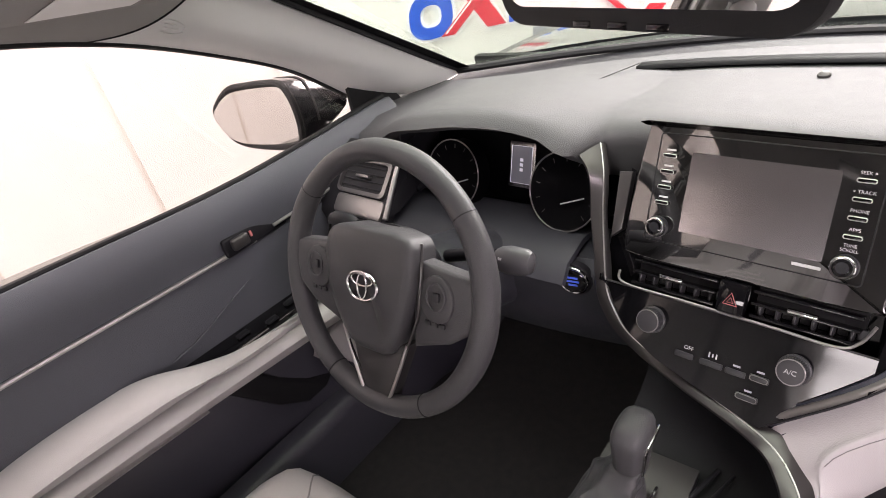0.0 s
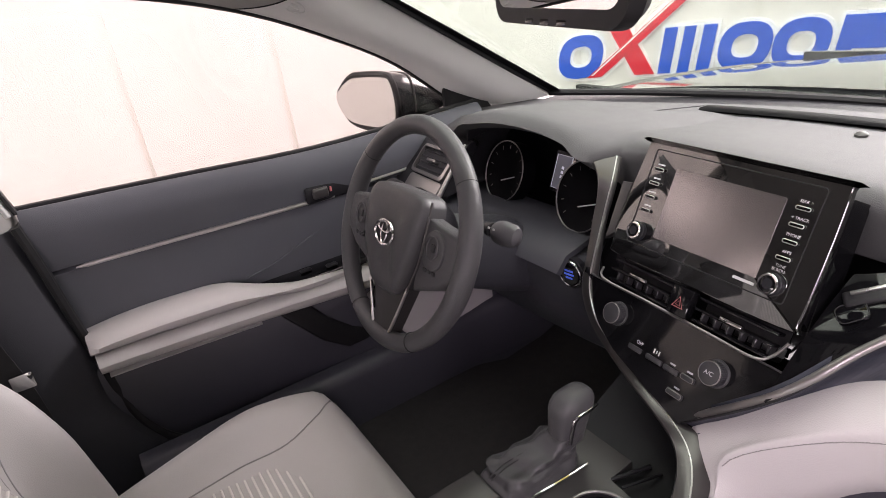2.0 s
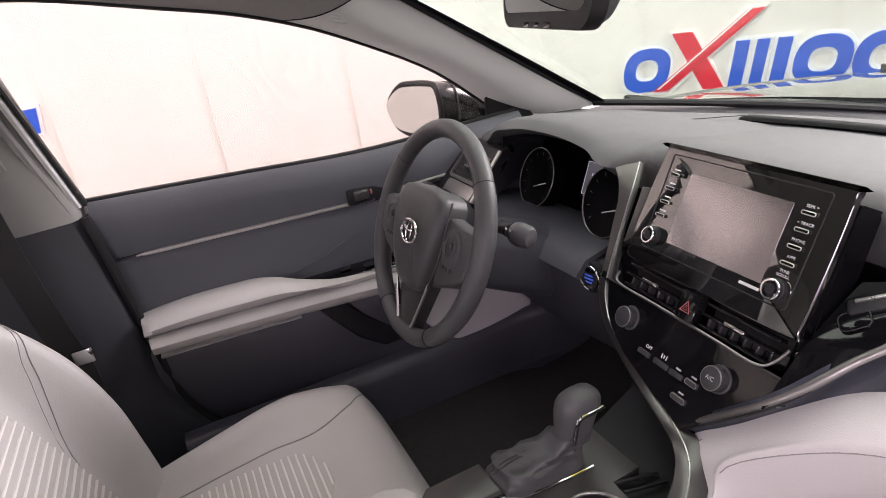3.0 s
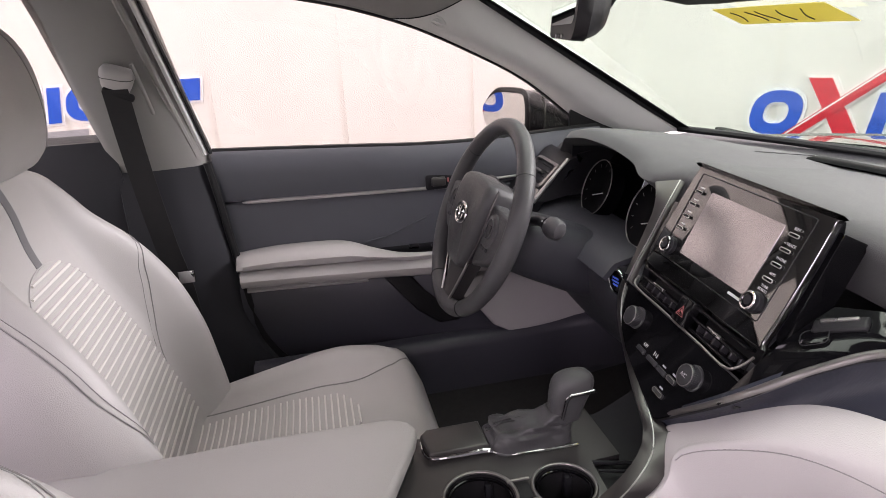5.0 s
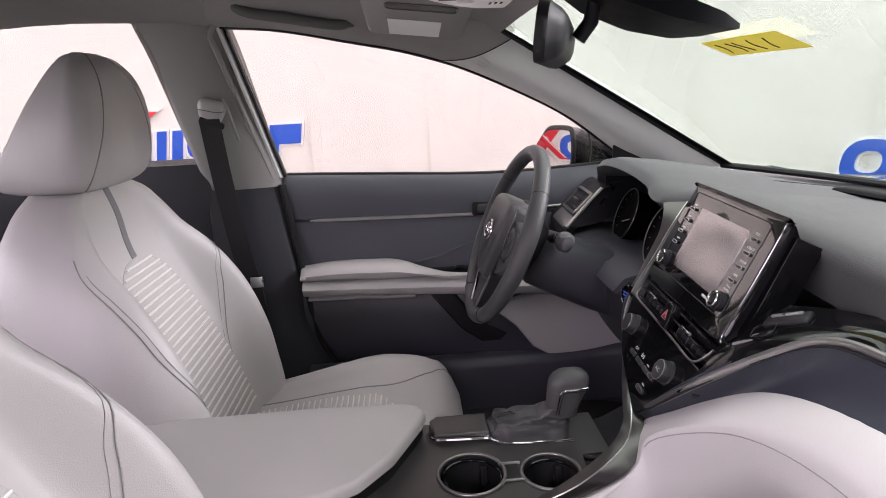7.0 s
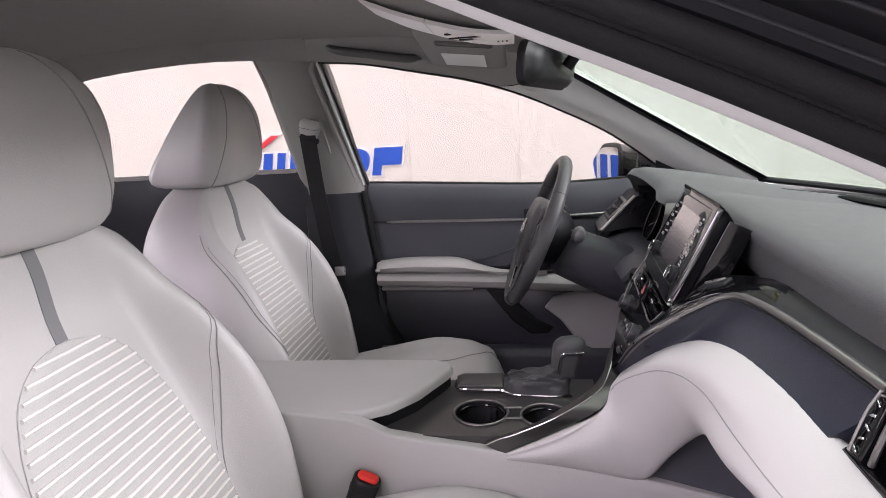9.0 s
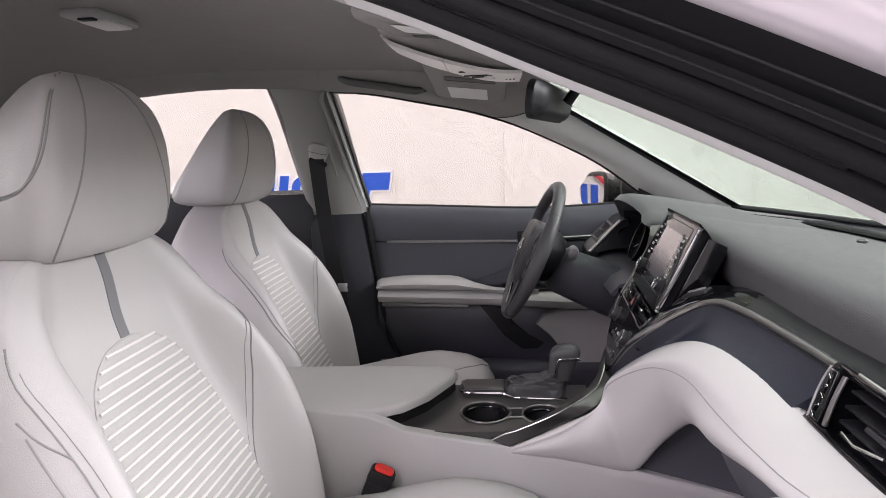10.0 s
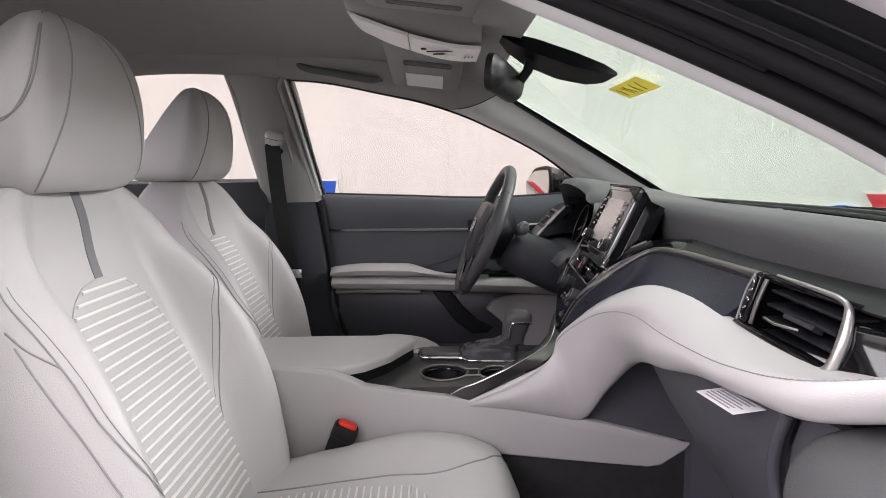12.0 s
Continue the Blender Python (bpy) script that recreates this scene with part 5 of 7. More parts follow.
rows = [[p, p + Vector((0.006, 0.03, 0.0)), Vector((-0.545, 0.30, p.z + 0.01)), Vector((-0.548, 0.36, p.z + 0.02))] for p in bar]
part("gauge_side_wall", Shape().shell(rows, 0.006), HARD, dash)
PV = facing((0.622, 0.258, 0.862), (1, -0.03, -0.02), (0, 0.3, 1))
pv = thing("side_vent", "black slatted passenger vent with curved silver frame", "air vent", at=PV)
part("surround", Shape().prism(rounded(0.190, 0.066, 0.014, cx=0.012), -0.05, -0.034, 0.0), RUBBER, pv)
part("top_bar", Shape().box((0.020, 0.0325, -0.012), (0.160, 0.007, 0.034), 0.003), PIANO, pv)
part("bottom_bar", Shape().prism([(-0.078, -0.033), (0.088, -0.035), (0.098, -0.026), (0.088, -0.025), (-0.045, -0.026), (-0.072, -0.026)], -0.03, 0.010, 0.003), PIANO, pv, "gloss black lower frame")
bow = smooth_line([(-0.030, 0.0355, 0.002), (0.05, 0.036, 0.004), (0.086, 0.0345, 0.006), (0.0995, 0.026, 0.006), (0.106, 0.0, 0.006), (0.104, -0.022, 0.006), (0.096, -0.031, 0.006), (0.080, -0.0325, 0.004)], 56)
part("frame", Shape().tube(bow, list(np.interp(np.linspace(0, 1, len(bow)), (0, 0.35, 0.55, 0.8, 1.0), (0.0022, 0.0030, 0.0058, 0.0054, 0.003))), 12), BRIGHTSATIN, pv, "curved satin silver frame")
for k in range(4):
    part("slat", Shape().box((0, 0, 0), (0.128, 0.0035, 0.030), 0.0012, 2, m=pose(0.030, 0.022 - 0.0155 * k, -0.013, 16)), HARD, pv)
for k in range(6):
    part("fin", Shape().box((-0.022 + 0.021 * k, 0, -0.029), (0.002, 0.05, 0.010), 0.0006, 1), HARD, pv)
tab = part("tab", Shape().prism([(0.010, 0.0), (0.016, -0.022), (0.040, -0.025), (0.060, -0.012), (0.062, 0.0)], -0.0025, 0.0025, 0.0012, m=pose(0, 0.000, 0.006, 78)), KNOBGREY, pv, "wide dark grey tab")
part("tab_edge", Shape().tube([(0.016, -0.0075, 0.0272), (0.040, -0.0082, 0.0302), (0.060, -0.0055, 0.0178)], 0.0013, 6), SATIN, tab, "silver edge of the tab")
orn = part("ornament", Shape().prism([(-0.064, -0.025), (-0.048, -0.026), (-0.045, 0.0), (-0.046, 0.029), (-0.059, 0.030), (-0.060, 0.004)], -0.03, 0.012, 0.003, 3), PIANO, pv, "gloss black ornament with chrome dashes")
for k in range(5):
    part("dash", Shape().box((0, 0, 0.0130), (0.0075, 0.0022, 0.0016), 0.0006, 1, m=pose(-0.0530 - 0.0004 * (k - 1) ** 2, 0.022 - 0.0105 * k, 0, 0, 0, 24 if k % 2 else -24)), CHROME, orn)
part("ornament_edge", Shape().tube(smooth_line([(-0.0595, 0.031, 0.011), (-0.0605, 0.014, 0.0135), (-0.0615, -0.004, 0.0135), (-0.065, -0.026, 0.011)], 16), 0.0013, 8), BRIGHTSATIN, pv)
part("inner_arc", Shape().tube(smooth_line([(-0.041, 0.028, 0.006), (-0.0385, 0.010, 0.009), (-0.0385, -0.010, 0.009), (-0.042, -0.024, 0.006)], 16), 0.0028, 8), SATIN, pv, "silver arc beside the slats")

# passenger trim: gloss ledge, ribbed navy band and leather pad
LA = [(0.063, 0.137, 0.700), (0.16, 0.154, 0.785), (0.21, 0.206, 0.842), (0.255, 0.246, 0.877), (0.33, 0.262, 0.884), (0.45, 0.268, 0.885), (0.553, 0.266, 0.887)]
PA = [(0.128, -0.050, 0.580), (0.131, 0.045, 0.625), (0.125, 0.104, 0.655), (0.083, 0.1375, 0.696), (0.158, 0.180, 0.767), (0.222, 0.218, 0.809), (0.33, 0.230, 0.838), (0.45, 0.236, 0.844), (0.56, 0.242, 0.835), (0.66, 0.248, 0.835), (0.775, 0.262, 0.843), (0.83, 0.31, 0.87)]
PB = [(0.130, -0.048, 0.575), (0.140, 0.04, 0.610), (0.131, 0.106, 0.655), (0.134, 0.124, 0.702), (0.208, 0.158, 0.757), (0.275, 0.178, 0.784), (0.36, 0.188, 0.798), (0.46, 0.188, 0.800), (0.56, 0.188, 0.806), (0.65, 0.191, 0.815), (0.75, 0.205, 0.836), (0.84, 0.27, 0.872)]
PC = [(0.127, -0.045, 0.568), (0.133, 0.03, 0.563), (0.135, 0.10, 0.553), (0.137, 0.167, 0.546), (0.185, 0.195, 0.62), (0.245, 0.212, 0.685), (0.325, 0.212, 0.717), (0.44, 0.198, 0.745), (0.56, 0.196, 0.775), (0.66, 0.200, 0.788), (0.75, 0.214, 0.800), (0.83, 0.28, 0.835)]
n = 60
a_, b_, c_ = [smooth_line(p, n) for p in (PA, PB, PC)]
rows = []
for k in range(len(a_)):
    t = a_[min(k + 1, len(a_) - 1)] - a_[max(k - 1, 0)]
    f = min(1, max(0, (b_[k][0] - 0.13) / 0.15))
    out = np.array((1.0 - 0.8 * f, -0.35 - 0.65 * f, 0.15))
    out /= np.linalg.norm(out)
    size = np.linalg.norm(a_[k] - c_[k])
    m1 = (a_[k] + b_[k]) / 2 + out * min(0.012, 0.10 * size, 0.25 * np.linalg.norm(a_[k] - b_[k]))
    m2 = (b_[k] + c_[k]) / 2 + out * min(0.016, 0.14 * size)
    ring = list(smooth_line([a_[k] - out * 0.012, a_[k], m1, b_[k], m2, c_[k], c_[k] - out * 0.02], 24))
    ring += [(a_[k] + c_[k]) / 2 - out * 0.03]
    rows.append(ring)
SEAM0 = 14
pad = part("leather_pad", Shape().loft(rows), LEATHER, dash, "pale grey stitched leather pad", sharp=70)
s = Shape()
s.tube([b_[k] + np.array((0.0, -0.0002, 0.0002)) for k in range(SEAM0, len(b_))], 0.0005, 6)
part("seam", s, LEATHER_SEAM, pad)
s = Shape()
for k in range(SEAM0, len(b_) - 1):
    for f in np.linspace(0, 1, 3, endpoint=False):
        p = b_[k] * (1 - f) + b_[k + 1] * f
        d = b_[k + 1] - b_[k]
        M = facing(Vector(p) + Vector((0.0, -0.0006, 0.0006)), d, (0, -0.5, 1))
        s.box((0, 0, 0), (0.0030, 0.0008, 0.0008), 0, m=M)
part("stitching", s, LEATHER_SEAM, pad)
la, pa = smooth_line(LA, 48), smooth_line(PA[3:9], 50)
rows = []
for q in np.linspace(0, 1, 50):
    i, j = q * (len(la) - 1), q * (len(pa) - 1) * 0.93
    p0 = la[int(i)] + (la[min(int(i) + 1, len(la) - 1)] - la[int(i)]) * (i % 1)
    p1 = pa[int(j)] + (pa[min(int(j) + 1, len(pa) - 1)] - pa[int(j)]) * (j % 1)
    rows.append([p0 * (1 - f) + p1 * f + np.array((0.0, 0.006, -0.002)) * math.sin(math.pi * f) for f in np.linspace(0, 1.06, 9)])
part("ribbed_band", Shape().shell(rows, -0.012), NAVY, dash, "ribbed dark navy trim band")
part("gloss_edge", Shape().tube(la + np.array((0.0, 0.004, 0.0035)), 0.0050, 10), SATIN, dash, "satin strip along the top of the band")
part("edge_joint", Shape().tube(la + np.array((0.0, -0.0005, -0.0015)), 0.0016, 6), RUBBER, dash)


def wing(x, f):
    """The gloss surface that sweeps from the stack along the top of the ribbed band."""
    xs = [p[0] for p in LA]
    fy, fz = (smooth_at(x, xs, [p[i] for p in LA]) if x < 0.553 else LA[-1][i] for i in (1, 2))
    by, bz = smooth_at(x, (0.14, 0.20, 0.27, 0.55, 0.78), (0.265, 0.290, 0.325, 0.345, 0.35)), smooth_at(x, (0.14, 0.20, 0.27, 0.55, 0.78), (0.878, 0.892, 0.897, 0.898, 0.90))
    b = math.sin(math.pi * f)
    return Vector((x + 0.012 * f, fy + (by - fy) * f - 0.004 * b, fz + 0.003 + (bz - fz) * f + 0.008 * b))


# gloss surface goes on, but matt black imitates shade under the dash overhang
rows = [[wing(x, 0.20 + 0.80 * f) for f in np.linspace(0, 1, 6)] for x in np.linspace(0.30, 0.76, 24)]
part("shaded_rear_ledge", Shape().shell(rows, 0.012), RUBBER, dash)
rows = [[wing(x, f * lerp(x, (0.146, 0.29, 0.32, 0.76), (1.0, 1.0, 0.20, 0.20))) for f in np.linspace(0, 1, 10)] for x in np.linspace(0.150, 0.325, 26)]
part("gloss_ledge", Shape().shell(rows, 0.003), PIANO, dash, "piano black ledge above the trim")
# front of the same ledge, again blackened for the overhang's shade
rows = [[wing(x, 0.22 * f) for f in np.linspace(0, 1, 5)] for x in np.linspace(0.325, 0.76, 30)]
part("shaded_ledge", Shape().shell(rows, 0.003), HARD, dash, "ledge above the trim, matt black for the dash's shade")
part("ledge_line", Shape().tube([(x, 0.274, lerp(x, (0.2, 0.27, 0.55, 0.78), (0.857, 0.8875, 0.893, 0.895))) for x in np.linspace(0.24, 0.53, 20)], 0.0018, 6), SATIN, dash)
s = Shape().prism(rounded(0.09, 0.056, 0.012), -0.03, 0.0, 0.008, 3, m=facing((0.757, 0.264, 0.852), (1, 0.5, -0.05), (0, 0.3, 1)))
part("end_cap", s, PIANO, dash, "piano black end cap")
# glovebox and lower covers
gb = thing("glovebox", "closed charcoal glovebox under the pale leather pad", "glovebox")
lid = [(0.265, 0.690, 0.226, 0.785), (0.275, 0.668, 0.230, 0.745), (0.300, 0.650, 0.238, 0.705), (0.345, 0.640, 0.252, 0.660), (0.400, 0.634, 0.275, 0.610), (0.450, 0.636, 0.305, 0.555), (0.490, 0.645, 0.340, 0.500), (0.52, 0.655, 0.38, 0.46)]
rows = [[(x0 + (x1 - x0) * f, y - 0.006 * math.sin(math.pi * f), z) for f in np.linspace(0, 1, 14)] for x0, x1, y, z in lid]
part("lid", Shape().shell(rows, 0.015), GLOVE, gb, "charcoal glovebox lid")
part("lid_rim", Shape().tube(smooth_line([(x1 + 0.004, y - 0.001, z) for x0, x1, y, z in lid], 40), 0.0065, 10), GLOVE, gb, "rounded rim of the lid")
rows = [[(x1 + 0.008 + (0.80 - x1) * f, y + 0.012 + 0.03 * f, z) for f in np.linspace(0, 1, 6)] for x0, x1, y, z in lid]
part("side_recess", Shape().shell(rows, 0.01), GLOVE, gb, "dark recess beside the lid")
rows = [[(0.114 + 0.02 * f * f + 0.9 * max(0, f - 0.70), 0.16 + 0.34 * f, z - 0.02 * f) for f in np.linspace(0, 1, 10)] for z in (0.76, 0.66, 0.58, 0.48, 0.38)]
part("console_wing", Shape().shell(rows, 0.01), GLOVE, gb)
rings = []
for x, k in ((0.728, 0.55), (0.732, 0.78), (0.742, 0.92), (0.758, 1.0), (0.80, 1.03), (0.86, 1.03), (0.90, 0.98)):
    rings.append([(x, 0.285 + 0.098 * k * np.sign(math.cos(a)) * abs(math.cos(a)) ** 0.62, 0.712 + 0.085 * k * np.sign(math.sin(a)) * abs(math.sin(a)) ** 0.62) for a in np.linspace(0, 2 * math.pi, 40, endpoint=False)])
part("end_cover", Shape().loft(rings), SOFT, gb, "rounded dark grey end cover", sharp=60)
lb = thing("warning_label", "white printed paper label hanging below the leather pad", "label", at=facing((0.624, 0.203, 0.770), (1, 0.0, 0.09), (0.1, 1, 0.12)))
part("paper", Shape().box((0, 0, 0), (0.085, 0.034, 0.0008), 0.0002, 1), PAPER, lb)
for k in range(6):
    part("print_bar", Shape().box((-0.004 + 0.003 * (k % 2), 0.012 - 0.0048 * k, 0.0007), (0.070 - 0.008 * (k % 3), 0.0018, 0.0004), 0), GREY, lb)

# ---------------------------------------------------------------- centre stack
stack = thing("centre_stack", "piano black centre stack with vents and climate controls", "centre stack")
SK = facing((0.0, 0.20, 0.82), (1, -0.13, 0), (0, 0.545, 0.838))
TS = facing((0.015, 0.2445, 0.915), (0.996, -0.088, 0), (0, 0.440, 0.898))


def on_stack(u, v, w=0.0):
    """A point of the stack's face, which bends towards the seats below the vents."""
    return TS @ Vector((u, v, w + 0.005 * (max(0.0, -0.13 - v) / 0.11) ** 1.6))


def stack_pose(u, v, w=0.0):
    return facing(on_stack(u, v, w), on_stack(u + 0.004, v) - on_stack(u - 0.004, v), on_stack(u, v + 0.004) - on_stack(u, v - 0.004))


poly = [(-0.128, 0.060), (-0.140, 0.0), (-0.166, -0.02), (-0.172, -0.10), (-0.158, -0.150), (0.140, -0.150), (0.136, -0.08), (0.128, 0.060)]
part("fascia", Shape().prism(poly, -0.06, -0.024, 0.002, 2, m=TS), PIANO, stack, "piano black backing of the stack")
rows = []
for u in np.linspace(-0.160, 0.150, 60):
    low = lerp(u, (-0.17, -0.147, -0.132, -0.110, -0.070, -0.017, 0.037, 0.056, 0.152), (-0.105, -0.140, -0.166, -0.187, -0.207, -0.222, -0.236, -0.240, -0.151))
    rows.append([on_stack(u, v) for v in np.linspace(-0.1285, low, 12)])
part("climate_panel", Shape().shell(rows, -0.008), PIANO, stack, "curved piano black climate panel")
part("climate_edge", Shape().tube([on_stack(u, -0.1280, 0.0002) for u in np.linspace(-0.155, 0.145, 30)], 0.0012, 6), KNOBGREY, stack)
# the silver blade: from beside the cup holders up round the foot of the stack to its flared top
def on_face(u, v):
    return tuple(SK @ Vector((u, v, 0.004)))


left_rail = smooth_line([(0.105, -0.085, 0.590), (0.110, -0.060, 0.601), (0.113, -0.028, 0.614), (0.114, 0.015, 0.636), (0.110, 0.050, 0.657), (0.099, 0.079, 0.671), (0.087, 0.097, 0.680), (0.075, 0.108, 0.688), (0.057, 0.118, 0.693), (0.030, 0.126, 0.701), (-0.022, 0.143, 0.709), (-0.078, 0.164, 0.718), (-0.120, 0.177, 0.737), (-0.141, 0.184, 0.762), on_face(-0.153, -0.040), on_face(-0.167, 0.0), (-0.181, 0.246, 0.862), (-0.187, 0.262, 0.890), (-0.190, 0.268, 0.911), (-0.196, 0.272, 0.924), (-0.206, 0.276, 0.936)], 130)
ridge_rail = smooth_line([(0.124, -0.082, 0.593), (0.128, -0.060, 0.606), (0.132, -0.033, 0.617), (0.136, 0.021, 0.643), (0.129, 0.057, 0.660), (0.115, 0.085, 0.671), (0.102, 0.103, 0.678), (0.090, 0.114, 0.685), (0.073, 0.123, 0.694), (0.042, 0.134, 0.703), (-0.010, 0.150, 0.714), (-0.062, 0.165, 0.725), (-0.102, 0.173, 0.744), (-0.123, 0.181, 0.765), on_face(-0.138, -0.038), on_face(-0.152, 0.0), (-0.166, 0.250, 0.862), (-0.172, 0.268, 0.889), (-0.176, 0.281, 0.907), (-0.183, 0.295, 0.922), (-0.193, 0.312, 0.938)], 130)
outer_rail = smooth_line([(0.128, -0.052, 0.580), (0.130, -0.033, 0.591), (0.131, 0.005, 0.609), (0.131, 0.045, 0.630), (0.131, 0.080, 0.647), (0.125, 0.104, 0.660), (0.112, 0.121, 0.670), (0.097, 0.131, 0.685), (0.080, 0.138, 0.697), (0.046, 0.141, 0.700), (-0.007, 0.156, 0.711), (-0.059, 0.171, 0.722), (-0.099, 0.179, 0.741), (-0.120, 0.187, 0.762), tuple(SK @ Vector((-0.134, -0.038, -0.006))), tuple(SK @ Vector((-0.148, 0.0, -0.006))), (-0.163, 0.256, 0.858), (-0.168, 0.274, 0.885), (-0.172, 0.287, 0.903), (-0.179, 0.301, 0.918), (-0.189, 0.318, 0.934)], 130)
rows = []
for a, b, c in zip(left_rail, ridge_rail, outer_rail):
    inner = (a + c) / 2 - np.array((0.010, -0.006, 0.014))
    rows.append([inner, a - np.array((0.002, -0.001, 0.004)), a, a * 0.5 + b * 0.5 + np.array((0.0, -0.0006, 0.0008)), b * 0.97 + a * 0.03, b * 0.97 + c * 0.03, b * 0.5 + c * 0.5 + np.array((0.0008, 0.0, 0.0006)), c])
part("silver_strip", Shape().loft(rows), STRIPSATIN, stack, "satin silver edge strip", sharp=28)
part("strip_edge", Shape().tube([r[4] * 0.5 + r[5] * 0.5 for r in rows], 0.0011, 6), BRIGHTSATIN, stack, "bright edge of the silver strip")
part("side_filler", Shape().prism([(-0.168, 0.010), (-0.150, 0.012), (-0.152, -0.062), (-0.166, -0.075)], -0.024, -0.014, 0.002, m=TS), DARKSATIN, stack, "satin filler beside the screen")
# climate controls
for u, v in ((-0.084, -0.160), (0.076, -0.164)):
    K = stack_pose(u, v) @ Matrix.Scale(0.86, 4)
    kn = part("climate_knob", Shape().turn([(0.0195, 0.0), (0.0195, 0.002), (0.0172, 0.003), (0.0165, 0.015), (0.0150, 0.0175), (0.0120, 0.0182), (0.001, 0.0178)], 40, m=K), KNOBGREY, stack, "round black climate knob")
    s = Shape()
    for a in np.linspace(0, 2 * math.pi, 36, endpoint=False):
        s.box((0, 0, 0), (0.0012, 0.0012, 0.010), 0, m=K @ pose(0.0168 * math.cos(a), 0.0168 * math.sin(a), 0.009, 0, 0, math.degrees(a)))
    part("knurling", s, KNOBGREY, kn)
    part("knob_ring", Shape().tube([K @ Vector((0.0157 * math.cos(a), 0.0157 * math.sin(a), 0.0166)) for a in np.linspace(0, 2 * math.pi, 40, endpoint=False)], 0.0008, 6, closed=True), SATIN, kn)
    if u > 0:
        words("knob_print", "A/C", 0.0085, WHITEINK, kn, K @ pose(0, 0, 0.0186))
for k, (u, v, w) in enumerate(((-0.038, -0.1890, 0.022), (-0.006, -0.1888, 0.026), (0.021, -0.1888, 0.022), (0.046, -0.1868, 0.020), (0.038, -0.2118, 0.024))):
    K = stack_pose(u, v)
    ky = part("climate_key", Shape().box((0, 0, 0.001), (w, 0.007, 0.004), 0.0015, m=K), KNOBGREY, stack)
    if k == 0:
        words("key_print", "OFF", 0.0065, WHITEINK, stack, K @ pose(0.004, 0.0095, 0.0008))
    elif k == 1:
        for x, h in ((-0.004, 0.006), (0.0, 0.004), (0.004, 0.006)):
            part("key_mark", Shape().box((x, 0.010, 0.0006), (0.0016, h, 0.0004), 0, m=K), WHITEINK, ky)
    else:
        part("key_mark", Shape().box((0, 0.0075, 0.0006), (0.008, 0.0022, 0.0004), 0, m=K), GREY, ky)
    if k > 2:
        part("key_rim", Shape().tube([K @ Vector((x, y, 0.0032)) for x, y in rounded(w - 0.002, 0.006, 0.0028)], 0.0005, 5, closed=True), SATIN, ky)
# centre vents below the screen with the hazard switch between
for u0, u1 in ((-0.121, -0.017), (0.020, 0.124)):
    c, w = (u0 + u1) / 2, u1 - u0
    v_ = part("centre_vent", Shape().prism(rounded(w, 0.040, 0.005, cx=c, cy=-0.1065), -0.023, -0.021, m=TS), RUBBER, stack, "dark vent opening")
    for cv, h, z in ((-0.0935, 0.004, -0.006), (-0.1065, 0.0035, -0.004), (-0.121, 0.004, -0.006)):
        part("vent_slat", Shape().box((c, cv, z), (w - 0.002, h, 0.014), 0.0012, 2, m=TS), PIANO, v_)
    for k in range(6):
        part("vent_fin", Shape().box((u0 + (k + 0.5) * w / 6, -0.1135, -0.012), (0.0035, 0.013, 0.012), 0.0008, 1, m=TS), KNOBGREY, v_)
        part("vent_flap", Shape().box((u0 + (k + 0.5) * w / 6 + 0.0075, -0.1135, -0.0185), (0.009, 0.011, 0.002), 0.0006, 1, m=TS), STALKGREY, v_)
    part("vent_tab", Shape().box((c + 0.0, -0.1030, 0.0035), (0.029, 0.0048, 0.008), 0.0015, m=TS), CHROME, v_, "small chrome vent tab")
line = smooth_line([tuple(TS @ Vector(p)) for p in ((-0.140, -0.112, -0.004), (-0.128, -0.1255, 0.001), (-0.05, -0.1262, 0.0015), (0.05, -0.1268, 0.0015), (0.106, -0.1275, 0.0015), (0.124, -0.118, 0.0), (0.134, -0.098, -0.003))], 60)
part("vent_line", Shape().tube(line, 0.0017, 8), SATIN, stack, "thin silver line below the vents")
H = TS @ pose(0.0015, -0.1065, 0.0)
hz = part("hazard_switch", Shape().box((0, 0, 0.0), (0.030, 0.036, 0.014), 0.002, m=H), PIANO, stack)
tri_ = [(0.0088 * math.cos(radians(a)), 0.0088 * math.sin(radians(a)) - 0.003, 0.0076) for a in (90, 210, 330)]
part("hazard_triangle", Shape().tube([H @ Vector(p) for p in tri_], 0.0007, 6, closed=True), HAZARDRED, hz, "red hazard triangle")
part("hazard_inner", Shape().tube([H @ Vector((p[0] * 0.45, (p[1] + 0.003) * 0.45 - 0.003, p[2])) for p in tri_], 0.0005, 6, closed=True), HAZARDRED, hz)


# slim slot and blank switch on the gloss panel beside the stack
def on_wing(x, f):
    return facing(wing(x, f), wing(x + 0.01, f) - wing(x - 0.01, f), wing(x, f + 0.05) - wing(x, f - 0.05))


T = on_wing(0.181, 0.74)
part("slim_vent", Shape().box((0.0, 0.0, 0.001), (0.052, 0.020, 0.008), 0.004, 3, m=T), RUBBER, stack)
part("slim_tab", Shape().box((0.0, 0.004, 0.0055), (0.036, 0.0042, 0.004), 0.001, m=T), BRIGHTSATIN, stack)
T = on_wing(0.176, 0.58)
part("blank_switch", Shape().prism(rounded(0.028, 0.022, 0.007), -0.004, 0.0025, 0.001, m=T), PIANO, stack)
part("switch_rim", Shape().tube([T @ Vector((x, y, 0.0025)) for x, y in rounded(0.028, 0.022, 0.007)], 0.0006, 6, closed=True), RUBBER, stack)

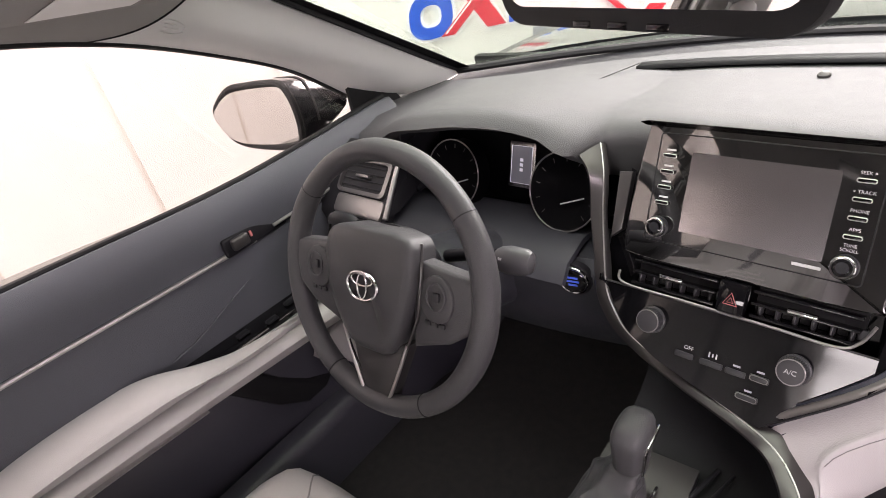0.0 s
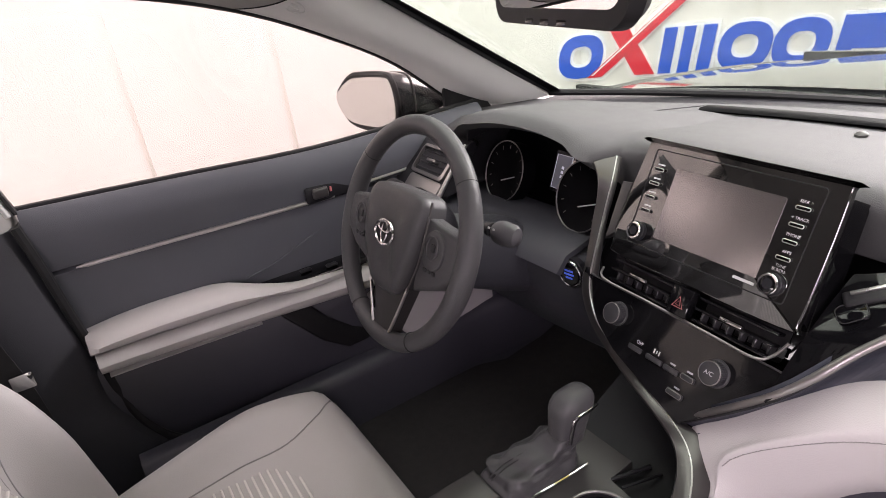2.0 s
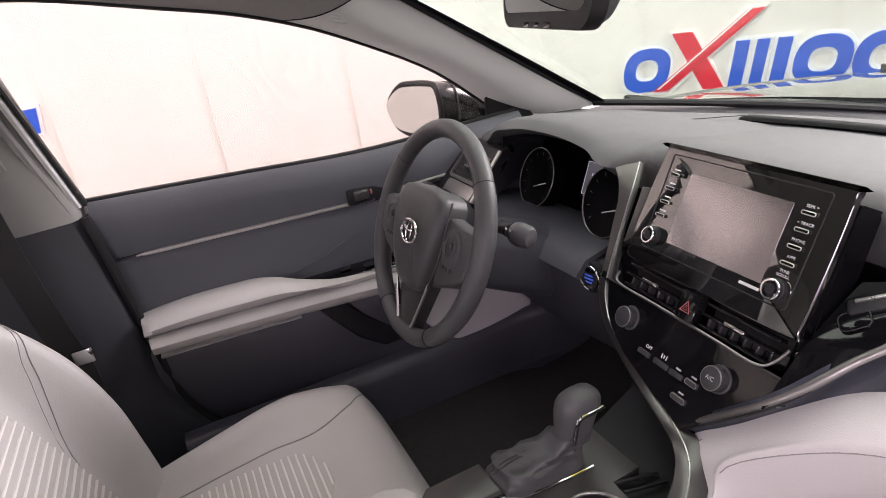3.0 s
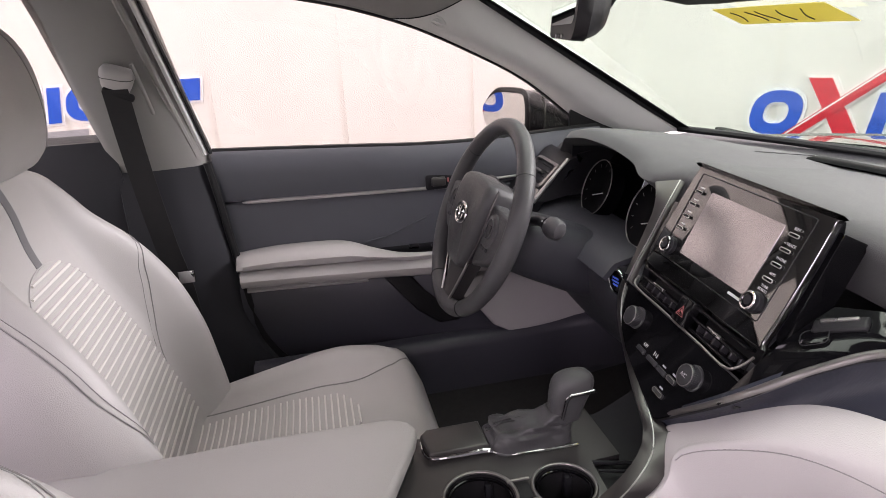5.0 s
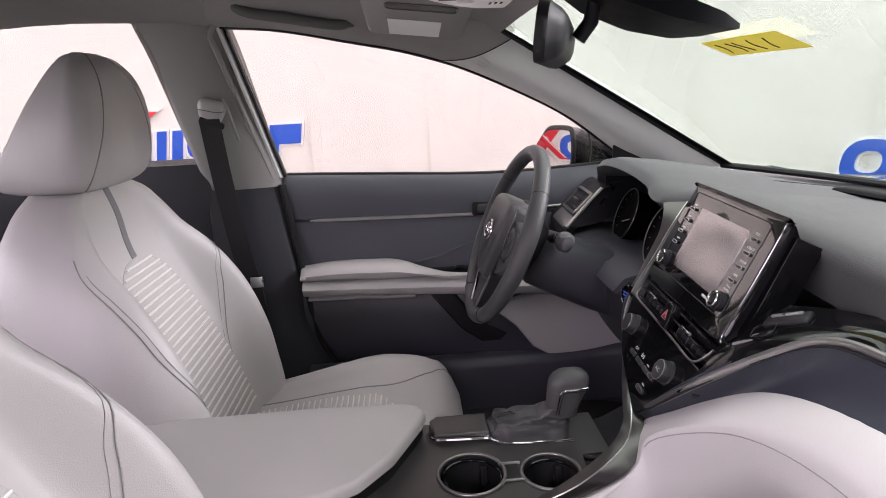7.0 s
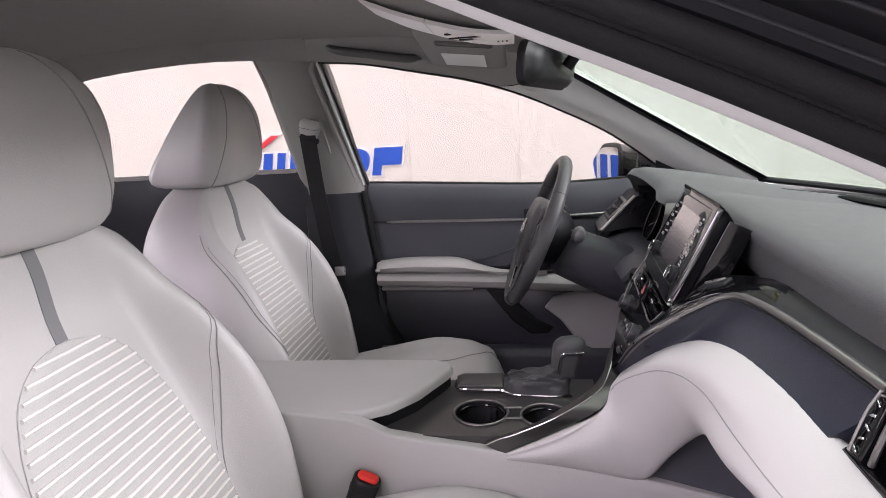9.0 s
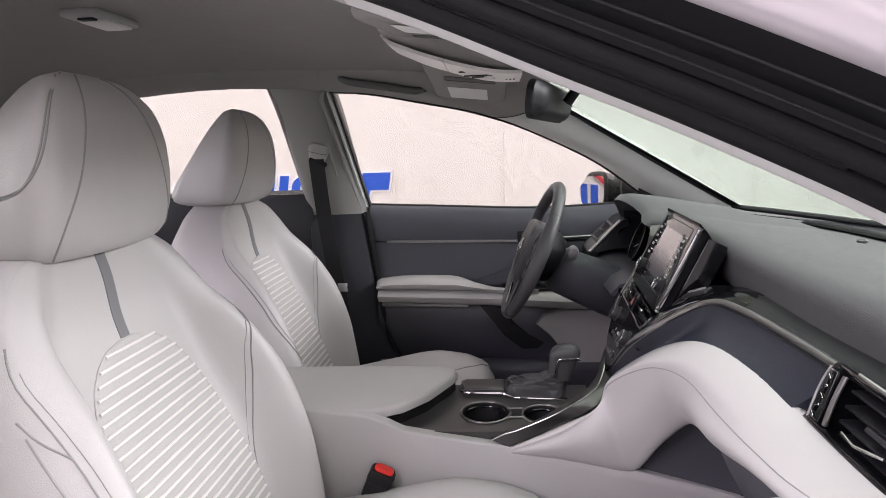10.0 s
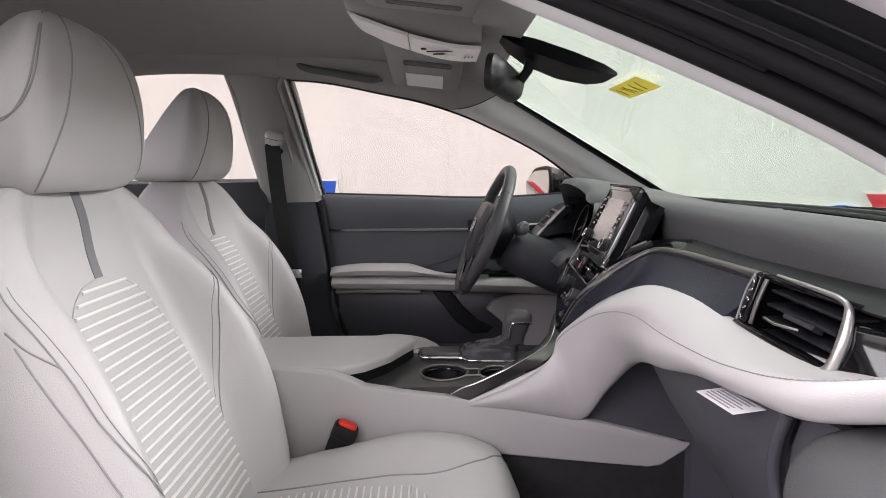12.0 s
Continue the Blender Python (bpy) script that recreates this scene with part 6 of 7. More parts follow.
# touchscreen
scr = thing("touchscreen", "glossy black touchscreen unit with side keys and two knobs", "touchscreen")
plate_edge = smooth_line([(-0.130, 0.066), (-0.124, 0.073), (0.0, 0.0735), (0.128, 0.073), (0.1345, 0.066), (0.1375, 0.0), (0.1365, -0.074), (0.128, -0.0865), (0.0, -0.0875), (-0.120, -0.0870), (-0.1385, -0.072), (-0.1365, 0.0)], 96, closed=True)
part("housing", Shape().prism([tuple(p) for p in plate_edge], -0.008, 0.0, 0.0025, 3, m=TS), SCREENGLASS, scr, "gloss black front plate")
rings = []
for w, k in ((-0.0075, 0.975), (-0.014, 0.95), (-0.05, 0.76), (-0.07, 0.62)):
    rings.append([TS @ Vector((x * k, 0.012 + (y - 0.012) * k * (1 - 0.15 * (w < -0.04)), w)) for x, y in plate_edge])
part("rear_cover", Shape().loft(rings), HARD, scr, "matt black rear cover", sharp=60)
part("plate_groove", Shape().tube([TS @ Vector((x, y, 0.0001)) for x, y in rounded(0.227, 0.127, 0.004)], 0.0008, 6, closed=True), RUBBER, scr, "dark groove round the front plate")
part("display", Shape().prism(rounded(0.1495, 0.092, 0.002, cx=0.0015, cy=-0.0012), 0.0, 0.0006, m=TS), DISPLAY, scr, "switched-off grey display")
for x, y in ((-0.0985, -0.0462), (0.0965, -0.0468)):
    K = TS @ pose(x, y, 0.0) @ Matrix.Diagonal((1, 1, 0.68, 1))
    kn = part("knob", Shape().turn([(0.0128, 0.0), (0.0125, 0.008), (0.0112, 0.0095), (0.0112, 0.015), (0.0100, 0.0170)], 32, m=K, caps=True), HARD, scr, "small chrome-rimmed knob")
    part("knob_rim", Shape().turn([(0.0112, 0.0150), (0.0116, 0.0165), (0.0108, 0.0180), (0.0090, 0.0178), (0.0088, 0.0166)], 32, m=K, caps=False), CHROME, kn)
    part("knob_face", Shape().turn([(0.0090, 0.0168), (0.0086, 0.0172), (0.0005, 0.0166)], 28, m=K), PIANO, kn)
for k in range(4):
    for sg in (-1, 1):
        x, y = (-0.0985 if sg < 0 else 0.0972), 0.0380 - 0.0184 * k
        ky = part("side_key", Shape().box((x, y, 0.0012), (0.0165, 0.0038, 0.0034), 0.0012, m=TS), PIANO, scr, "slim silver-rimmed key")
        part("key_rim", Shape().tube([TS @ Vector((x + a, y + b, 0.0028)) for a, b in rounded(0.0160, 0.0036, 0.0014, 3)], 0.0006, 5, closed=True), BRIGHTSATIN, ky)
        if sg > 0:
            words("key_print", ("SEEK >", "< TRACK", "PHONE", "APPS")[k], 0.0048, WHITEINK, ky, TS @ pose(x, y + 0.0072, 0.0004))
        else:
            part("key_print", Shape().box((x, y + 0.0068, 0.0003), (0.011, 0.002, 0.0003), 0, m=TS), WHITEINK, ky)
words("knob_print", "TUNE", 0.0045, WHITEINK, scr, TS @ pose(0.0965, -0.0258, 0.0004))
words("knob_print", "SCROLL", 0.0045, WHITEINK, scr, TS @ pose(0.0965, -0.0306, 0.0004))
part("print_bar", Shape().box((0.0635, -0.0545, 0.0004), (0.027, 0.0032, 0.0003), 0, m=TS), WHITEINK, scr)

# ---------------------------------------------------------------- centre console


def plate(outer, holes, h0, h1):
    """A flat plate with holes right through it."""
    b = bmesh.new()
    edges = []
    for loop in (outer, *holes):
        vs = [b.verts.new((x, y, h1)) for x, y in loop]
        edges += [b.edges.new((vs[i], vs[(i + 1) % len(vs)])) for i in range(len(vs))]
    f = bmesh.ops.triangle_fill(b, use_beauty=True, edges=edges)
    faces = [g for g in f["geom"] if isinstance(g, bmesh.types.BMFace)]
    r = bmesh.ops.extrude_face_region(b, geom=faces)
    bmesh.ops.translate(b, verts=[g for g in r["geom"] if isinstance(g, bmesh.types.BMVert)], vec=(0, 0, h0 - h1))
    return Shape().bm(b)


cons = thing("centre_console", "dark satin centre console with cup holders and pale grey sides", "centre console")
side_poly = [(-0.66, 0.655), (-0.41, 0.652), (-0.31, 0.641), (-0.275, 0.628), (-0.245, 0.613), (-0.188, 0.603), (-0.048, 0.583), (0.10, 0.556), (0.164, 0.541), (0.29, 0.508), (0.382, 0.483), (0.372, 0.470), (0.325, 0.440), (0.30, 0.437), (0.138, 0.455), (-0.027, 0.475), (-0.3, 0.47), (-0.66, 0.45)]
part("side_panel", Shape().prism(side_poly, 0.108, 0.130, 0.005, 3, m=SIDE), PLASTICGREY, cons, "pale grey side panel")
part("side_panel", Shape().prism([(y, z - 0.05) for y, z in side_poly][::-1], -0.130, -0.108, 0.0, m=SIDE), DOORSOFT, cons, "charcoal side panel")
part("tunnel", Shape().box((0, -0.15, 0.40), (0.225, 1.1, 0.23), 0.01), HARD, cons)
part("carpet_side", Shape().box((0.118, -0.1, 0.39), (0.012, 0.95, 0.2), 0.004), CARPET, cons)
CU = ((0.031, -0.0935, 0.0475), (0.040, 0.020, 0.041))
outer = [(-0.112, -0.30), (0.112, -0.30), (0.112, 0.02), (0.100, 0.068), (0.004, 0.076), (0.002, 0.12), (-0.112, 0.12)]
holes = [[(cx + r * math.cos(a), cy + r * math.sin(a)) for a in np.linspace(0, 2 * math.pi, 36, endpoint=False)] for cx, cy, r in CU]
top = part("top_plate", plate(outer, holes, 0.585, 0.603), DARKSATIN, cons, "dark satin console top")
for cx, cy, r in CU:
    cup = part("cup_holder", Shape().turn([(r, 0.604), (r - 0.001, 0.60), (r - 0.004, 0.53), (r - 0.006, 0.525), (0.002, 0.524)], 36, m=pose(cx, cy, 0), caps=False), RUBBER, cons)
    part("cup_ring", Shape().tube([(cx + (r + 0.001) * math.cos(a), cy + (r + 0.001) * math.sin(a), 0.6045) for a in np.linspace(0, 2 * math.pi, 48, endpoint=False)], 0.0026, 10, closed=True), SATIN, cup, "silver cup holder ring")
    part("cup_step", Shape().tube([(cx + (r - 0.0045) * math.cos(a), cy + (r - 0.0045) * math.sin(a), 0.5975) for a in np.linspace(0, 2 * math.pi, 48, endpoint=False)], 0.0024, 8, closed=True), PIANO, cup)
    for a in (35, 150, 270):
        part("grip", Shape().box((cx + (r - 0.006) * math.cos(radians(a)), cy + (r - 0.006) * math.sin(radians(a)), 0.575), (0.012, 0.012, 0.035), 0.004), HARD, cup)
part("cup_bridge", Shape().box((0.032, -0.036, 0.598), (0.034, 0.026, 0.014), 0.003), RUBBER, cons)
for x in (0.014, 0.054):
    part("bridge_edge", Shape().tube(smooth_line([(x, -0.052, 0.6045), (x, -0.046, 0.605), (x, -0.027, 0.605), (x, -0.021, 0.6045)], 10), 0.0024, 8), SATIN, cons)
# open tray ahead of the gear lever, with a raised rib along its floor
tray = part("tray", Shape().shell([[(x, y, 0.585 + max(0.0, y - 0.13) * 0.5) for y in np.linspace(0.070, 0.235, 8)] for x in np.linspace(-0.105, 0.105, 8)], -0.006), HARD, cons, "black open tray")
part("tray_rib", Shape().tube([(0.004, 0.078, 0.600), (0.020, 0.135, 0.598)], 0.0030, 8), HARD, tray)
part("tray_rib", Shape().tube([(0.022, 0.078, 0.600), (0.038, 0.135, 0.598)], 0.0022, 8), HARD, tray)
# padded lid
lid = [(-0.118, -0.66), (-0.125, -0.35), (-0.118, -0.19), (-0.105, -0.165), (-0.085, -0.155), (-0.06, -0.162), (0.03, -0.205), (0.085, -0.25), (0.108, -0.29), (0.118, -0.36), (0.122, -0.66)]
s = Shape().prism(lid[::-1], 0.627, 0.646, 0.0085, 4)
part("armrest_lid", s, LEATHER, cons, "pale grey padded armrest lid", sharp=60)
part("lid_underside", Shape().prism([(x * 0.97 - 0.004, y - 0.006) for x, y in lid][::-1], 0.590, 0.6275, 0), RUBBER, cons)
# gear lever
gl = thing("gear_lever", "black leather gear lever in a creased boot with silver surround", "gear lever")
gp = [(-0.112, -0.138), (-0.100, -0.149), (-0.056, -0.143), (-0.053, -0.056), (-0.112, -0.056)]
part("surround", Shape().prism(gp, 0.603, 0.6185, 0.004, 3), DARKSATIN, gl, "dark satin surround")
edge = smooth_line([(-0.092, -0.1495, 0.612), (-0.056, -0.1445, 0.611), (-0.051, -0.10, 0.610), (-0.051, -0.060, 0.609), (-0.043, -0.044, 0.607), (-0.036, -0.02, 0.606), (-0.032, 0.03, 0.6055), (-0.031, 0.072, 0.6055)], 40)
part("surround_edge", Shape().tube(edge, list(np.interp(np.linspace(0, 1, len(edge)), (0, 0.12, 0.4, 0.55, 1), (0.0012, 0.0022, 0.0045, 0.0028, 0.0022))), 8), CHROME, gl, "bright silver surround edge")
rings = []
for f in np.linspace(0, 1, 30):
    z, cx, cy, hx, hy = [np.interp(f, (0, 0.12, 0.26, 0.42, 0.6, 0.78, 0.92, 1), v) for v in ((0.604, 0.617, 0.626, 0.6315, 0.637, 0.643, 0.650, 0.656), (-0.074, -0.074, -0.073, -0.071, -0.067, -0.061, -0.057, -0.055), (0.0085, 0.0085, 0.011, 0.017, 0.030, 0.046, 0.056, 0.060), (0.040, 0.0395, 0.036, 0.031, 0.026, 0.022, 0.0190, 0.018), (0.0635, 0.063, 0.060, 0.052, 0.041, 0.031, 0.0265, 0.025))]
    ring = []
    for a in np.linspace(0, 2 * math.pi, 72, endpoint=False):
        p = Vector((cx + hx * np.sign(math.cos(a)) * abs(math.cos(a)) ** 0.5, cy + hy * np.sign(math.sin(a)) * abs(math.sin(a)) ** 0.5, z))
        fold = 1 - abs(noise.noise(Vector((p.x * 30 + 3, p.y * 22 + p.z * 30, p.z * 40)))) * 2.4 + 0.4 * noise.noise(Vector((p.x * 80, p.y * 60 - p.z * 90, p.z * 110)))
        ring.append(p + Vector((math.cos(a), math.sin(a), 0.8)) * (fold - 0.6) * 0.0065 * math.sin(math.pi * min(1, 0.06 + f * 0.92)))
    rings.append(ring)
boot = part("boot", Shape().loft(rings), WHEELLEATHER, gl, "creased black leather boot", sharp=80)
for dx in (0.0, 0.006):
    part("boot_seam", Shape().tube(smooth_line([(-0.080 + dx, -0.054, 0.6255), (-0.078 + dx, -0.030, 0.6345), (-0.074 + dx, 0.0, 0.6385), (-0.068 + dx, 0.025, 0.6425)], 20), 0.0009, 6), RUBBER, boot, "dark stitched seam")
rings = []
for z, hx, hy, cy in ((0.640, 0.016, 0.024, 0.059), (0.655, 0.018, 0.025, 0.061), (0.675, 0.020, 0.0285, 0.0655), (0.690, 0.0215, 0.031, 0.070), (0.698, 0.0215, 0.0305, 0.0715), (0.705, 0.0195, 0.0275, 0.0730), (0.7105, 0.0150, 0.021, 0.074), (0.7135, 0.0085, 0.012, 0.0745), (0.7145, 0.003, 0.004, 0.075)):
    rings.append([(-0.055 + hx * np.sign(math.cos(a)) * abs(math.cos(a)) ** 0.7, cy + hy * np.sign(math.sin(a)) * abs(math.sin(a)) ** 0.7, z) for a in np.linspace(0, 2 * math.pi, 32, endpoint=False)])
kb = part("knob", Shape().loft(rings), WHEELLEATHER, gl, sharp=60)
bracket = smooth_line([(-0.0375, 0.0475, 0.650), (-0.0350, 0.0505, 0.670), (-0.0335, 0.0530, 0.683), (-0.0330, 0.0575, 0.6885), (-0.0330, 0.066, 0.6895), (-0.0332, 0.080, 0.6895), (-0.0350, 0.096, 0.6895)], 40)
part("knob_inlay", Shape().tube(bracket, list(np.interp(np.linspace(0, 1, len(bracket)), (0, 0.4, 0.55, 1), (0.0010, 0.0012, 0.0021, 0.0017))), 8), CHROME, kb, "chrome inlay line")
part("knob_joint", Shape().tube([p + np.array((0.0002, 0.0035, -0.0035)) for p in bracket], 0.0008, 6), RUBBER, kb)

# ---------------------------------------------------------------- belts
sb = thing("seat_belt", "black belt webbing hanging from the grey pillar anchor", "seat belt")
ANCHOR = pose(-0.668, -0.602, 1.120, -18, 0, 0) @ pose(0, 0, 0, 0, 16, 0)
rings = []
for z, hy, hx in ((-0.030, 0.012, 0.008), (-0.026, 0.020, 0.013), (-0.010, 0.026, 0.017), (0.008, 0.030, 0.019), (0.020, 0.030, 0.017), (0.027, 0.025, 0.012), (0.029, 0.015, 0.006)):
    rings.append([ANCHOR @ Vector((hx * np.sign(math.cos(a)) * abs(math.cos(a)) ** 0.6, hy * np.sign(math.sin(a)) * abs(math.sin(a)) ** 0.6, z)) for a in np.linspace(0, 2 * math.pi, 28, endpoint=False)])
part("anchor_cover", Shape().loft(rings), PLASTICGREY, sb, "grey anchor cover", sharp=60)
part("cover_line", Shape().tube([ANCHOR @ Vector((0.0195 * abs(math.cos(a)) ** 0.6 + 0.0004, 0.0302 * np.sign(math.sin(a)) * abs(math.sin(a)) ** 0.6, 0.009 + 0.004 * math.sin(a))) for a in np.linspace(-1.4, 1.4, 24)], 0.0008, 5), GRABGREY, sb)
part("loop", Shape().box((0, 0, 0), (0.014, 0.058, 0.016), 0.006, 3, m=pose(-0.660, -0.602, 1.096, -22)), RUBBER, sb)
part("slider_ridge", Shape().tube([(-0.652, -0.566, 1.150), (-0.664, -0.560, 1.110), (-0.682, -0.552, 1.052)], 0.0035, 8), PILLARCLOTH, sb, "raised ridge beside the anchor")
line = smooth_line([(-0.652, -0.605, 1.105), (-0.675, -0.60, 0.95), (-0.69, -0.585, 0.78), (-0.70, -0.57, 0.66), (-0.70, -0.56, 0.45)], 24)
part("webbing", Shape().shell([[(p[0], p[1] + d, p[2]) for d in (-0.0235, 0, 0.0235)] for p in line], 0.002), BELT, sb)
part("tongue", Shape().box((-0.685, -0.555, 0.70), (0.01, 0.035, 0.03), 0.004), CHROME, sb, "chrome belt tongue")
bk = thing("seat_belt_buckle", "black belt buckle with red release button beside the seat", "belt buckle", at=facing((0.146, -0.300, 0.500), (0.05, -0.90, 0.42), (0.08, 0.46, 0.88)))
rings = []
for z, w, d in ((-0.050, 0.014, 0.008), (-0.045, 0.018, 0.012), (-0.010, 0.021, 0.014), (0.030, 0.0235, 0.016), (0.046, 0.024, 0.0165), (0.050, 0.022, 0.015)):
    rings.append([(w * np.sign(math.cos(a)) * abs(math.cos(a)) ** 0.5, z, -d * np.sign(math.sin(a)) * abs(math.sin(a)) ** 0.6) for a in np.linspace(0, 2 * math.pi, 32, endpoint=False)])
case = part("case", Shape().loft(rings), RUBBER, bk, sharp=50)
part("case_joint", Shape().tube([(0.0236 * np.sign(math.cos(a)) * abs(math.cos(a)) ** 0.5, 0.026, 0.0162 * np.sign(math.sin(a)) * abs(math.sin(a)) ** 0.6) for a in np.linspace(0, 2 * math.pi, 32, endpoint=False)], 0.0006, 5, closed=True), KNOBGREY, case)
part("release_button", Shape().prism(rounded(0.036, 0.020, 0.0085, 6), 0.044, 0.056, 0.0035, 3, m=pose(0, 0, 0.001, -90)), BUCKLERED, bk, "red release button")
part("stalk", Shape().box((0, -0.085, 0), (0.028, 0.09, 0.012), 0.004), RUBBER, bk)

# ---------------------------------------------------------------- overhead
oc = thing("overhead_console", "pale grey overhead console with map lamp switches", "overhead console")
rings = []
for y, w, d in ((-0.275, 0.02, 0.01), (-0.26, 0.05, 0.028), (-0.22, 0.062, 0.044), (-0.145, 0.066, 0.056), (-0.05, 0.066, 0.054), (-0.012, 0.062, 0.046)):
    rings.append([(w * np.sign(math.cos(a)) * abs(math.cos(a)) ** 0.5, y, roof_z(0, y) - d * max(0, np.sign(math.sin(a)) * abs(math.sin(a)) ** 0.6) + (0.01 if math.sin(a) < 0 else 0)) for a in np.linspace(0, 2 * math.pi, 28, endpoint=False)])
part("body", Shape().loft(rings), HEADLINER, oc, "grey cloth console side", sharp=50)


def under(x, y, lift=0.0):
    """A point on the console's underside."""
    d = smooth_at(-y, (0.012, 0.05, 0.145, 0.22, 0.262, 0.275), (0.046, 0.054, 0.056, 0.044, 0.027, 0.012))
    return Vector((x, y, roof_z(0, y) - d - 0.003 - lift))


wide = lambda y: smooth_at(-y, (0.012, 0.05, 0.145, 0.22, 0.26, 0.272), (0.064, 0.068, 0.068, 0.060, 0.036, 0.010))
rows = [[under(q * wide(y), y) for q in (-1, -0.5, 0, 0.5, 1)] for y in np.linspace(-0.014, -0.15, 10)]
face = part("switch_face", Shape().shell(rows, -0.006), LENS, oc, "pale grey switch face")
rows = [[under(q * wide(y), y) for q in (-1, -0.5, 0, 0.5, 1)] for y in np.linspace(-0.152, -0.271, 12)]
part("lamp_lens", Shape().shell(rows, -0.006), LENS, oc, "frosted map lamp lens")
part("slot", Shape().box((0.026, -0.075, 0), (0.007, 0.085, 0.002), 0.0008, m=pose(0, 0, under(0, -0.075).z - 0.0005)), RUBBER, face)
part("microphone", Shape().turn([(0.007, 0.0), (0.006, 0.002), (0.001, 0.0025)], 16, m=pose(-0.004, -0.122, under(0, -0.122).z) @ pose(0, 0, 0, 180)), RUBBER, face)
part("slider_track", Shape().box((-0.010, -0.082, 0), (0.011, 0.045, 0.002), 0.0008, m=pose(0, 0, under(0, -0.082).z - 0.0005)), RUBBER, face)
part("slider", Shape().box((-0.010, -0.072, 0), (0.008, 0.022, 0.006), 0.002, m=pose(0, 0, under(0, -0.072).z - 0.002)), LENS, face, "white slider")
for k in range(3):
    part("tick", Shape().box((-0.014, -0.040 + 0.007 * k, 0), (0.012, 0.0025, 0.001), 0, m=pose(0, 0, under(0, -0.04).z - 0.0012)), RUBBER, face)


def visor(sg, label):
    v = thing("sun_visor", label, "sun visor", group="sun visors")

    def at(x, y, lift=0.0):
        return Vector((sg * x, y, 1.274 - 0.12 * (y + 0.171) - 0.12 * (x - 0.347) - lift))

    rings = []
    for lift, k in ((-0.020, 0.93), (-0.016, 0.99), (-0.006, 1.0), (0.0, 0.98), (0.003, 0.93), (0.004, 0.5), (0.004, 0.05)):
        rings.append([at(0.33 + x * (1 - (1 - k) * 0.5), -0.125 + y * k, lift) for x, y in rounded(0.345, 0.185, 0.030, 6)])
    part("board", Shape().loft(rings), VISORGREY, v, sharp=60)
    part("label", Shape().shell([[at(x, y, 0.0052) for y in np.linspace(-0.176, -0.080, 4)] for x in (0.350, 0.41, 0.470)], 0.0006), PAPER, v, "white printed label")
    part("mirror_slot", Shape().prism([(y, x) for x, y in rounded(0.034, 0.115, 0.010, cx=0.262, cy=-0.118)], 0.0, 0.004, 0.001, m=basis(at(0, 0, 0.001), (0, 1, -0.12), (sg, 0, -0.12), (0, 0, -1))), HARD, v, "dark vanity mirror flap")
    part("slot_rim", Shape().tube([at(x, y, 0.0050) for x, y in rounded(0.036, 0.118, 0.011, cx=0.262, cy=-0.118)], 0.0012, 6, closed=True), GRABGREY, v)
    part("hinge", Shape().tube([at(0.17, -0.045, -0.006), at(0.135, -0.040, -0.012)], 0.006, 10), BRIGHTSATIN, v, "small bright hinge pin")
    part("clip", Shape().box((0, 0, 0), (0.020, 0.026, 0.018), 0.005, 3, m=Matrix.Translation(at(0.145, -0.045, -0.010))), VISORGREY, v)
    return v


visor(-1, "grey folded driver sun visor with white label")
visor(1, "grey folded passenger sun visor with white label")
gh = thing("grab_handle", "grey folded grab handle above the driver window", "grab handle")
part("grip", Shape().tube(smooth_line([(-0.555, -0.50, 1.345), (-0.545, -0.47, 1.318), (-0.545, -0.38, 1.300), (-0.56, -0.29, 1.285), (-0.575, -0.265, 1.29)], 24), 0.011, 10), GRABGREY, gh)
for p in ((-0.560, -0.495, 1.338), (-0.575, -0.272, 1.297)):
    part("foot", Shape().box((0, 0, 0), (0.022, 0.050, 0.034), 0.009, 3, m=pose(*p, 0, 30, 0)), GRABGREY, gh)
dl = thing("dome_lamp", "white rectangular dome lamp on the headliner", "dome lamp")
part("bezel", Shape().box((0.02, -0.80, roof_z(0, -0.80) - 0.006), (0.13, 0.075, 0.014), 0.005, 3), PLASTICGREY, dl)
part("lens", Shape().box((0.005, -0.80, roof_z(0, -0.80) - 0.013), (0.085, 0.055, 0.008), 0.004), LENS, dl)
part("switch", Shape().box((0.06, -0.80, roof_z(0, -0.80) - 0.014), (0.016, 0.03, 0.006), 0.002), HARD, dl)

mr = thing("rear_view_mirror", "black rear-view mirror on a short windscreen arm", "mirror", at=facing((-0.008, 0.030, 1.198), (0.945, -0.300, 0.008), (0.02, 0.12, 1)) @ Matrix.Diagonal((1.13, 0.98, 0.55, 1)))
s = Shape()
rings = []
for z, k in ((-0.056, 0.40), (-0.051, 0.62), (-0.038, 0.82), (-0.021, 0.95), (-0.019, 1.0), (0.0, 1.0), (0.004, 0.985)):
    rings.append([(x * (0.6 + 0.4 * k), y * k, z) for x, y in rounded(0.235, 0.068, 0.026, 6)])
s.loft(rings)
part("housing", s, RUBBER, mr, sharp=50)
part("mirror_glass", Shape().prism(rounded(0.216, 0.047, 0.017, 6, cy=0.0045), 0.0041, 0.0052), MIRROR, mr, "mirror glass")
for k in range(3):
    part("button", Shape().box((-0.035 + 0.03 * k, -0.0305, 0.003), (0.016, 0.005, 0.004), 0.001), PIANO, mr)
arm = thing("mirror_sensor_box", "large black camera cover on the windscreen behind the mirror", "camera cover")
part("arm", Shape().tube([(-0.008, 0.07, 1.195), (-0.004, 0.085, 1.215), (0.0, 0.09, 1.245)], 0.010, 10), HARD, arm)
rows = []
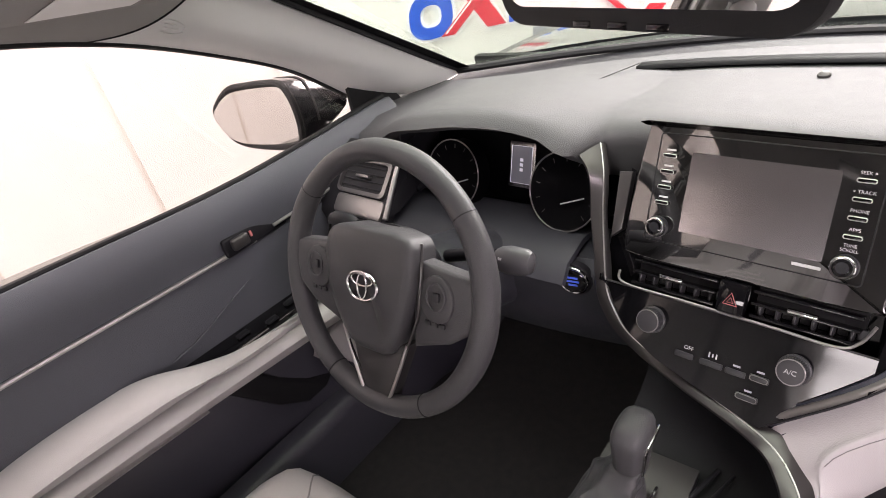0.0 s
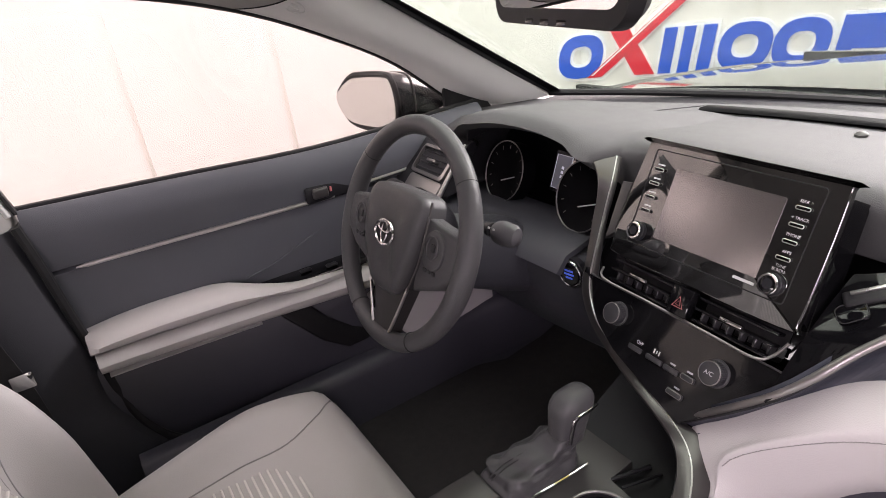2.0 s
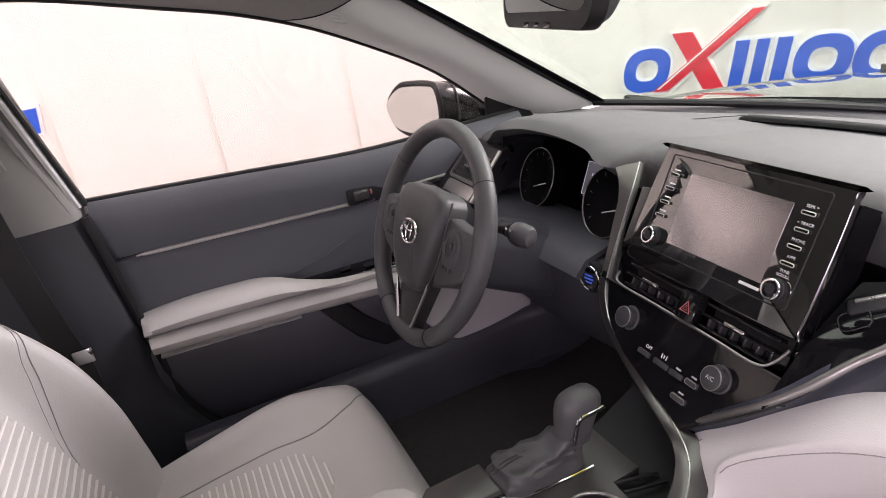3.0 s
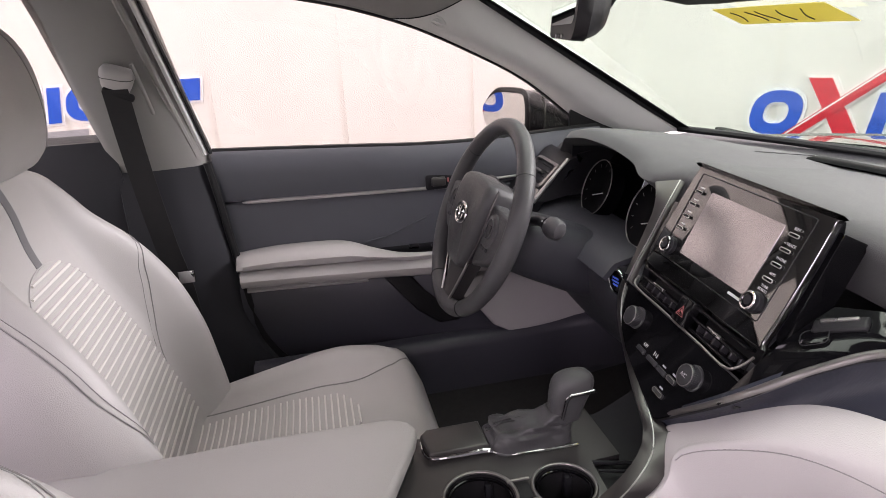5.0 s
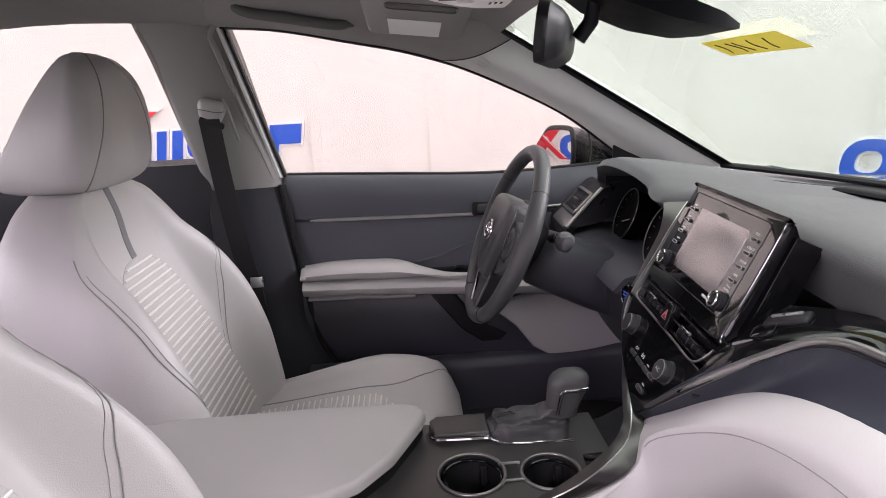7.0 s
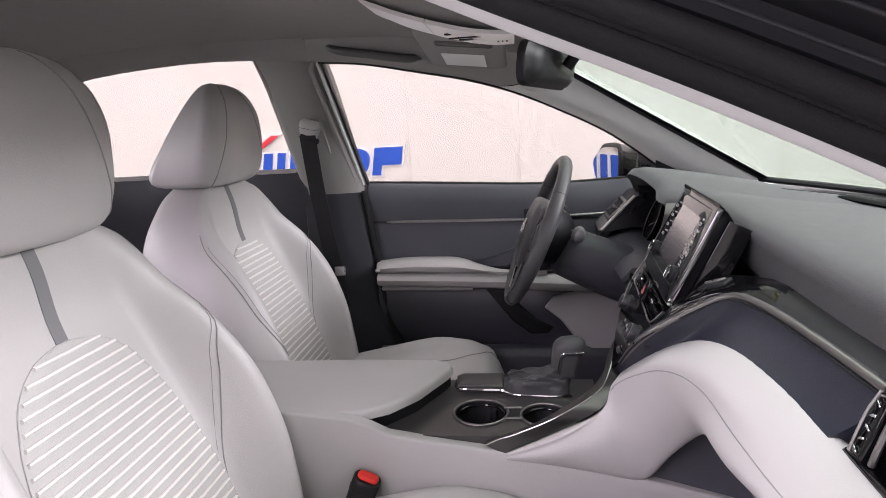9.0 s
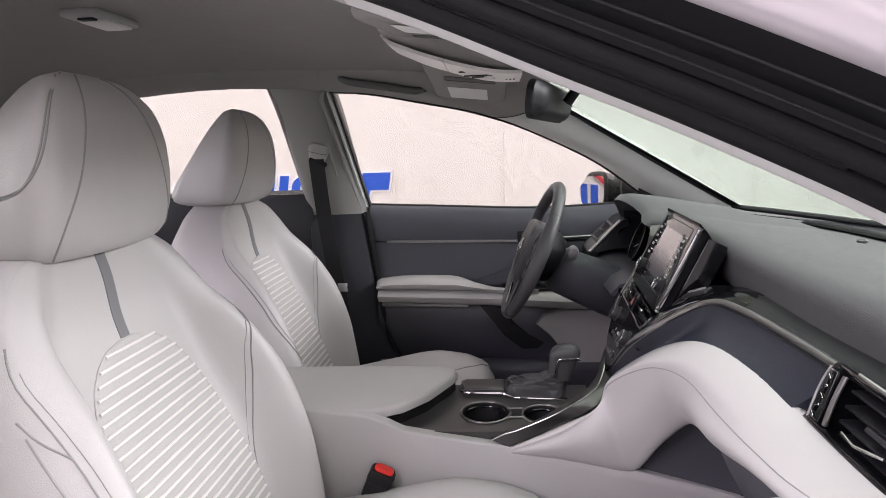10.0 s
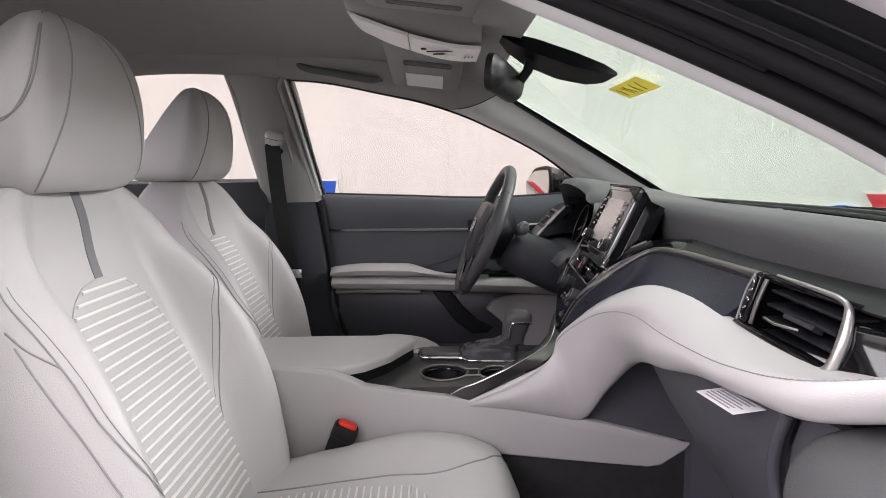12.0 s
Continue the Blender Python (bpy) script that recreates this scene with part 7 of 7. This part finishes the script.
for v, w, d in ((0.97, 0.030, 0.008), (0.95, 0.048, 0.018), (0.90, 0.070, 0.027), (0.82, 0.078, 0.027), (0.75, 0.072, 0.017), (0.715, 0.05, 0.006)):
    rows.append([screen_point(u * w / 0.6, v, 0.004 if k else 0.004 - d) for k, us in ((0, (-1, -0.6, 0, 0.6, 1)), (1, (1, 0.6, 0, -0.6, -1))) for u in us])
part("cover", Shape().loft(rows), BLACKFRAME, arm, sharp=50)
yw = thing("windshield_notice", "yellow film note with handwriting on the windscreen", "notice")
part("film", Shape().shell([[screen_point(u, v, 0.004) for u in np.linspace(-0.165, 0.125, 5)] for v in np.linspace(0.625, 0.682, 5)], 0.0006), YELLOW, yw)
for k, u in enumerate((-0.13, -0.08, -0.05, 0.0, 0.05)):
    part("scribble", Shape().tube([screen_point(u + 0.010 * math.sin(3 * q + k), 0.637 + 0.034 * q, 0.0022) for q in np.linspace(0, 1, 10)], 0.0007, 5), DARKINK, yw)

# ---------------------------------------------------------------- outside mirror
om = thing("side_mirror", "dark glossy door mirror outside the driver window", "door mirror", at=facing((-0.952, 0.275, 0.957), (1, 0.14, 0), (0, 0.05, 1)))
outline = smooth_line([(-0.125, 0.006), (-0.100, 0.036), (-0.055, 0.062), (0.0, 0.069), (0.10, 0.071), (0.126, 0.050), (0.135, 0.0), (0.126, -0.050), (0.100, -0.069), (0.03, -0.072), (-0.055, -0.066), (-0.100, -0.045)], 72, closed=True)
rings = []
for z, k in ((-0.128, 0.06), (-0.124, 0.24), (-0.108, 0.46), (-0.085, 0.66), (-0.055, 0.83), (-0.025, 0.95), (0.0, 1.0), (0.008, 0.985), (0.007, 0.95), (-0.014, 0.93)):
    rings.append([(p[0] * k + (0.142 * (1 - k) if z < 0.001 and z != -0.014 else 0.0), p[1] * k - 0.014 * (1 - k), z) for p in outline])
part("housing", Shape().loft(rings), PAINT, om, sharp=50)
part("mirror_rim", Shape().tube([(p[0] * 0.955 + 0.001, p[1] * 0.92, 0.004) for p in outline], 0.0075, 8, closed=True), RUBBER, om)
part("trim_line", Shape().tube([(p[0] * 0.9 + 0.0155, p[1] * 0.9 - 0.001, -0.042) for p in outline if p[0] > 0.02 and p[1] > -0.03], 0.0022, 6), DARKSATIN, om)
glass_edge = [(p[0] * 0.885 + 0.004, p[1] * 0.83) for p in outline]
part("mirror_glass", Shape().prism(glass_edge, 0.003, 0.0075, m=pose(0, 0, 0.003, -1.0, 7.0)), DIMMIRROR, om, "mirror glass")
part("foot", Shape().box((0.135, -0.075, -0.065), (0.11, 0.06, 0.05), 0.014, 3), PAINT, om)

# pedals in the dark footwell
for x, w, nm in ((-0.33, 0.10, "brake_pedal"), (-0.21, 0.045, "accelerator_pedal")):
    p = thing(nm, "black rubber pedal in the driver footwell", "pedal")
    part("pad", Shape().box((0, 0, 0), (w, 0.02, 0.06 if w > 0.08 else 0.12), 0.006, m=pose(x, 0.52, 0.45, -25)), RUBBER, p)
    part("pedal_arm", Shape().tube([(x, 0.53, 0.46), (x, 0.6, 0.60), (x, 0.62, 0.7)], 0.008, 8), HARD, p)
# pale kick panel under the dash beside the door
s = Shape().prism([(0.053, 0.572), (0.075, 0.600), (0.110, 0.611), (0.155, 0.617), (0.40, 0.61), (0.392, 0.408), (0.372, 0.402), (0.30, 0.408), (0.19, 0.442), (0.143, 0.470), (0.099, 0.532)], -0.70, -0.678, 0.006, 3, m=SIDE)
tagged(part("kick_panel", s, KICKGREY), "pale grey kick panel beside the driver footwell", "kick panel", kind="structure")
